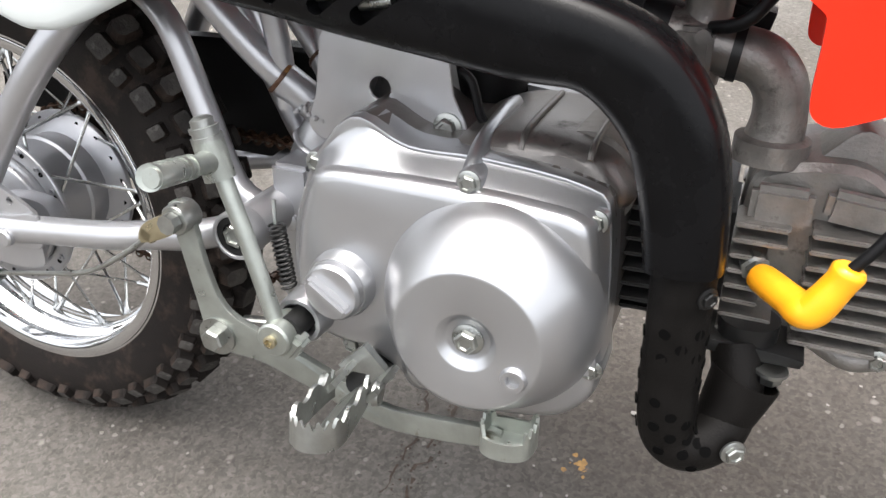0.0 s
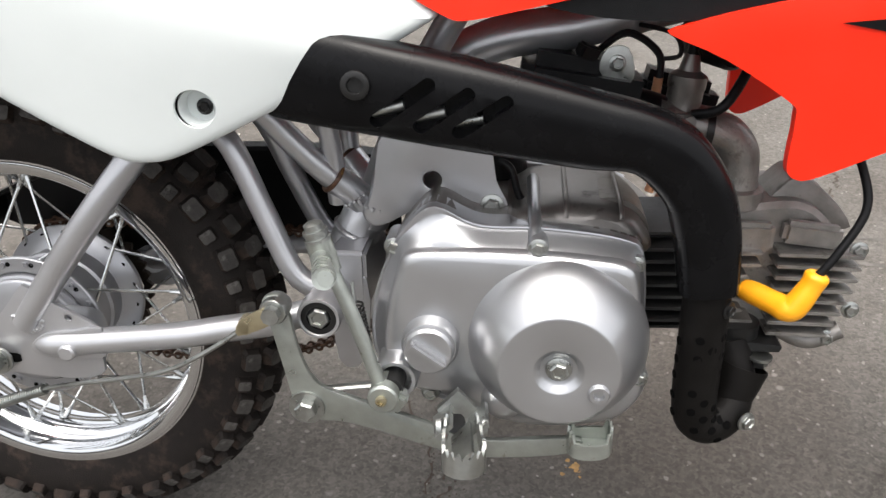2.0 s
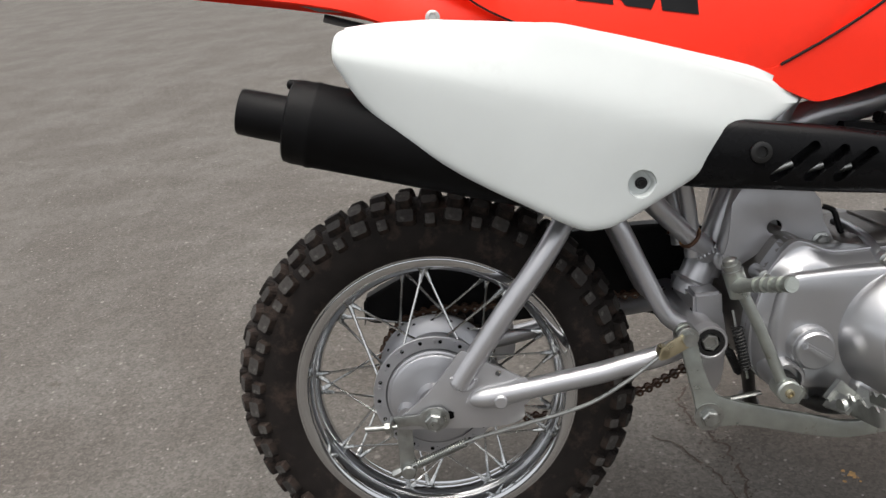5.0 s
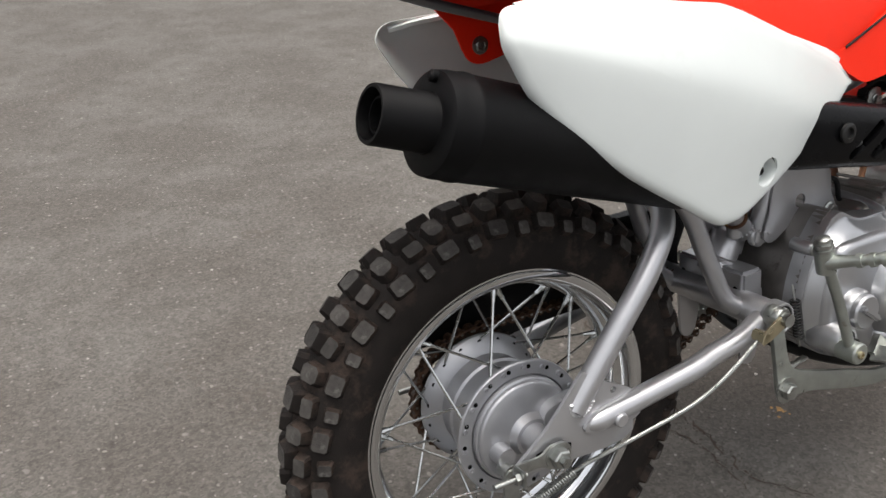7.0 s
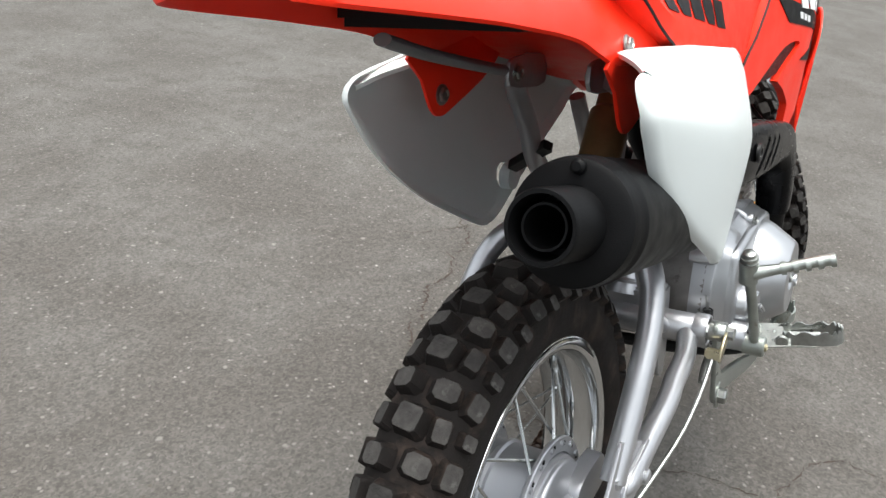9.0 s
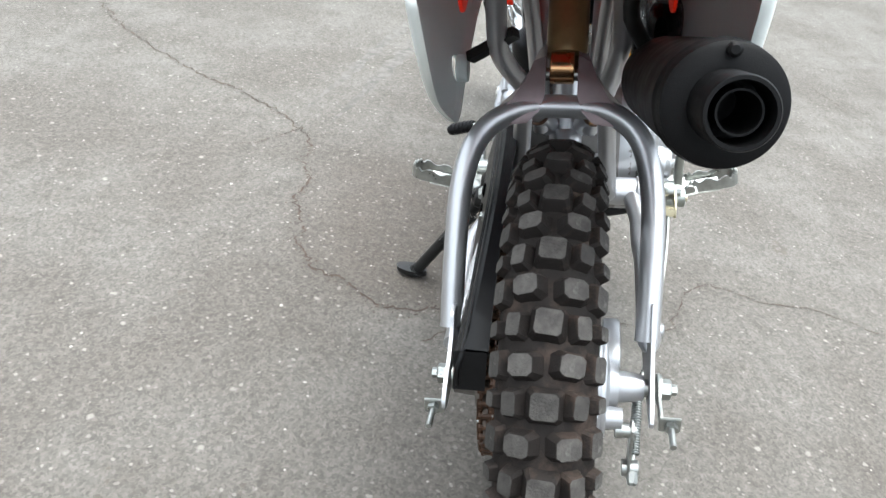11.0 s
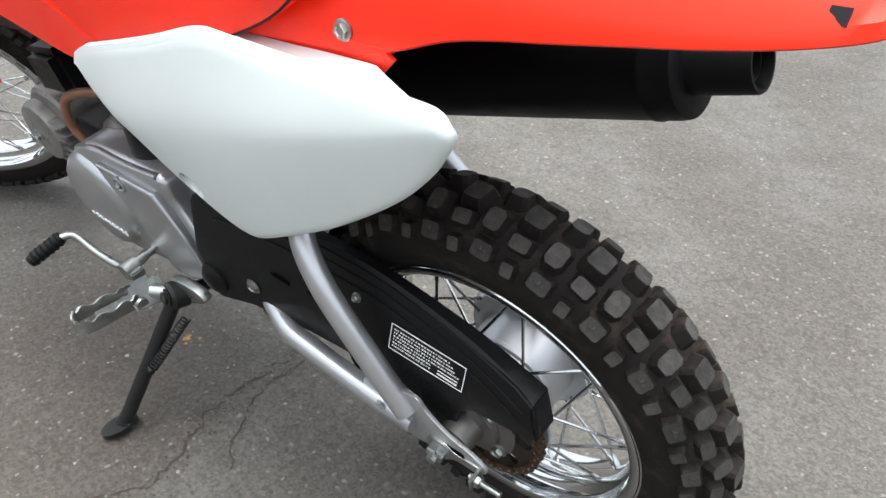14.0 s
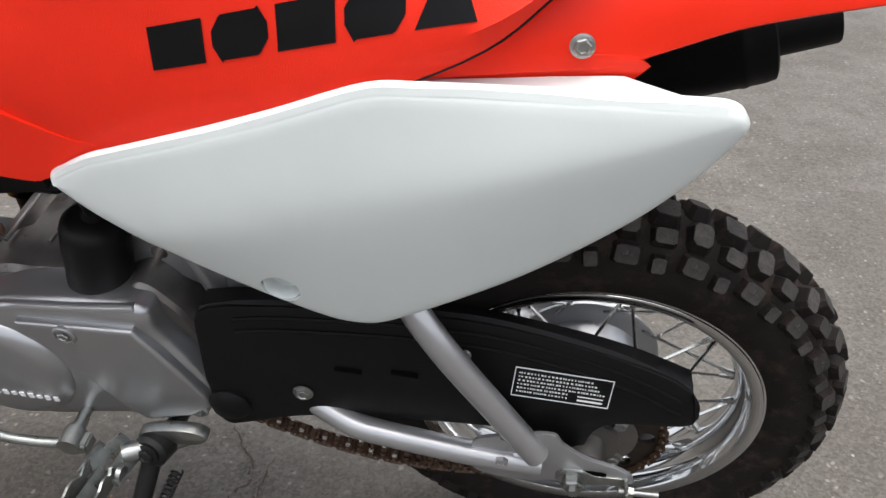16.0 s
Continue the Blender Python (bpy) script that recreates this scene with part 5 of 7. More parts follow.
bm = tube([(0.252, -0.127, 0.291), (0.21, -0.1245, 0.260), (0.164, -0.118, 0.2335), (0.09, -0.104, 0.2095), (0.031, -0.090, 0.189), (-0.052, -0.0835, 0.1545)], 0.0022, 6, 8)
part("brake_rod", bm, ZINC, bike, "thin brake rod")
# tread at the tip: a folded strip with teeth, and a loop below it
bm = bmesh.new()
TR = [(0.512, -0.146), (0.512, -0.160), (0.516, -0.170), (0.526, -0.175), (0.540, -0.175), (0.550, -0.170), (0.554, -0.160), (0.554, -0.146), (0.548, -0.140), (0.518, -0.140)]
loop = spline(TR, 6, True)
outer, inner = [], []
for i, (x, y) in enumerate([(0.533 + (q[0] - 0.533) * 0.82, -0.1575 + (q[1] + 0.1575) * 0.78) for q in loop]):
    end = abs(x - 0.533) > 0.0135
    z1 = 0.222 + 0.08 * (x - 0.533) + (0.0045 if end and (i // 2) % 2 else 0.0) + (0.003 if end else 0.0)
    z0 = 0.209 + 0.08 * (x - 0.533)
    outer.append(((x, y, z0), (x, y, z1)))
    xi, yi = 0.533 + (x - 0.533) * 0.88, -0.1575 + (y + 0.1575) * 0.84
    inner.append(((xi, yi, z1), (xi, yi, z0)))
sec = [[o[0] for o in outer], [o[1] for o in outer], [q[0] for q in inner], [q[1] for q in inner]]
sec.append(sec[0])
loft(sec, cap=False, bm=bm)
bmesh.ops.remove_doubles(bm, verts=bm.verts, dist=0.00005)
box(bm, (0.533, -0.1545, 0.2105), (0.030, 0.022, 0.002), (0, -4, 0))
part("tread", bm, STEEL, pedal)
bm = tube([(0.304, -0.105, 0.217), (0.335, -0.100, 0.219), (0.360, -0.098, 0.221)], 0.0045, 4, 10, flat=0.5)
part("spring_anchor", bm, ZINC, bike)


def coil(bm, a, b, r, wire, turns):
    a, b = Vector(a), Vector(b)
    m = frame_of(b - a)
    ln = (b - a).length
    n = int(turns * 10)
    sweep(bm, [a + m @ Vector((r * math.cos(2 * math.pi * i / 10), r * math.sin(2 * math.pi * i / 10), ln * i / n)) for i in range(n + 1)], wire, 6)
    return bm


part("brake_spring", coil(bmesh.new(), (0.336, -0.098, 0.300), (0.344, -0.10, 0.252), 0.0055, 0.0011, 13), BLACKSTEEL, bike, "small coiled return spring")
for pa, pb in (((0.335, -0.098, 0.300), (0.333, -0.095, 0.318)), ((0.344, -0.10, 0.252), (0.346, -0.10, 0.240))):
    bm = bmesh.new()
    sweep(bm, [pa, pb], 0.0014, 6)
    part("spring_hook", bm, ZINC, bike)
# rear brake arm, rod end and spring at the drum
bm = slab(band([(-0.046, 0.212), (-0.030, 0.213), (-0.030, 0.176), (-0.0285, 0.158), (-0.033, 0.146), (-0.044, 0.145), (-0.048, 0.157), (-0.047, 0.178)], 3), -0.0815, -0.0785, 0.0008)
lathe([(0, -0.007), (0.0085, -0.007), (0.0085, 0.008), (0.007, 0.0095), (0, 0.0095)], (-0.0385, -0.081, 0.156), (0, -1, 0), 18, bm)
lathe([(0, 0), (0.0075, 0), (0.0075, 0.020), (0, 0.020)], (-0.038, -0.064, 0.206), (0, -1, 0), 16, bm)
part("brake_arm", bm, ZINC, bike, "zinc brake arm with an adjuster")
bm = bmesh.new()
coil(bm, (-0.028, -0.086, 0.1645), (0.031, -0.090, 0.189), 0.0046, 0.0011, 22)
part("brake_rod_spring", bm, ZINC, bike)
part("adjuster_nut", hexbolt((-0.046, -0.084, 0.157), (-0.9, 0, -0.38), 0.0052, 0.012, False), ZINC, bike)


# ---- foot pegs: serrated loops on a clevis ----
def foot_peg(sd, base, tip, label):
    base, tip = Vector(base), Vector(tip)
    ax = (tip - base).normalized()
    fwd = Vector((0, 0, 1)).cross(ax).normalized() * -1
    up = ax.cross(fwd).normalized()
    if up.z < 0:
        up = -up
    fwd = up.cross(ax).normalized()
    ln = (tip - base).length
    loop = [(0.0, -0.012), (0.012, -0.014), (ln - 0.016, -0.016), (ln - 0.004, -0.010), (ln, 0.0), (ln - 0.004, 0.010), (ln - 0.016, 0.016), (0.012, 0.014), (0.0, 0.012)]
    bm = bmesh.new()
    rows = [[], [], [], []]
    for i, (u, v) in enumerate(spline(loop, 11)):
        p = base + ax * u + fwd * v
        inn = base + ax * (ln / 2 + (u - ln / 2) * 0.95) + fwd * (v * 0.84)
        z1 = 0.0075 + (0.0, 0.0012, 0.0042, 0.0050, 0.0042, 0.0012)[i % 6]
        for row, q in zip(rows, (p - up * 0.0065, p + up * z1, inn + up * z1, inn - up * 0.0065)):
            row.append(bm.verts.new(q))
    for i in range(4):
        bridge(bm, rows[i], rows[(i + 1) % 4], False)
    prism(bm, base - ax * 0.004 - up * 0.005, base + ax * ln * 0.62 - up * 0.006, (0.020, 0.003))
    peg = part("foot_peg", bm, ZINC, bike, label)
    bm = bmesh.new()
    for s in (-1, 1):
        prism(bm, base - ax * 0.030 + fwd * (s * 0.014), base + ax * 0.010 + fwd * (s * 0.014), (0.020, 0.004), (0.016, 0.004), 0)
    prism(bm, base - ax * 0.034, base - ax * 0.026, (0.024, 0.03))
    for s in (-1, 1):
        lathe([(0, 0), (0.0085, 0), (0.0075, 0.004), (0, 0.0045)], base + fwd * (s * 0.016), fwd * s, 18, bm)
    part("clevis", bm, ZINC, peg)
    return peg


foot_peg(-1, (0.432, -0.172, 0.234), (0.440, -0.240, 0.246), "zinc plated serrated foot peg")
foot_peg(1, (0.449, 0.152, 0.219), (0.452, 0.228, 0.236), "zinc plated serrated foot peg")
bm = tube([(0.425, -0.150, 0.222), (0.420, -0.11, 0.206), (0.416, -0.06, 0.196), (0.414, 0.0, 0.192), (0.410, 0.06, 0.194), (0.420, 0.11, 0.206), (0.440, 0.132, 0.216)], 0.0085, 6, 16)
part("peg_bar", bm, BLACKSTEEL, bike, "dark steel foot peg bar under the engine")
bm = tube([(0.395, 0.095, 0.200), (0.410, 0.112, 0.212), (0.440, 0.132, 0.218)], 0.010, 5, 16)
slab(band([(0.360, 0.226), (0.372, 0.236), (0.405, 0.234), (0.430, 0.224), (0.428, 0.214), (0.40, 0.212), (0.372, 0.214)], 3), 0.098, 0.112, 0.004, bm)
part("stand_bracket", bm, ZINC, bike, "silver foot peg and stand bracket")

# ---- side stand ----
SP = Vector((0.414, 0.116, 0.212))
SF = Vector((0.462, 0.236, 0.045))
bm = tube([SP, SP.lerp(SF, 0.5), SF], 0.0095, 2, 16)
lathe([(0, -0.010), (0.018, -0.010), (0.018, 0.008), (0.014, 0.012), (0, 0.012)], SP, (0.2, 1, 0.3), 24, bm)
tube([SF - Vector((0.004, 0.004, -0.004)), SF + Vector((0.004, 0.006, -0.006))], 0.012, 1, 14, bm=bm)
stand = part("side_stand", bm, BLACKSTEEL, bike, "black steel side stand on the asphalt")
bm = loft([[SF + Vector((x, y, z0 + 0.1976 * y)) for x, y in [(0.014 * math.cos(a), 0.025 * math.sin(a) + 0.008) for a in pebble_ring(20)]] for z0 in (-0.0045, 0.0035)])
part("stand_foot", bm, BLACKSTEEL, stand, "flat oval foot plate")
part("stand_bolt", hexbolt(SP + Vector((0.002, 0.012, 0.004)), (0.2, 1, 0.3), 0.0085, 0.006), BLACKSTEEL, stand)
part("stand_spring", coil(bmesh.new(), SP + Vector((-0.022, 0.012, -0.02)), SP.lerp(SF, 0.52) + Vector((-0.012, 0.004, 0)), 0.0055, 0.0013, 18), BLACKSTEEL, stand, "coiled stand spring")
bm = tube([SP.lerp(SF, 0.52) + Vector((-0.016, 0.008, 0)), SP.lerp(SF, 0.52) + Vector((0.012, -0.004, 0))], 0.004, 1, 10)
part("spring_pin", bm, BLACKSTEEL, stand)

# ---- left side of the engine ----
left_line = band([(0.341, 0.272), (0.356, 0.300), (0.384, 0.345), (0.393, 0.380), (0.44, 0.384), (0.50, 0.380), (0.555, 0.368), (0.600, 0.335), (0.622, 0.290), (0.618, 0.245), (0.59, 0.214), (0.54, 0.204), (0.47, 0.214), (0.40, 0.226), (0.362, 0.240), (0.344, 0.258)], 5)
bm = rounded_case(left_line, [(0.045, 0), (0.078, 0), (0.084, 0.002), (0.088, 0.008), (0.090, 0.02), (0.092, 0.05)])
lathe([(0.070, 0), (0.068, 0.012), (0.060, 0.021), (0.050, 0.024), (0, 0.025)], (0.553, 0.078, 0.284), (0, 1, 0), 48, bm)
# raised rear facet with a slanting front edge, and a step along the top
facet = [(0.512, 0.3625), (0.402, 0.3640), (0.378, 0.322), (0.353, 0.278), (0.352, 0.262), (0.374, 0.244), (0.424, 0.230), (0.440, 0.246)]
slab(facet, 0.080, 0.0985, 0.0045, bm, (), 3)
tube([(0.400, 0.083, 0.381), (0.45, 0.086, 0.379), (0.52, 0.086, 0.374), (0.57, 0.084, 0.357)], 0.0055, 5, 10, flat=0.6, bm=bm)
left_cov = part("generator_cover", bm, ENGINE, bike, "silver left engine cover with raised ribs")
bm = bmesh.new()
for k in range(9):
    box(bm, (0.575 - k * 0.0085, 0.1032, 0.262 - k * 0.0006), (0.0055, 0.0016, 0.007 if k % 3 else 0.005), (0, 4, 0), 0.0005)
part("raised_mark", bm, PRINTWHITE, left_cov, "raised unreadable maker's mark")
for x, z in ((0.467, 0.352), (0.372, 0.245)):
    up = 0.0985 if x > 0.4 else 0.090
    bm = ring_lathe([(0.0075, up - 0.006), (0.0110, up - 0.006), (0.0110, up + 0.0012), (0.0098, up + 0.0022), (0.0080, up + 0.0022), (0.0075, up + 0.0012)], (x, 0, z), (0, 1, 0), 24)
    part("bolt_boss", bm, ENGINE, left_cov)
    part("bolt", hexbolt((x, up - 0.001, z), (0, 1, 0), 0.0056, 0.005), ZINC, left_cov)
bm = lathe([(0, 0), (0.024, 0), (0.027, 0.003), (0.029, 0.010), (0.029, 0.088), (0.027, 0.096), (0.021, 0.101), (0.010, 0.103), (0.008, 0.112), (0, 0.112)], (0.452, 0.048, 0.352), (-0.22, 0.0, 1), 32)
tube([(0.430, 0.05, 0.455), (0.425, 0.058, 0.475), (0.44, 0.055, 0.50)], 0.0045, 4, 8, bm=bm)
part("ignition_coil", bm, PLASTIC, bike, "black plastic ignition coil")
bm = tube([(0.600, 0.06, 0.335), (0.608, 0.065, 0.365), (0.590, 0.065, 0.405), (0.555, 0.060, 0.425), (0.52, 0.05, 0.43)], 0.0055, 6, 10)
part("vent_hose", bm, HOSE, bike, "brown rubber hose")
# gear lever
bm = tube([(0.492, 0.10, 0.222), (0.494, 0.124, 0.222), (0.515, 0.130, 0.222), (0.550, 0.134, 0.230), (0.578, 0.138, 0.247), (0.587, 0.152, 0.250)], 0.0052, 6, 12)
lathe([(0, -0.010), (0.0115, -0.010), (0.0115, 0.010), (0, 0.010)], (0.493, 0.124, 0.222), (0, 1, 0), 20, bm)
box(bm, (0.482, 0.124, 0.218), (0.014, 0.018, 0.014), None, 0.002)
lever = part("gear_lever", bm, ZINC, bike, "zinc plated gear shift lever")
g0, g1 = Vector((0.587, 0.150, 0.250)), Vector((0.603, 0.195, 0.234))
gl = (g1 - g0).length
prof = [(0, 0), (0.0075, 0), (0.0084, 0.001)]
for k in range(6):
    h0 = gl * (0.08 + k * 0.145)
    prof += [(0.0084, h0), (0.0099, h0 + 0.0008), (0.0099, h0 + 0.0034), (0.0084, h0 + 0.0042)]
prof += [(0.0084, gl - 0.002), (0.0070, gl), (0, gl)]
bm = lathe(prof, g0, g1 - g0, 18)
part("rubber", bm, PLASTIC, lever, "black ribbed rubber")
part("shift_shaft", lathe([(0, 0), (0.006, 0), (0.006, 0.05), (0, 0.05)], (0.493, 0.075, 0.224), (0, 1, 0), 12), ZINC, lever)

# ---- chain guard ----
guard_line = band([(0.345, 0.378), (0.30, 0.386), (0.22, 0.388), (0.14, 0.386), (0.075, 0.379), (-0.016, 0.356), (-0.082, 0.327), (-0.088, 0.289), (-0.05, 0.284), (-0.02, 0.282), (-0.004, 0.268), (0.004, 0.238), (0.016, 0.222), (0.032, 0.238), (0.060, 0.262), (0.12, 0.268), (0.204, 0.268), (0.264, 0.263), (0.318, 0.246), (0.338, 0.243), (0.346, 0.262), (0.345, 0.30), (0.348, 0.345)], 3)


def guard_y(x, z):
    """How far out the guard's face stands; it leans in towards its top."""
    return 0.0895 - 0.30 * max(0.0, z - 0.31) + 0.04 * (x - 0.07)


bm = slab(guard_line, 0.0, 0.0045, 0.0016)
for axis, lo, hi in ((0, -0.08, 0.36), (2, 0.25, 0.39)):
    v = lo
    while v < hi:
        no = (1, 0, 0) if axis == 0 else (0, 0, 1)
        bmesh.ops.bisect_plane(bm, geom=list(bm.verts) + list(bm.edges) + list(bm.faces), plane_co=tuple(v * q for q in no), plane_no=no)
        v += 0.03
for v in bm.verts:
    v.co.y += guard_y(v.co.x, v.co.z) - 0.0045
# top flange that turns in over the chain, with moulded ribs
top = [(0.345, 0.378), (0.30, 0.386), (0.22, 0.388), (0.14, 0.386), (0.075, 0.379), (-0.016, 0.356), (-0.082, 0.327)]
s = spline(top, 6)
loft([[(p[0], guard_y(p[0], p[1]) - 0.001, p[1] - 0.001) for p in s], [(p[0], guard_y(p[0], p[1]) - 0.006, p[1] + 0.0025) for p in s], [(p[0], 0.053, p[1] + 0.001) for p in s], [(p[0], 0.053, p[1] - 0.003) for p in s], [(p[0], guard_y(p[0], p[1]) - 0.004, p[1] - 0.006) for p in s]], closed=False, bm=bm)
loft([[(-0.0825, y, 0.327) for y in (0.083, 0.070, 0.054)], [(-0.0895, y, 0.289) for y in (0.085, 0.071, 0.056)]], closed=False, bm=bm)
for off in (0.010, 0.022):
    sweep(bm, [(p[0] * 0.97 + 0.004, guard_y(p[0], p[1] - off), p[1] - off) for p in s[4:]], 0.0016, 6)
guard = part("chain_guard", bm, PLASTIC, bike, "black plastic chain guard with moulded ribs")
part("guard_bolt", hexbolt((0.257, guard_y(0.257, 0.302) + 0.001, 0.302), (0, 1, 0), 0.007, 0.005), ZINC, guard)
part("guard_screw", hexbolt((0.113, guard_y(0.113, 0.352), 0.352), (0, 1, 0.3), 0.004, 0.005), ZINC, guard)
for sx in (0.215, 0.165):
    bm = bmesh.new()
    box(bm, (sx, guard_y(sx, 0.328) + 0.0002, 0.328), (0.024, 0.0014, 0.008), (-15, -4, 0))
    part("guard_slot", bm, HOLE_SHADE, guard, "dark bar standing for the shade in a guard slot")
# warning label: frame lines and bars for its small writing
LC, lt = Vector((0.0285, 0, 0.3262)), radians(6.0)
e1, e2 = Vector((-math.cos(lt), 0, -math.sin(lt))), Vector((-math.sin(lt), 0, math.cos(lt)))


def label_bar(u0, u1, v0, v1, bm, lift=0.0):
    q = []
    for u, v in ((u0, v0), (u1, v0), (u1, v1), (u0, v1)):
        p = LC + e1 * u + e2 * v
        p.y = guard_y(p.x, max(p.z, 0.31)) + 0.0012 + lift
        q.append(p)
    lo = [bm.verts.new(p) for p in q]
    hi = [bm.verts.new(p + Vector((0, 0.0004, 0))) for p in q]
    bridge(bm, lo, hi)
    bm.faces.new(lo)
    bm.faces.new(hi)


W, H = 0.0425, 0.0145
bm = bmesh.new()
label_bar(-W, W, -H, H, bm, -0.0006)
lab = part("warning_label", bm, INK, guard, "black warning label with white bars and frame", False)
bm = bmesh.new()
label_bar(-W, W, H - 0.0008, H, bm)
label_bar(-W, W, -H, -H + 0.0008, bm)
label_bar(-W, -W + 0.0008, -H, H, bm)
label_bar(W - 0.0008, W, -H, H, bm)
rnd = random.Random(2)
for r in range(6):
    v = H - 0.0052 - r * 0.0037
    u = -W + 0.004
    end = W - 0.004 - rnd.uniform(0, 0.012) if r < 4 else W - 0.036
    while u < end - 0.001:
        w = rnd.choice((0.0010, 0.0014, 0.0020))
        label_bar(u, min(u + w, end), v - 0.00065, v + 0.00065, bm)
        u += w + rnd.choice((0.0008, 0.0012, 0.0018))
label_bar(W - 0.028, W - 0.006, -H + 0.004, -H + 0.0055, bm)
label_bar(W - 0.028, W - 0.006, -H + 0.008, -H + 0.0088, bm)
part("label_print", bm, PRINTWHITE, lab, "", False)

# ---- exhaust ----
bm = tube([(0.655, -0.062, 0.262, 0.0165), (0.660, -0.075, 0.236, 0.0168), (0.654, -0.092, 0.212, 0.0172), (0.638, -0.100, 0.202, 0.0178), (0.624, -0.104, 0.212, 0.0182), (0.620, -0.108, 0.250, 0.0185), (0.619, -0.112, 0.300, 0.0185), (0.617, -0.113, 0.35, 0.0185), (0.610, -0.113, 0.40, 0.0185)], 0.018, 7, 24)
header = part("header_pipe", bm, HEADER, bike, "matt black exhaust header with spots of rust")
pts = spline([(0.650, -0.095, 0.208), (0.638, -0.100, 0.202), (0.624, -0.104, 0.212), (0.620, -0.1065, 0.235), (0.6195, -0.108, 0.262), (0.619, -0.1105, 0.285), (0.6185, -0.1122, 0.308)], 12)
walked = [0.0]
for p, q in zip(pts, pts[1:]):
    walked.append(walked[-1] + float(np.linalg.norm(q - p)))
hole_ob = None
for k, ang in enumerate((-84, -22, 10, 42, 74, 106)):
    at = 0.006 + (0.0088 if k % 2 else 0.0)
    while at < walked[-1] - 0.004:
        i = min(range(1, len(pts) - 1), key=lambda j: abs(walked[j] - at))
        d = (Vector(pts[i + 1]) - Vector(pts[i - 1])).normalized()
        out = Vector((0.12, -1, 0.0))
        out = (out - d * out.dot(d)).normalized()
        aim = out * math.cos(radians(ang)) + d.cross(out) * math.sin(radians(ang))
        if hole_ob is None:
            hole_ob = part("shield_hole", lathe([(0, 0), (0.0038, 0), (0.0036, 0.0010), (0, 0.0010)], (0, 0, 0), (0, 0, 1), 14), HOLE_SHADE, header)
            o = hole_ob
        else:
            o = new("shield_hole", hole_ob.data)
            o.parent = header
        o.matrix_local = Matrix.Translation(Vector(pts[i]) + aim * (0.0167 + 0.0012 * min(1.0, walked[i] / 0.05))) @ aim.to_track_quat("Z", "Y").to_matrix().to_4x4()
        at += 0.0176
# flared guard and flange at the port
bm = lathe([(0.0175, 0), (0.0205, 0.020), (0.0220, 0.034), (0.0207, 0.034), (0.0160, 0)], (0.655, -0.086, 0.216), (0.28, 0.25, 0.95), 28)
part("header_shroud", bm, HEADER, header)
bm = slab(band([(0.632, 0.2625), (0.636, 0.267), (0.690, 0.265), (0.694, 0.260), (0.688, 0.258), (0.638, 0.2585)], 3), -0.074, -0.034, 0.001)
lathe([(0, 0), (0.019, 0), (0.019, 0.02), (0, 0.02)], (0.660, -0.055, 0.258), (0, 0, 1), 24, bm)
part("exhaust_flange", bm, BLACKSTEEL, header)
part("flange_nut", hexbolt((0.678, -0.076, 0.256), (0, 0, -1), 0.0075, 0.010), ZINC, header)
part("shield_bolt", hexbolt((0.664, -0.110, 0.212), (0.5, -0.85, 0), 0.006, 0.006), ZINC, header)
part("shield_bolt", hexbolt((0.633, -0.124, 0.322), (0.7, -0.7, 0), 0.005, 0.004), BLACKSTEEL, header)
# upper pipe inside its heat shield
def shield_section(p, d, w, h, n=24):
    d = Vector(d).normalized()
    side = Vector((0, -1, 0))
    top = d.cross(side).normalized()
    out = []
    for k in range(n):
        a = 2 * math.pi * k / n
        c, s = math.cos(a), math.sin(a)
        e = 0.62
        out.append(Vector(p) + side * (w * math.copysign(abs(c) ** e, c)) + top * (h * math.copysign(abs(s) ** e, s)))
    return out


sh = [(0.262, -0.098, 0.494, 0.007, 0.028), (0.285, -0.103, 0.4955, 0.019, 0.0345), (0.33, -0.108, 0.4905, 0.022, 0.0355), (0.37, -0.110, 0.4845, 0.024, 0.0345), (0.42, -0.112, 0.4765, 0.025, 0.0335), (0.47, -0.113, 0.468, 0.025, 0.031), (0.52, -0.114, 0.459, 0.025, 0.028), (0.555, -0.114, 0.4535, 0.025, 0.0245), (0.580, -0.114, 0.440, 0.025, 0.0255), (0.600, -0.114, 0.415, 0.0245, 0.025), (0.610, -0.114, 0.385, 0.024, 0.0245), (0.615, -0.114, 0.355, 0.0232, 0.0232), (0.617, -0.1135, 0.336, 0.0222, 0.0222)]
s = spline(sh, 5)
sec = []
for i, p in enumerate(s):
    d = s[min(i + 1, len(s) - 1)][:3] - s[max(i - 1, 0)][:3]
    sec.append([tuple(v) for v in shield_section(p[:3], d, p[3], p[4], 28)])
shield = part("heat_shield", loft(sec), BLACK, bike, "satin black exhaust heat shield with slots")
SLOTS = (((0.366, 0.466), (0.404, 0.493)), ((0.398, 0.463), (0.432, 0.487)), ((0.426, 0.460), (0.459, 0.482)))
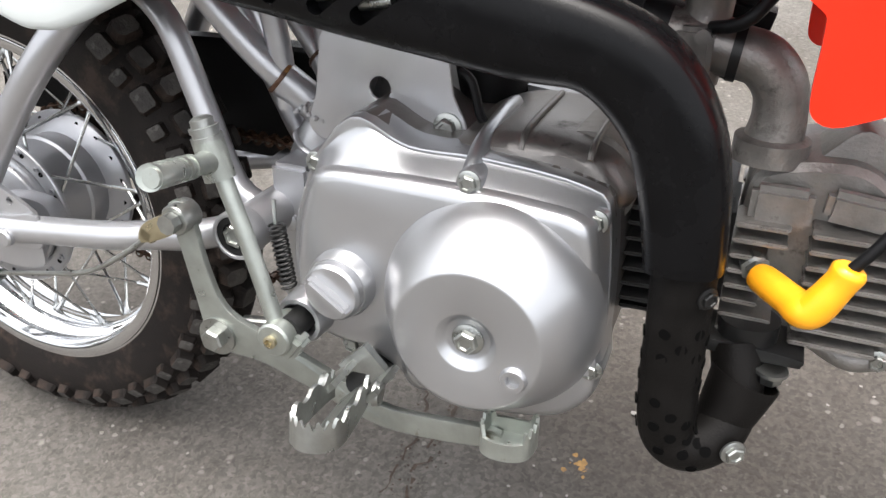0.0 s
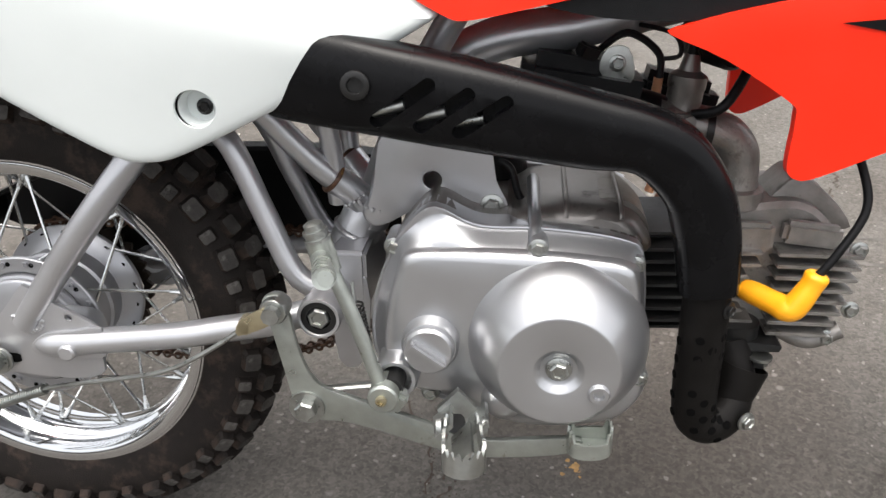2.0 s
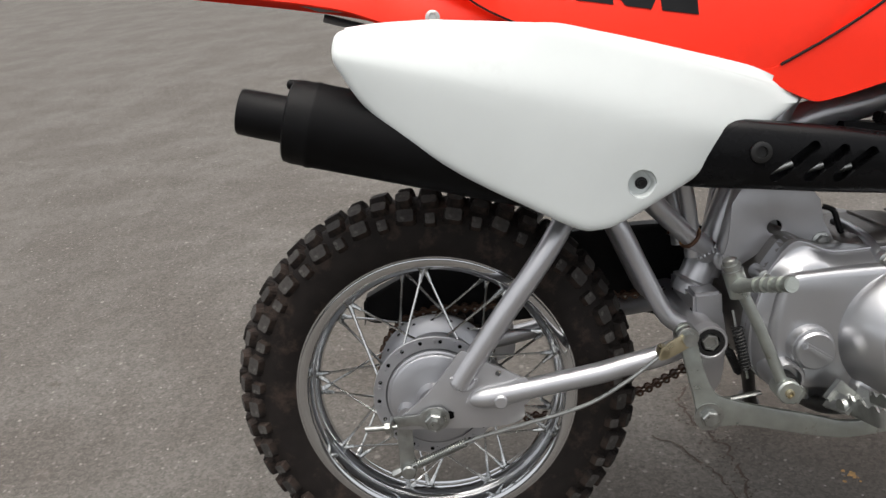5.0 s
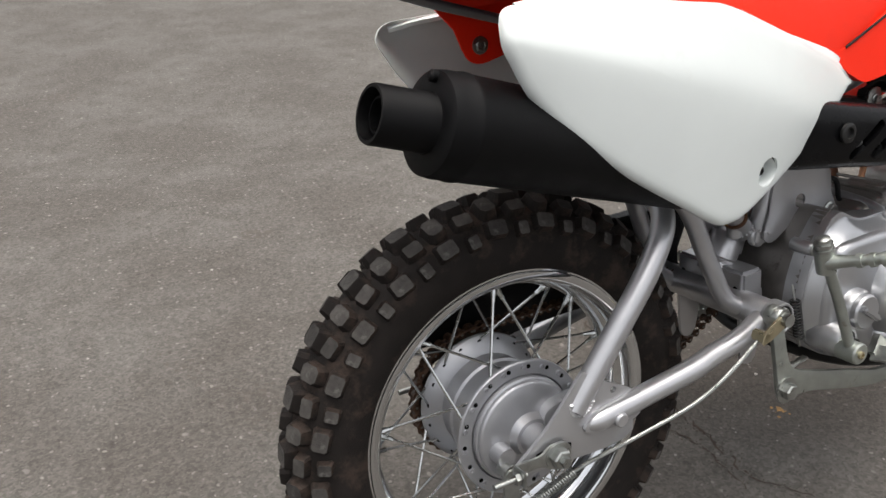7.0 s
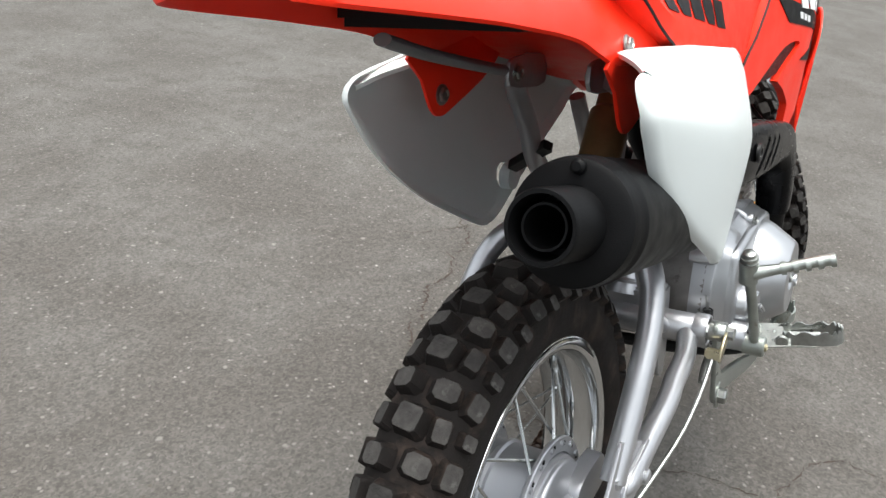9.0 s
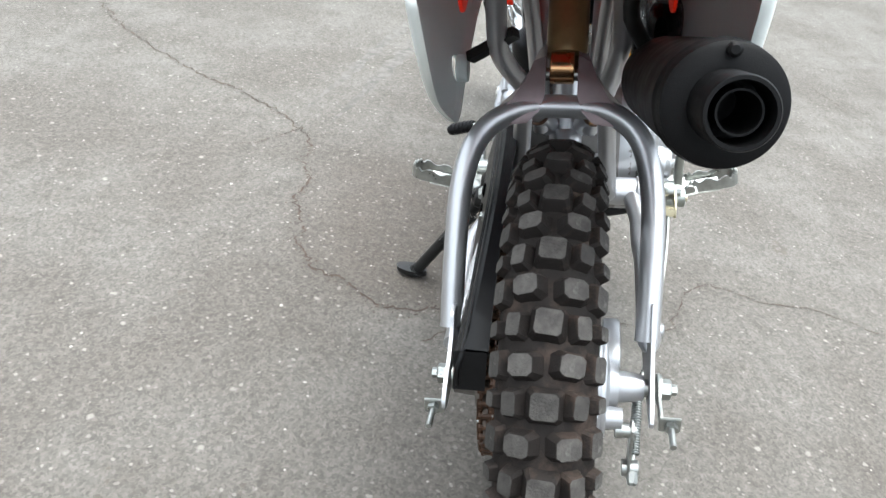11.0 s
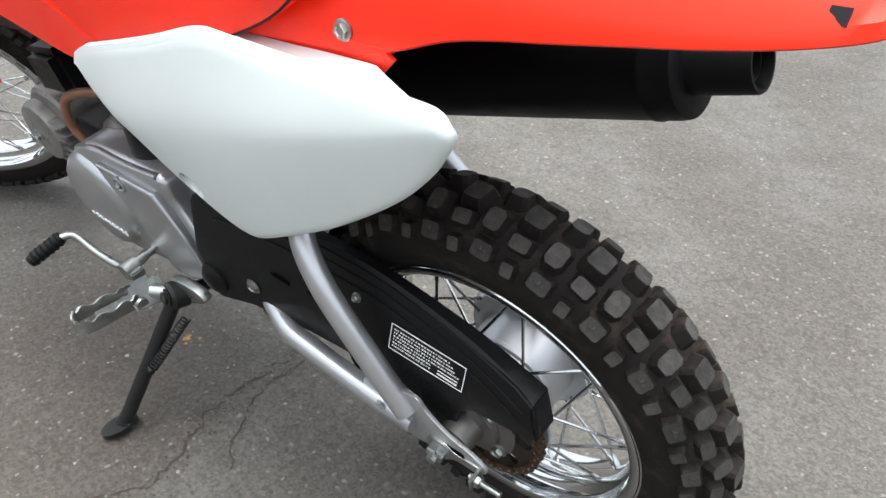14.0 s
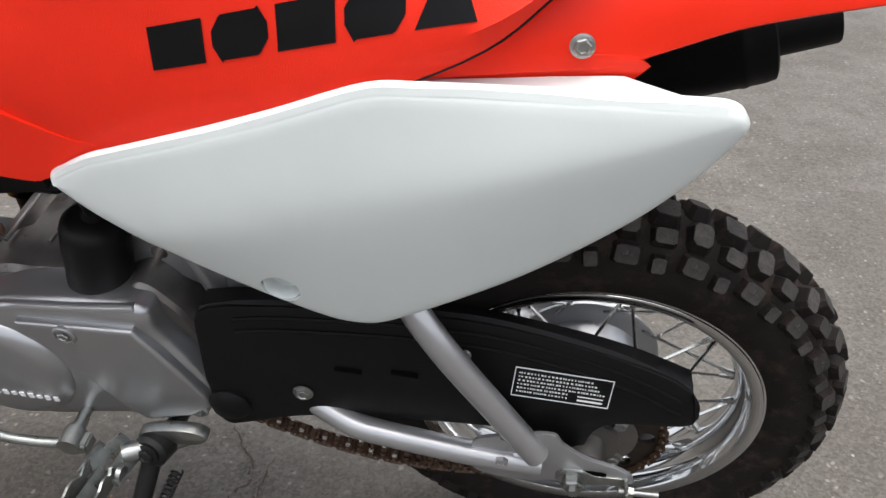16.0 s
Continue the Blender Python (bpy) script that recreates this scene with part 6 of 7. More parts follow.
for (xa, za), (xb, zb) in SLOTS:
    bm = bmesh.new()
    pa, pb = Vector((xa, 0, za)), Vector((xb, 0, zb))
    w = (pb - pa).normalized()
    n = Vector((-w.z, 0, w.x))
    ring = [pa + n * (0.0052 * math.cos(t)) - w * (0.0052 * math.sin(t)) for t in (math.pi * k / 8 for k in range(9))] + [pb - n * (0.0052 * math.cos(t)) + w * (0.0052 * math.sin(t)) for t in (math.pi * k / 8 for k in range(9))]
    loft([[(q.x, -0.15, q.z) for q in ring], [(q.x, -0.122, q.z) for q in ring]], bm=bm)
    cut(shield, bm)
    # added pale bar stands for the bright ground seen through the open slot
    bm = bmesh.new()
    sweep(bm, [(xa - 0.004, -0.1245, za + 0.008 - 0.003), (xa * 0.5 + xb * 0.5, -0.1245, za * 0.5 + zb * 0.5 - 0.003)], 0.0045, 10)
    part("inner_pipe", bm, ZINC, shield, "pale bar added for the brightness seen through the slot")
bm = lathe([(0, 0), (0.0105, 0), (0.0105, 0.003), (0.0085, 0.004), (0.006, 0.004), (0.0055, 0.001), (0, 0.001)], (0.352, -0.1335, 0.492), (0, -1, 0), 22)
part("shield_screw", bm, BLACKSTEEL, shield)
# silencer: can with end cap and tip
ca, cb = Vector((-0.112, -0.108, 0.570)), Vector((0.190, -0.097, 0.478))
axm = (ca - cb)
ln = axm.length
bm = lathe([(0.014, -0.040), (0.018, -0.036), (0.030, -0.020), (0.0375, -0.003), (0.0415, 0.014), (0.0428, 0.030), (0.0430, ln - 0.03), (0.0438, ln - 0.028), (0.0438, ln - 0.024), (0.0428, ln - 0.022), (0.0428, ln - 0.010), (0.0415, ln - 0.002), (0.038, ln), (0.0245, ln), (0.0240, ln + 0.001), (0.0235, ln + 0.047), (0.0225, ln + 0.049), (0.0200, ln + 0.049), (0.0195, ln + 0.010), (0.0145, ln + 0.010), (0.0145, ln + 0.042), (0.0130, ln + 0.042), (0.0128, ln - 0.03), (0, ln - 0.03)], cb, axm, 56)
can = part("silencer", bm, MATT, bike, "matt black exhaust silencer with a round tip")
m3 = frame_of(axm)
TOPS = [max((2 * math.pi * k / 24 for k in range(24)), key=lambda q: (m3 @ Vector((math.cos(q), math.sin(q), 0))).z)]
for a in TOPS:
    p = cb + m3 @ Vector((0.0345 * math.cos(a), 0.0375 * math.sin(a), ln - 0.001))
    part("end_screw", lathe([(0, 0), (0.005, 0), (0.005, 0.005), (0.003, 0.007), (0, 0.007)], p, axm, 12), MATT, can)
bm = tube([(0.17, -0.09, 0.50), (0.16, -0.06, 0.55), (0.14, -0.065, 0.60)], 0.008, 4, 12)
part("silencer_bracket", bm, BLACKSTEEL, bike)


# ---- bodywork ----
TOPZ = [(-0.056, 0.640), (0.0, 0.640), (0.060, 0.638), (0.135, 0.635), (0.172, 0.632), (0.230, 0.6135), (0.300, 0.589), (0.345, 0.572), (0.40, 0.540)]
cover_out = [(-0.053, 0.634), (-0.044, 0.641), (-0.020, 0.641), (0.060, 0.638), (0.135, 0.635), (0.172, 0.632), (0.230, 0.6135), (0.300, 0.589), (0.345, 0.572), (0.372, 0.561), (0.402, 0.543), (0.406, 0.538), (0.401, 0.532), (0.367, 0.511), (0.309, 0.480), (0.250, 0.451), (0.212, 0.434), (0.190, 0.430), (0.168, 0.434), (0.122, 0.461), (0.061, 0.499), (0.003, 0.543), (-0.030, 0.577), (-0.047, 0.606), (-0.055, 0.624)]
EDGE = {-1: np.polyfit([-0.06, 0.03, 0.10, 0.18, 0.30, 0.40], [0.133, 0.143, 0.145, 0.137, 0.117, 0.094], 3), 1: np.polyfit([-0.06, 0.03, 0.10, 0.18, 0.30, 0.40], [0.105, 0.114, 0.119, 0.1195, 0.116, 0.108], 3)}
TOPFIT = np.polyfit([p[0] for p in TOPZ], [p[1] for p in TOPZ], 3)
LOWFIT = np.polyfit([-0.055, 0.003, 0.061, 0.122, 0.19, 0.25, 0.309, 0.367, 0.40], [0.60, 0.538, 0.494, 0.455, 0.430, 0.443, 0.474, 0.507, 0.528], 4)


def cover_y(sd, x, z):
    """How far out the side cover stands: two flat facets with a soft crease between them."""
    top, low = float(np.polyval(TOPFIT, x)), float(np.polyval(LOWFIT, x))
    h = max(top - low, 0.02)
    fold = min(max(0.535 + 0.30 * (0.25 - x), low + 0.22 * h), top - 0.22 * h)
    u = (z - fold) / (top - fold) if z > fold else (fold - z) / (fold - low)
    rise = 0.0150 * min(1.0, h / 0.16)
    return float(np.polyval(EDGE[sd], x)) + 0.003 + rise * (1.0 - (math.sqrt(u * u + 0.0625) - 0.25) / 0.7808)


def extra(sd, x):
    return float(np.interp(x, [0.05, 0.17, 0.25], [0.0095, 0.0010, -0.0020])) if sd < 0 else float(np.interp(x, [-0.05, -0.035, 0.0, 0.02, 0.058, 0.105, 0.16, 0.204, 0.266, 0.40], [-0.008, -0.005, -0.002, -0.001, 0.003, 0.006, 0.006, 0.0035, 0.001, 0.003]))


def side_panel(sd):
    """A bulged plastic panel with a rolled edge."""
    # the exhaust side stands a little higher along its top
    line = band([(x, z + extra(sd, x) * max(0.0, min(1.0, (z - np.polyval(TOPFIT, x) + (0.012 if sd < 0 else 0.06)) / (0.008 if sd < 0 else 0.05)))) for x, z in cover_out], 6)
    n, (cx, cz) = len(line), (0.165, 0.545)
    norm = []
    for i in range(n):
        dx, dz = line[(i + 1) % n][0] - line[i - 1][0], line[(i + 1) % n][1] - line[i - 1][1]
        ln = math.hypot(dx, dz)
        nx, nz = -dz / ln, dx / ln
        if nx * (cx - line[i][0]) + nz * (cz - line[i][1]) < 0:
            nx, nz = -nx, -nz
        norm.append((nx, nz))
    bm = bmesh.new()

    def ring(pts, dy):
        return [bm.verts.new((x, sd * (cover_y(sd, x, z) + dy), z)) for x, z in pts]

    outer = []
    for s, dy in ((0.0016, -0.0085), (0.0, -0.0085), (0.0, -0.0060), (0.0006, -0.0038), (0.0020, -0.0018), (0.0042, -0.0006), (0.0070, 0.0)):
        pts = [(x + nx * s, z + nz * s) for (x, z), (nx, nz) in zip(line, norm)]
        outer.append(ring(pts, dy))
    rim = pts
    faces = [ring([(cx + (x - cx) * k, cz + (z - cz) * k) for x, z in rim], 0.0) for k in (0.93, 0.85, 0.76, 0.66, 0.55, 0.44, 0.33, 0.22, 0.11)]
    inner = [ring([(cx + (x - cx) * k, cz + (z - cz) * k) for x, z in rim], -0.003) for k in (0.995, 0.93, 0.85, 0.76, 0.66, 0.55, 0.44, 0.33, 0.22, 0.11)]
    for a, b in zip(outer + faces, (outer + faces)[1:]):
        bridge(bm, a, b)
    bridge(bm, outer[0], inner[0])
    for a, b in zip(inner, inner[1:]):
        bridge(bm, a, b)
    for last in (faces[-1], inner[-1]):
        mid = bm.verts.new((cx, sd * (cover_y(sd, cx, cz) - (0.003 if last is inner[-1] else 0)), cz))
        for i in range(n):
            bm.faces.new((last[i], last[(i + 1) % n], mid))
    return bm


for sd in (-1, 1):
    cov = part("side_cover", side_panel(sd), WHITE, bike, "smooth white plastic side cover")
    wx, wz = (0.234, 0.473) if sd < 0 else (0.243, 0.468)
    wy = cover_y(sd, wx, wz)
    cut(cov, rod((wx, sd * (wy + 0.03), wz), (wx, sd * (wy - 0.03), wz), 0.0150, 28))
    bm = ring_lathe([(0.0153, sd * (wy - 0.0050)), (0.0142, sd * (wy - 0.0042)), (0.0128, sd * (wy - 0.0060)), (0.0118, sd * (wy - 0.015)), (0.0152, sd * (wy - 0.015))], (wx, 0, wz), (0, 1, 0), 32)
    lathe([(0, 0), (0.0150, 0), (0.0150, 0.002), (0, 0.002)], (wx, sd * (wy - 0.017), wz), (0, sd, 0), 28, bm)
    part("screw_well", bm, WHITE, cov, "recessed screw well")
    if sd < 0:
        part("screw", hexbolt((wx + 0.002, sd * (wy - 0.015), wz - 0.001), (0, sd, 0), 0.0046, 0.005), BLACKSTEEL, cov)
    # sloping strip that rises inward to the seat and the fender
    rows_ = []
    for p in spline([(-0.040, 0.641, 0.6425), (-0.010, 0.6405, 0.6440), (0.025, 0.639, 0.6435), (0.060, 0.638, 0.6410), (0.135, 0.635, 0.6360), (0.172, 0.632, 0.6325), (0.230, 0.6135, 0.6165), (0.300, 0.589, 0.5935), (0.345, 0.572, 0.5780), (0.372, 0.561, 0.5650), (0.398, 0.546, 0.5480)], 5):
        x, z0, z1 = float(p[0]), float(p[1]) + extra(sd, float(p[0])), float(p[2]) + max(0.0, extra(sd, float(p[0]))) + 0.001
        if sd > 0:
            z1 = float(np.interp(x, [-0.04, -0.015, 0.02, 0.06, 0.10, 0.165, 0.277, 0.345, 0.40], [0.630, 0.635, 0.639, 0.636, 0.632, 0.6275, 0.590, 0.570, 0.547]))
        y0 = cover_y(sd, x, z0)
        k = max(0.0, min(1.0, (x + 0.046) / 0.064)) * max(0.0, min(1.0, (0.398 - x) / 0.03))
        y1 = y0 - 0.004 + (0.101 - (y0 - 0.004)) * k
        rows_.append([(x, sd * (cover_y(sd, x, z0 - 0.0045) - 0.0004), z0 - 0.0045), (x, sd * (y0 - 0.0010), z0 - 0.0008 + 0.0008 * k), (x, sd * (y0 + (y1 - y0) * 0.12 - 0.002), z0 + (z1 - z0) * 0.22), (x, sd * y1, z1), (x, sd * (y1 - 0.012 * k), z1 - 0.001), (x, sd * (y1 - 0.010 * k), z1 - 0.005)])
    part("lip", loft(rows_, closed=False), WHITE, cov)

# seat: red flanks under a black top
xs = [0.012, 0.030, 0.060, 0.100, 0.170, 0.250, 0.330, 0.372, 0.420, 0.480, 0.550, 0.62]
zlow = [0.728, 0.714, 0.690, 0.656, 0.622, 0.596, 0.567, 0.562, 0.585, 0.617, 0.662, 0.70]
zmid = [0.7295, 0.7175, 0.712, 0.706, 0.694, 0.681, 0.672, 0.670, 0.678, 0.700, 0.725, 0.745]
ztop = [0.735, 0.742, 0.745, 0.744, 0.738, 0.730, 0.728, 0.730, 0.737, 0.748, 0.760, 0.765]
ylow = [0.058, 0.074, 0.092, 0.100, 0.102, 0.102, 0.101, 0.099, 0.097, 0.092, 0.088, 0.085]
ymid = [0.045, 0.056, 0.068, 0.078, 0.085, 0.088, 0.088, 0.086, 0.082, 0.076, 0.070, 0.068]
data = spline(list(zip(xs, zlow, zmid, ztop, ylow, ymid)), 5)
red_rows, blk_rows = [], []
for x, zl, zm, zt, yl, ym in data:
    row = []
    for sd in (1, -1):
        half = [(sd * (yl - 0.012), zl - 0.002), (sd * yl, zl), (sd * (yl + 0.002), zl + (zm - zl) * 0.3), (sd * (yl * 0.45 + ym * 0.55), zl + (zm - zl) * 0.72), (sd * ym, zm)]
        row += half if sd > 0 else half[::-1]
    red_rows.append([(x, y, z) for y, z in row])
    blk_rows.append([(x, y, z) for y, z in [(ym + 0.0005, zm - 0.0005), (ym - 0.006, zm + (zt - zm) * 0.55), (ym - 0.02, zt - 0.003), (ym * 0.4, zt), (-ym * 0.4, zt), (-ym + 0.02, zt - 0.003), (-ym + 0.006, zm + (zt - zm) * 0.55), (-ym - 0.0005, zm - 0.0005)]])
seat = part("seat", loft(red_rows), SEATRED, bike, "red vinyl seat flanks")
# shadow gap below the seat flanks, drawn as a thin black line
for sd in (-1, 1):
    bm = bmesh.new()
    sweep(bm, [(q[0], sd * (q[4] - 0.001), q[1] - 0.0006) for q in data[1:20]], 0.0013, 8)
    part("seat_piping", bm, INK, seat, "dark line standing for the shadow gap under the seat edge")
part("seat_top", loft(blk_rows, closed=True), SEAT, seat, "black textured vinyl seat top")

# fender: a tapering tail, flat on top with sloping flanks
fx = [0.172, 0.10, 0.03, -0.005, -0.040, -0.075, -0.11, -0.15, -0.19, -0.230, -0.258, -0.268]
fl = [0.624, 0.632, 0.640, 0.653, 0.668, 0.678, 0.686, 0.695, 0.703, 0.711, 0.717, 0.721]
ft = [0.695, 0.700, 0.708, 0.713, 0.719, 0.724, 0.728, 0.732, 0.736, 0.740, 0.742, 0.740]
fy = [0.092, 0.090, 0.088, 0.087, 0.087, 0.087, 0.087, 0.086, 0.083, 0.076, 0.063, 0.042]
fm = [0.050, 0.055, 0.060, 0.066, 0.066, 0.066, 0.065, 0.064, 0.060, 0.054, 0.042, 0.025]
rows = []
for x, zl, zt, yo, ymid_ in spline(list(zip(fx, fl, ft, fy, fm)), 5):
    ymid_ = min(ymid_, yo - 0.003)
    crease = zl + (zt - zl) * 0.35
    up = [(yo - 0.002, zl), (yo, zl + 0.002), (yo - 0.003, crease), (ymid_ + 0.006, zt - 0.010), (ymid_, zt - 0.003), (ymid_ - 0.012, zt), (0.0, zt + 0.004)]
    dn = [(y * 0.965 - 0.001, z - 0.003) for y, z in up[1:]]
    dn[0] = (yo - 0.004, zl + 0.002)
    full = up + [(-y, z) for y, z in up[-2::-1]] + [(-y, z) for y, z in dn] + [(y, z) for y, z in dn[-2::-1]]
    rows.append([(x, y, z) for y, z in full])
fender = part("rear_fender", loft(rows), RED, bike, "bright red plastic rear fender")
for sd in (-1, 1):
    part("fender_bolt", hexbolt((0.044, sd * 0.0868, 0.655), (0, sd, 0.2), 0.0056, 0.005), ZINC, fender)
    bm = slab(band([(0.012, 0.650), (0.024, 0.622), (0.036, 0.594), (0.050, 0.585), (0.075, 0.589), (0.150, 0.611), (0.165, 0.640)], 3), sd * 0.084, sd * 0.0875, 0.001)
    part("fender_tab", bm, RED, fender)
    part("tab_bolt", hexbolt((0.053, sd * 0.084, 0.604), (0, -sd, 0), 0.007, 0.005), ZINC, fender)
bm = bmesh.new()
box(bm, (0.03, 0, 0.676), (0.26, 0.15, 0.020), (0, 8, 0), 0.006)
part("inner_fender", bm, PLASTIC, bike, "black plastic inner fender under the tail")
for sd in (-1, 1):
    bm = slab(band([(0.094, 0.606), (0.092, 0.622), (0.104, 0.630), (0.165, 0.624), (0.168, 0.596), (0.13, 0.598)], 2), sd * 0.036, sd * 0.040, 0.001)
    part("rear_bracket", bm, SILVER, frame_ob)
    part("bracket_bolt", hexbolt((0.107, sd * 0.036, 0.616), (0, -sd, 0), 0.0066, 0.005), ZINC, frame_ob)
bm = tube([(0.114, 0.044, 0.615), (0.05, 0.044, 0.632), (-0.03, 0.044, 0.655), (-0.085, 0.044, 0.674)], 0.0080, 3, 14, flat=0.62)
part("fender_strut", bm, FORK, fender, "dark grey strut under the fender")


# flat prints that lie on a surface
def decal(name, pts, mat, parent, label="", t=0.0005):
    """A thin print: four or more points in space, in order, and its thickness along the normal."""
    v = [Vector(p) for p in pts]
    nrm = (v[1] - v[0]).cross(v[2] - v[0]).normalized()
    bm = bmesh.new()
    lo, hi = [bm.verts.new(p - nrm * t) for p in v], [bm.verts.new(p + nrm * t) for p in v]
    bridge(bm, lo, hi)
    bm.faces.new(lo)
    bm.faces.new(hi)
    return part(name, bm, mat, parent, label, False)


# two small stickers and a chalk mark on the fender's top
def fender_z(x, y):
    """Height of the fender's skin."""
    q = [float(np.interp(-x, [-v for v in fx], c)) for c in (fl, ft, fy, fm)]
    low, zt, yo, ym = q[0], q[1], q[2], min(q[3], q[2] - 0.003)
    prof = [(0.0, zt + 0.004), (ym - 0.012, zt), (ym, zt - 0.003), (ym + 0.006, zt - 0.010), (yo - 0.003, low + (zt - low) * 0.35), (yo, low)]
    return float(np.interp(abs(y), [p[0] for p in prof], [p[1] for p in prof]))


def on_fender(x, y):
    return (x, y, fender_z(x, y) + 0.0007)


for x0, mat in ((-0.012, ORANGE), (-0.063, INK)):
    st = decal("sticker", [on_fender(x0, 0.056), on_fender(x0 - 0.030, 0.056), on_fender(x0 - 0.030, 0.004), on_fender(x0, 0.004)], PRINTWHITE, fender, "small white sticker with a coloured band")
    decal("sticker_band", [tuple(np.add(on_fender(x0 - 0.001, y), (0, 0, 0.0006))) for y in (0.054, 0.006)] + [tuple(np.add(on_fender(x0 - 0.009, y), (0, 0, 0.0006))) for y in (0.006, 0.054)], mat, st)
    for k in range(7):
        xx = x0 - 0.0115 - k * 0.0026
        decal("sticker_line", [tuple(np.add(on_fender(xx, y), (0, 0, 0.0006))) for y in (0.050, 0.010)] + [tuple(np.add(on_fender(xx - 0.0009, y), (0, 0, 0.0006))) for y in (0.010, 0.050)], PRINTGREY, st)
bm = bmesh.new()
sweep(bm, [on_fender(-0.166 + 0.013 * math.cos(a) * (1 + 0.1 * math.sin(3 * a)), 0.014 + 0.011 * math.sin(a)) for a in (0.25 * k for k in range(-2, 25))] + [on_fender(-0.182, 0.026)], 0.0007, 6)
part("chalk_ring", bm, CHALK, fender, "white chalk ring drawn by hand")
bm = bmesh.new()
for k in range(5):
    xx = -0.196 - 0.005 * 0
    yy = 0.066 - k * 0.0155
    x1 = -0.238
    box(bm, (x1, yy, fender_z(x1, yy) + 0.0004), (0.009, 0.0085, 0.0012), (math.degrees(math.atan2(fender_z(x1, yy + 0.004) - fender_z(x1, yy - 0.004), 0.008)), 4, 0))
part("tail_letters", bm, INK, fender, "row of five small black brand marks")

# chalk handwriting on the seat's top, stroke by stroke
GLYPH = {
    "1": [[(0.5, 0.0), (0.5, 0.5), (0.55, 1.0)]],
    "0": [[(0.5, 1.0), (0.1, 0.75), (0.1, 0.2), (0.5, 0.0), (0.9, 0.3), (0.85, 0.8), (0.5, 1.0)]],
    "/": [[(0.2, 0.0), (0.5, 0.5), (0.9, 1.2)]],
    "P": [[(0.1, 0.0), (0.15, 0.5), (0.2, 1.0)], [(0.1, 0.95), (0.7, 1.0), (0.85, 0.7), (0.2, 0.5)]],
    "N": [[(0.1, 0.0), (0.12, 0.5), (0.15, 1.0)], [(0.15, 1.0), (0.5, 0.5), (0.8, 0.05)], [(0.8, 0.05), (0.85, 0.5), (0.9, 1.05)]],
    "T": [[(0.5, 0.0), (0.5, 0.5), (0.52, 0.95)], [(0.0, 0.9), (0.5, 0.97), (1.05, 1.0)]],
    "S": [[(0.85, 0.95), (0.4, 0.9), (0.3, 0.6), (0.75, 0.4), (0.7, 0.1), (0.1, 0.0)]],
}


def on_seat(x, h):
    """A point on the black vinyl: h runs from its left border inward."""
    zm, zt, ym = (float(np.interp(x, xs, c)) for c in (zmid, ztop, ymid))
    prof = [(ym, zm), (ym - 0.006, zm + (zt - zm) * 0.55), (ym - 0.02, zt - 0.003), (ym * 0.4, zt)]
    want, gone = 0.010 + 0.040 * h, 0.0
    for (ya, za), (yb, zb) in zip(prof, prof[1:]):
        seg = math.hypot(yb - ya, zb - za)
        if gone + seg >= want or (yb, zb) == prof[-1]:
            f = min(1.0, (want - gone) / seg)
            return (x, ya + (yb - ya) * f + 0.0004, za + (zb - za) * f + 0.0006)
        gone += seg


for i, (ch, x0, w) in enumerate((("1", 0.372, 0.012), ("0", 0.356, 0.020), ("/", 0.334, 0.018), ("P", 0.294, 0.026), ("N", 0.256, 0.034), ("T", 0.214, 0.036), ("S", 0.180, 0.028), ("P", 0.148, 0.030), ("T", 0.114, 0.032))):
    for stroke in GLYPH[ch]:
        bm = bmesh.new()
        sweep(bm, [on_seat(x0 - w * float(u) - 0.014 * float(v), float(v)) for u, v in spline(stroke, 5)], 0.0011, 6, flat=0.6)
        part("chalk_stroke", bm, CHALK, seat, "white chalk handwriting")

# brand blocks on the seat's flanks: five black shapes a side
def flank(x, v):
    """A point on the seat's flank: v from 0 at its lower edge to 1 at the black top."""
    i = [float(np.interp(x, xs, c)) for c in (zlow, zmid, ylow, ymid)]
    prof = [(0.0, i[2]), (0.3, i[2] + 0.002), (0.72, i[2] * 0.45 + i[3] * 0.55), (1.0, i[3])]
    y = float(np.interp(v, [p[0] for p in prof], [p[1] for p in prof]))
    return y, i[0] + (i[1] - i[0]) * v


def flank_at(x, z):
    lo, hi = float(np.interp(x, xs, zlow)), float(np.interp(x, xs, zmid))
    return flank(x, (z - lo) / (hi - lo))[0]


def brand_block(sd, x0, x1, z0, z1, shape):
    """One of five heavy black marks: plain bars, boxes and wedges of a letter's size, with no lettering."""
    bm = bmesh.new()
    n = 5
    grid0 = []
    for i in range(n + 1):
        x = x0 + (x1 - x0) * i / n
        colm = []
        for j in range(4):
            z = z0[0] + (z0[1] - z0[0]) * i / n + ((z1[0] + (z1[1] - z1[0]) * i / n) - (z0[0] + (z0[1] - z0[0]) * i / n)) * j / 3
            xx = x
            if shape == "wedge":
                xx = x + (0.5 * (x0 + x1) - x) * 0.65 * j / 3
            if shape == "round" and i in (0, n) and j in (0, 3):
                xx = x + (0.5 * (x0 + x1) - x) * 0.3
            colm.append(bm.verts.new((xx, sd * (flank_at(xx, z) + 0.0010), z)))
        grid0.append(colm)
    for a, b in zip(grid0, grid0[1:]):
        bridge(bm, a, b, False)
    return bm


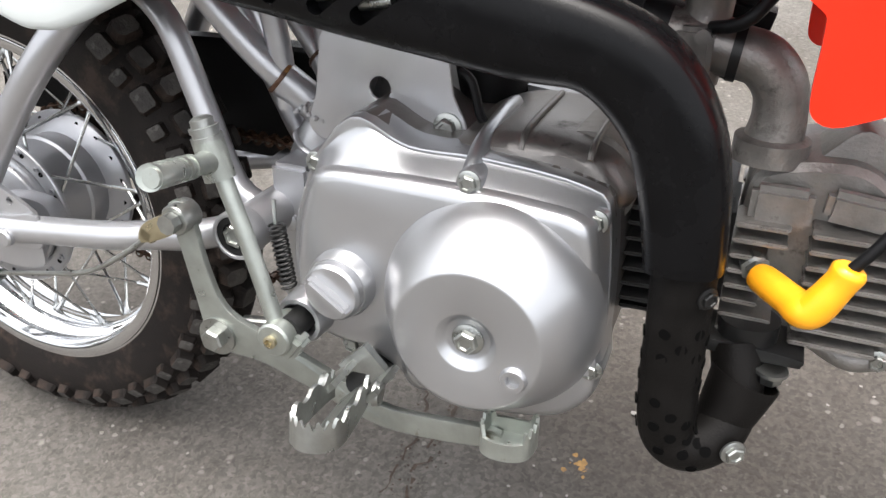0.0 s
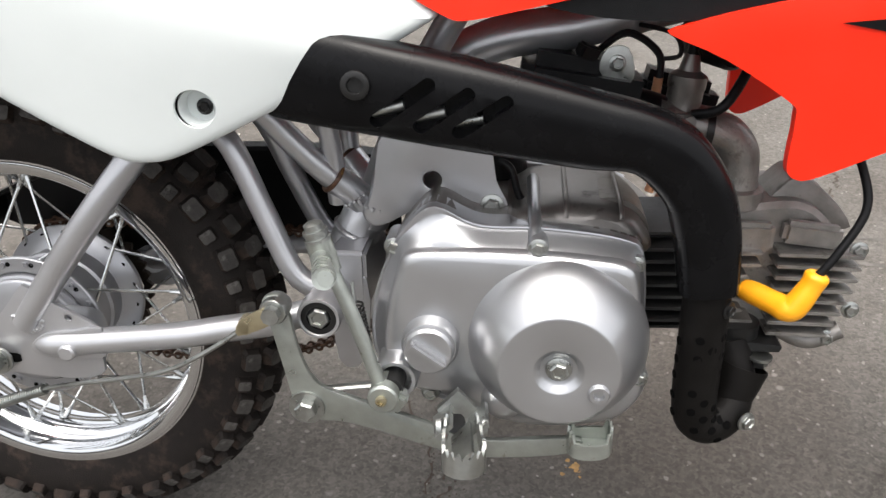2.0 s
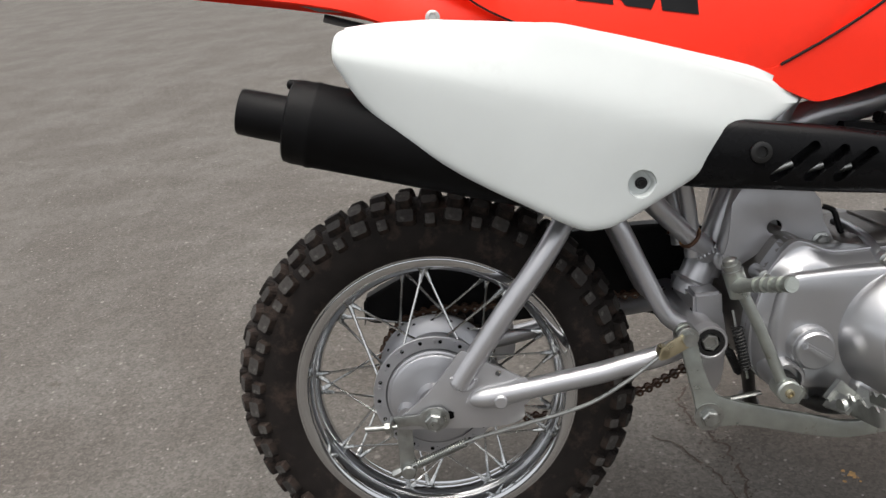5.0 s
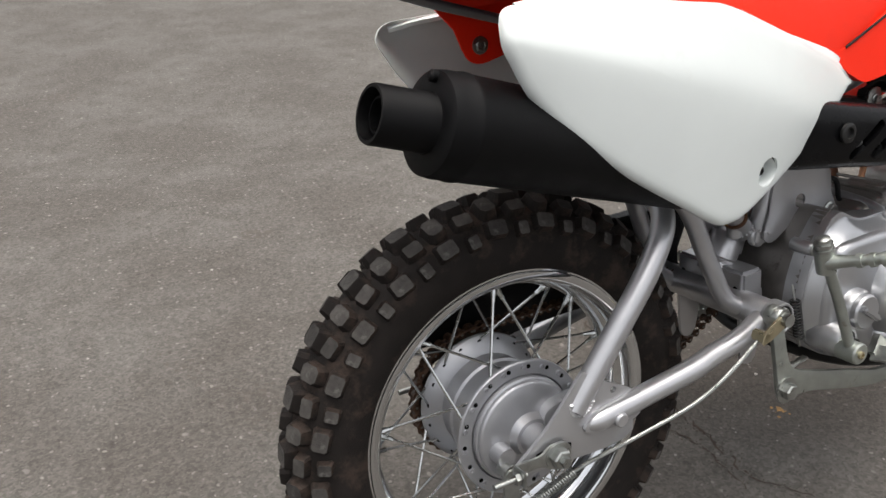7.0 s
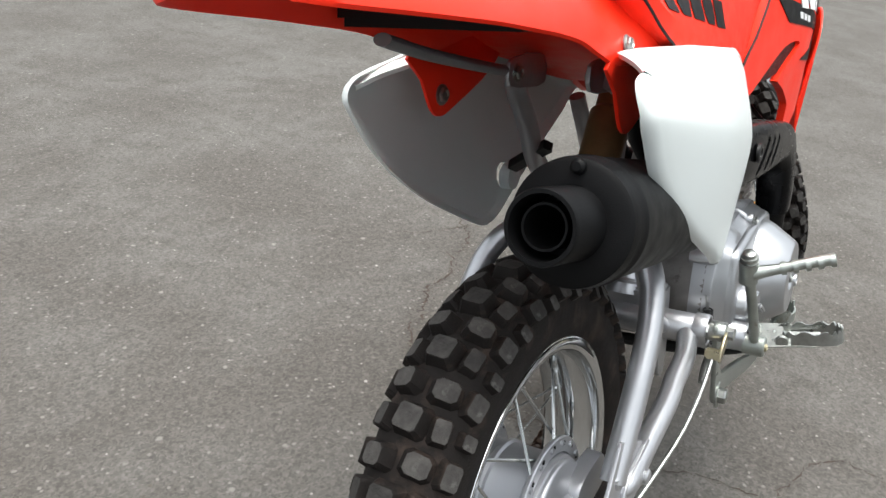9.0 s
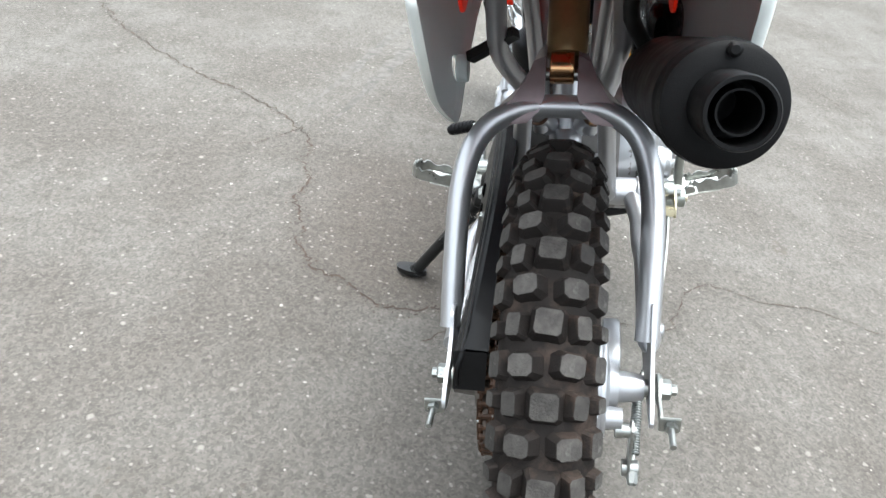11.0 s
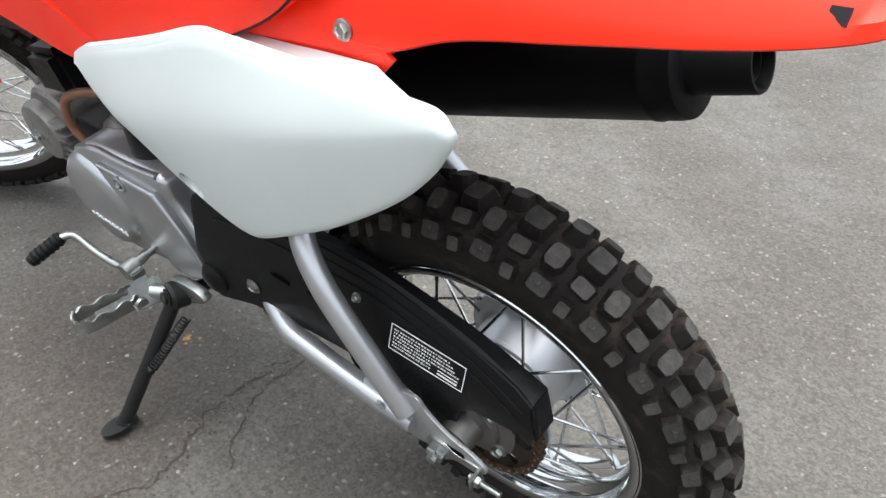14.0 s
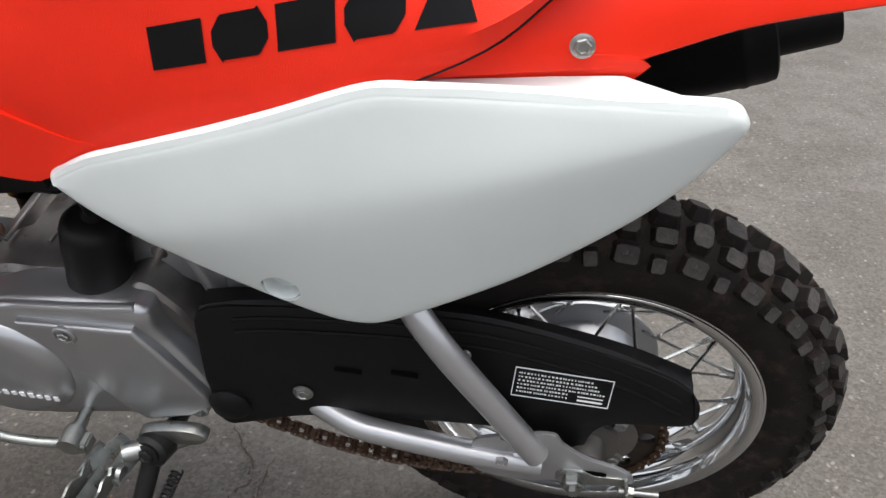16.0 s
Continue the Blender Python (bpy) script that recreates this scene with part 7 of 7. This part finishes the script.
def brand(sd):
    xa, xb = 0.308, 0.100
    marks = ("bar", "round", "bar", "round", "wedge")
    for k, shape in enumerate(marks):
        x0 = xa + (xb - xa) * (k / 5.0 + 0.008)
        x1 = xa + (xb - xa) * ((k + 1) / 5.0 - 0.018)
        bot = [0.629 + (0.675 - 0.629) * (xa - x) / (xa - xb) for x in (x0, x1)]
        top_ = [b + 0.0265 for b in bot]
        part("brand_mark", brand_block(sd, x0, x1, bot, top_, shape), INK, seat, "heavy black printed brand block")


for sd in (-1, 1):
    brand(sd)


# radiator-style shrouds and tank: one moulded red shell a side, with black graphics
def shroud_y(x, z):
    """How far out the shroud stands."""
    ridge = 0.527 + 0.11 * max(0.0, x - 0.58)
    return 0.100 - 0.10 * max(0.0, ridge - z) + 0.020 * max(0.0, min(1.0, (x - 0.42) / 0.30)) - 0.10 * max(0.0, z - 0.60) * 1.2 - 0.10 * max(0.0, (x - 0.74))


def surf_panel(outline, sd, off=0.0, thick=0.004, n=3, smooth_line=True, step=0.0125, bevel=True, roll=0.0018):
    """A shell over the shroud's surface with the given outline in x and z."""
    line = band(outline, n) if smooth_line else outline
    bm = bmesh.new()
    vs = [bm.verts.new((x, 0, z)) for x, z in line]
    f = bm.faces.new(vs)
    if f.normal.y > 0:
        f.normal_flip()
    for axis, lo, hi in (("x", min(p[0] for p in line), max(p[0] for p in line)), ("z", min(p[1] for p in line), max(p[1] for p in line))):
        v = lo + step
        while v < hi:
            co, no = ((v, 0, 0), (1, 0, 0)) if axis == "x" else ((0, 0, v), (0, 0, 1))
            bmesh.ops.bisect_plane(bm, geom=list(bm.verts) + list(bm.edges) + list(bm.faces), plane_co=co, plane_no=no)
            v += step
    for v in bm.verts:
        v.co.y = sd * (shroud_y(v.co.x, v.co.z) + off)
    if thick:
        g = bmesh.ops.extrude_face_region(bm, geom=list(bm.faces))
        for e in g["geom"]:
            if isinstance(e, bmesh.types.BMVert):
                e.co.y -= sd * thick
        bmesh.ops.recalc_face_normals(bm, faces=bm.faces)
        if bevel:
            sharp = [e for e in bm.edges if len(e.link_faces) == 2 and e.calc_face_angle(0) > radians(55)]
            bmesh.ops.bevel(bm, geom=sharp, offset=roll, segments=3, affect="EDGES", clamp_overlap=True)
    return bm


shroud_out = [(0.366, 0.563), (0.371, 0.570), (0.384, 0.572), (0.434, 0.594), (0.491, 0.626), (0.550, 0.667), (0.60, 0.70), (0.70, 0.74), (0.82, 0.74), (0.90, 0.70), (0.91, 0.60), (0.86, 0.52), (0.805, 0.482), (0.73, 0.447), (0.694, 0.4285), (0.676, 0.4215), (0.6655, 0.426), (0.6630, 0.438), (0.6625, 0.470), (0.656, 0.481), (0.610, 0.509), (0.574, 0.524), (0.572, 0.529), (0.609, 0.541), (0.655, 0.552), (0.672, 0.559), (0.655, 0.566), (0.608, 0.568), (0.564, 0.563), (0.491, 0.546), (0.433, 0.533), (0.410, 0.536)]
for sd in (-1, 1):
    shroud = part("tank_shroud", surf_panel(shroud_out, sd, thick=0.010, roll=0.0042), RED, bike, "red plastic tank shroud with black graphics")
    part("shroud_vent", surf_panel([(0.480, 0.545), (0.52, 0.556), (0.565, 0.566), (0.61, 0.571), (0.660, 0.569), (0.676, 0.559), (0.655, 0.549), (0.60, 0.536), (0.56, 0.534), (0.52, 0.536)], sd, -0.006, 0.003), PLASTIC, shroud, "black plastic air opening")
    part("graphic", surf_panel([(0.532, 0.643), (0.60, 0.627), (0.70, 0.603), (0.80, 0.582), (0.88, 0.565), (0.885, 0.548), (0.80, 0.560), (0.70, 0.579), (0.597, 0.598)], sd, 0.0012, 0.0008, 1, False, bevel=False), INK, shroud, "black swoosh graphic")
    part("graphic", surf_panel([(0.595, 0.664), (0.610, 0.672), (0.70, 0.690), (0.78, 0.68), (0.88, 0.64), (0.885, 0.572), (0.79, 0.590), (0.663, 0.618)], sd, 0.0013, 0.0008, 1, False, bevel=False), INK, shroud, "black swoosh graphic")
    part("graphic", surf_panel([(0.679, 0.536), (0.75, 0.544), (0.84, 0.556), (0.84, 0.51), (0.80, 0.515)], sd, 0.0012, 0.0008, 1, False, bevel=False), INK, shroud, "black pointed graphic")
    # model mark: white slanted plain blocks over a thin row of smaller ones
    for k in range(3):
        x = 0.652 + k * 0.046
        z = 0.610 - k * 0.0075
        part("model_mark", surf_panel([(x, z + 0.020), (x + 0.036, z + 0.014), (x + 0.043, z - 0.007), (x + 0.008, z - 0.001)], sd, 0.0022, 0.0008, 1, False, bevel=False), PRINTWHITE, shroud, "white slanted model mark")
    for k in range(3):
        x = 0.648 + k * 0.022
        z = 0.594 - k * 0.0050
        part("model_mark", surf_panel([(x, z + 0.011), (x + 0.016, z + 0.008), (x + 0.019, z - 0.001), (x + 0.004, z + 0.002)], sd, 0.0022, 0.0008, 1, False, bevel=False), PRINTWHITE, shroud, "small white model mark")
# dark line between seat and shroud, tank body under the plastics
for sd in (-1,):
    bm = bmesh.new()
    sweep(bm, [(x, sd * (shroud_y(x, z) + 0.0005), z) for x, z in spline([(0.385, 0.5725), (0.434, 0.595), (0.491, 0.627), (0.552, 0.668), (0.60, 0.70)], 5)], 0.0015, 8)
    part("seat_seam", bm, PLASTIC, bike)
bm = loft([[(x, y, z) for y, z in ((0.085, 0.585 + dz), (0.09, 0.64 + dz), (0.06, 0.70 + dz), (-0.06, 0.70 + dz), (-0.09, 0.64 + dz), (-0.085, 0.585 + dz))] for x, dz in ((0.50, 0.035), (0.56, 0.045), (0.70, 0.045), (0.84, 0.03))])
part("fuel_tank", bm, PLASTIC, bike, "black fuel tank under the shrouds")

# ---- front end: wheel turned to the left, fork legs, fender ----
STEER = Matrix.Translation((0.87, 0, 0.62)) @ Matrix.Rotation(radians(38), 4, (-0.42, 0, 0.91)) @ Matrix.Translation((-0.87, 0, -0.62))
front_axle = Vector((1.122, 0.0, 0.258))
fw = wheel("front_wheel", bike, STEER @ Matrix.Translation(front_axle), 0.199, 0.027, 0.263, 0.036, 34, (0.05, 0.035), "chrome spoked front wheel rim", 0.75)
bm = lathe([(0, -0.05), (0.055, -0.05), (0.055, 0.034), (0.05, 0.04), (0.02, 0.045), (0, 0.045)], (0, 0, 0), (0, 1, 0), 40)
part("hub", bm, ENGINE, fw, "silver front drum brake hub")
for sd in (-1, 1):
    bm = tube([STEER @ Vector((1.105, sd * 0.075, 0.205)), STEER @ Vector((1.050, sd * 0.075, 0.325)), STEER @ Vector((1.005, sd * 0.075, 0.42))], 0.0215, 3, 24)
    leg = part("fork_leg", bm, FORK, bike, "silver grey fork leg")
    bm = tube([STEER @ Vector((1.008, sd * 0.075, 0.41)), STEER @ Vector((0.915, sd * 0.075, 0.61))], 0.0145, 1, 20)
    part("fork_tube", bm, CHROME, leg)
bm = lathe([(0, -0.1), (0.0075, -0.1), (0.0075, 0.1), (0, 0.1)], STEER @ front_axle, STEER.to_3x3() @ Vector((0, 1, 0)), 14)
part("front_axle", bm, ZINC, bike)

# rear end of the front fender, turned with the fork
bm = slab(band([(0.787, 0.397), (0.785, 0.412), (0.790, 0.450), (0.802, 0.500), (0.83, 0.56), (0.90, 0.58), (0.92, 0.50), (0.90, 0.42), (0.85, 0.396), (0.80, 0.391)], 4), -0.108, -0.104, 0.0012)
for v in bm.verts:
    v.co.y += 0.30 * (v.co.x - 0.79) - 0.25 * max(0.0, v.co.z - 0.45)
part("front_fender", bm, RED, bike, "bright red front fender end")

# stay between frame and left side cover, coil under the tank, small stones on the asphalt
bm = bmesh.new()
prism(bm, (0.214, 0.054, 0.518), (0.232, 0.106, 0.484), (0.011, 0.012))
part("cover_stay", bm, BLACKSTEEL, bike)
bm = lathe([(0, 0), (0.021, 0), (0.021, 0.05), (0.018, 0.054), (0, 0.054)], (0.618, 0.03, 0.505), (0.35, -0.9, 0), 24)
part("fuel_cock", bm, PLASTIC, bike, "black fuel tap housing")


def pebble(x, y, r, seed):
    rnd = random.Random(seed)
    bm = bmesh.new()
    bmesh.ops.create_icosphere(bm, subdivisions=2, radius=r)
    for v in bm.verts:
        v.co *= 1 + rnd.uniform(-0.18, 0.18)
        v.co.z *= 0.6
    bmesh.ops.translate(bm, vec=(x, y, r * 0.5), verts=bm.verts)
    tagged(part("pebble", bm, PEBBLE), "small pale grey stone on the asphalt", "stone", group="loose stones on the asphalt")


PEBBLE = material("pale_stone", (0.28, 0.265, 0.24), 0.8, 0.0, 0.15, 200)
for i, (px, py, pr) in enumerate([(0.58, 0.16, 0.003), (0.73, -0.12, 0.003), (0.31, 0.42, 0.0028), (-0.12, 0.9, 0.003), (0.62, 0.62, 0.0032), (-0.3, -0.22, 0.003)]):
    pebble(px, py, pr, 60 + i)
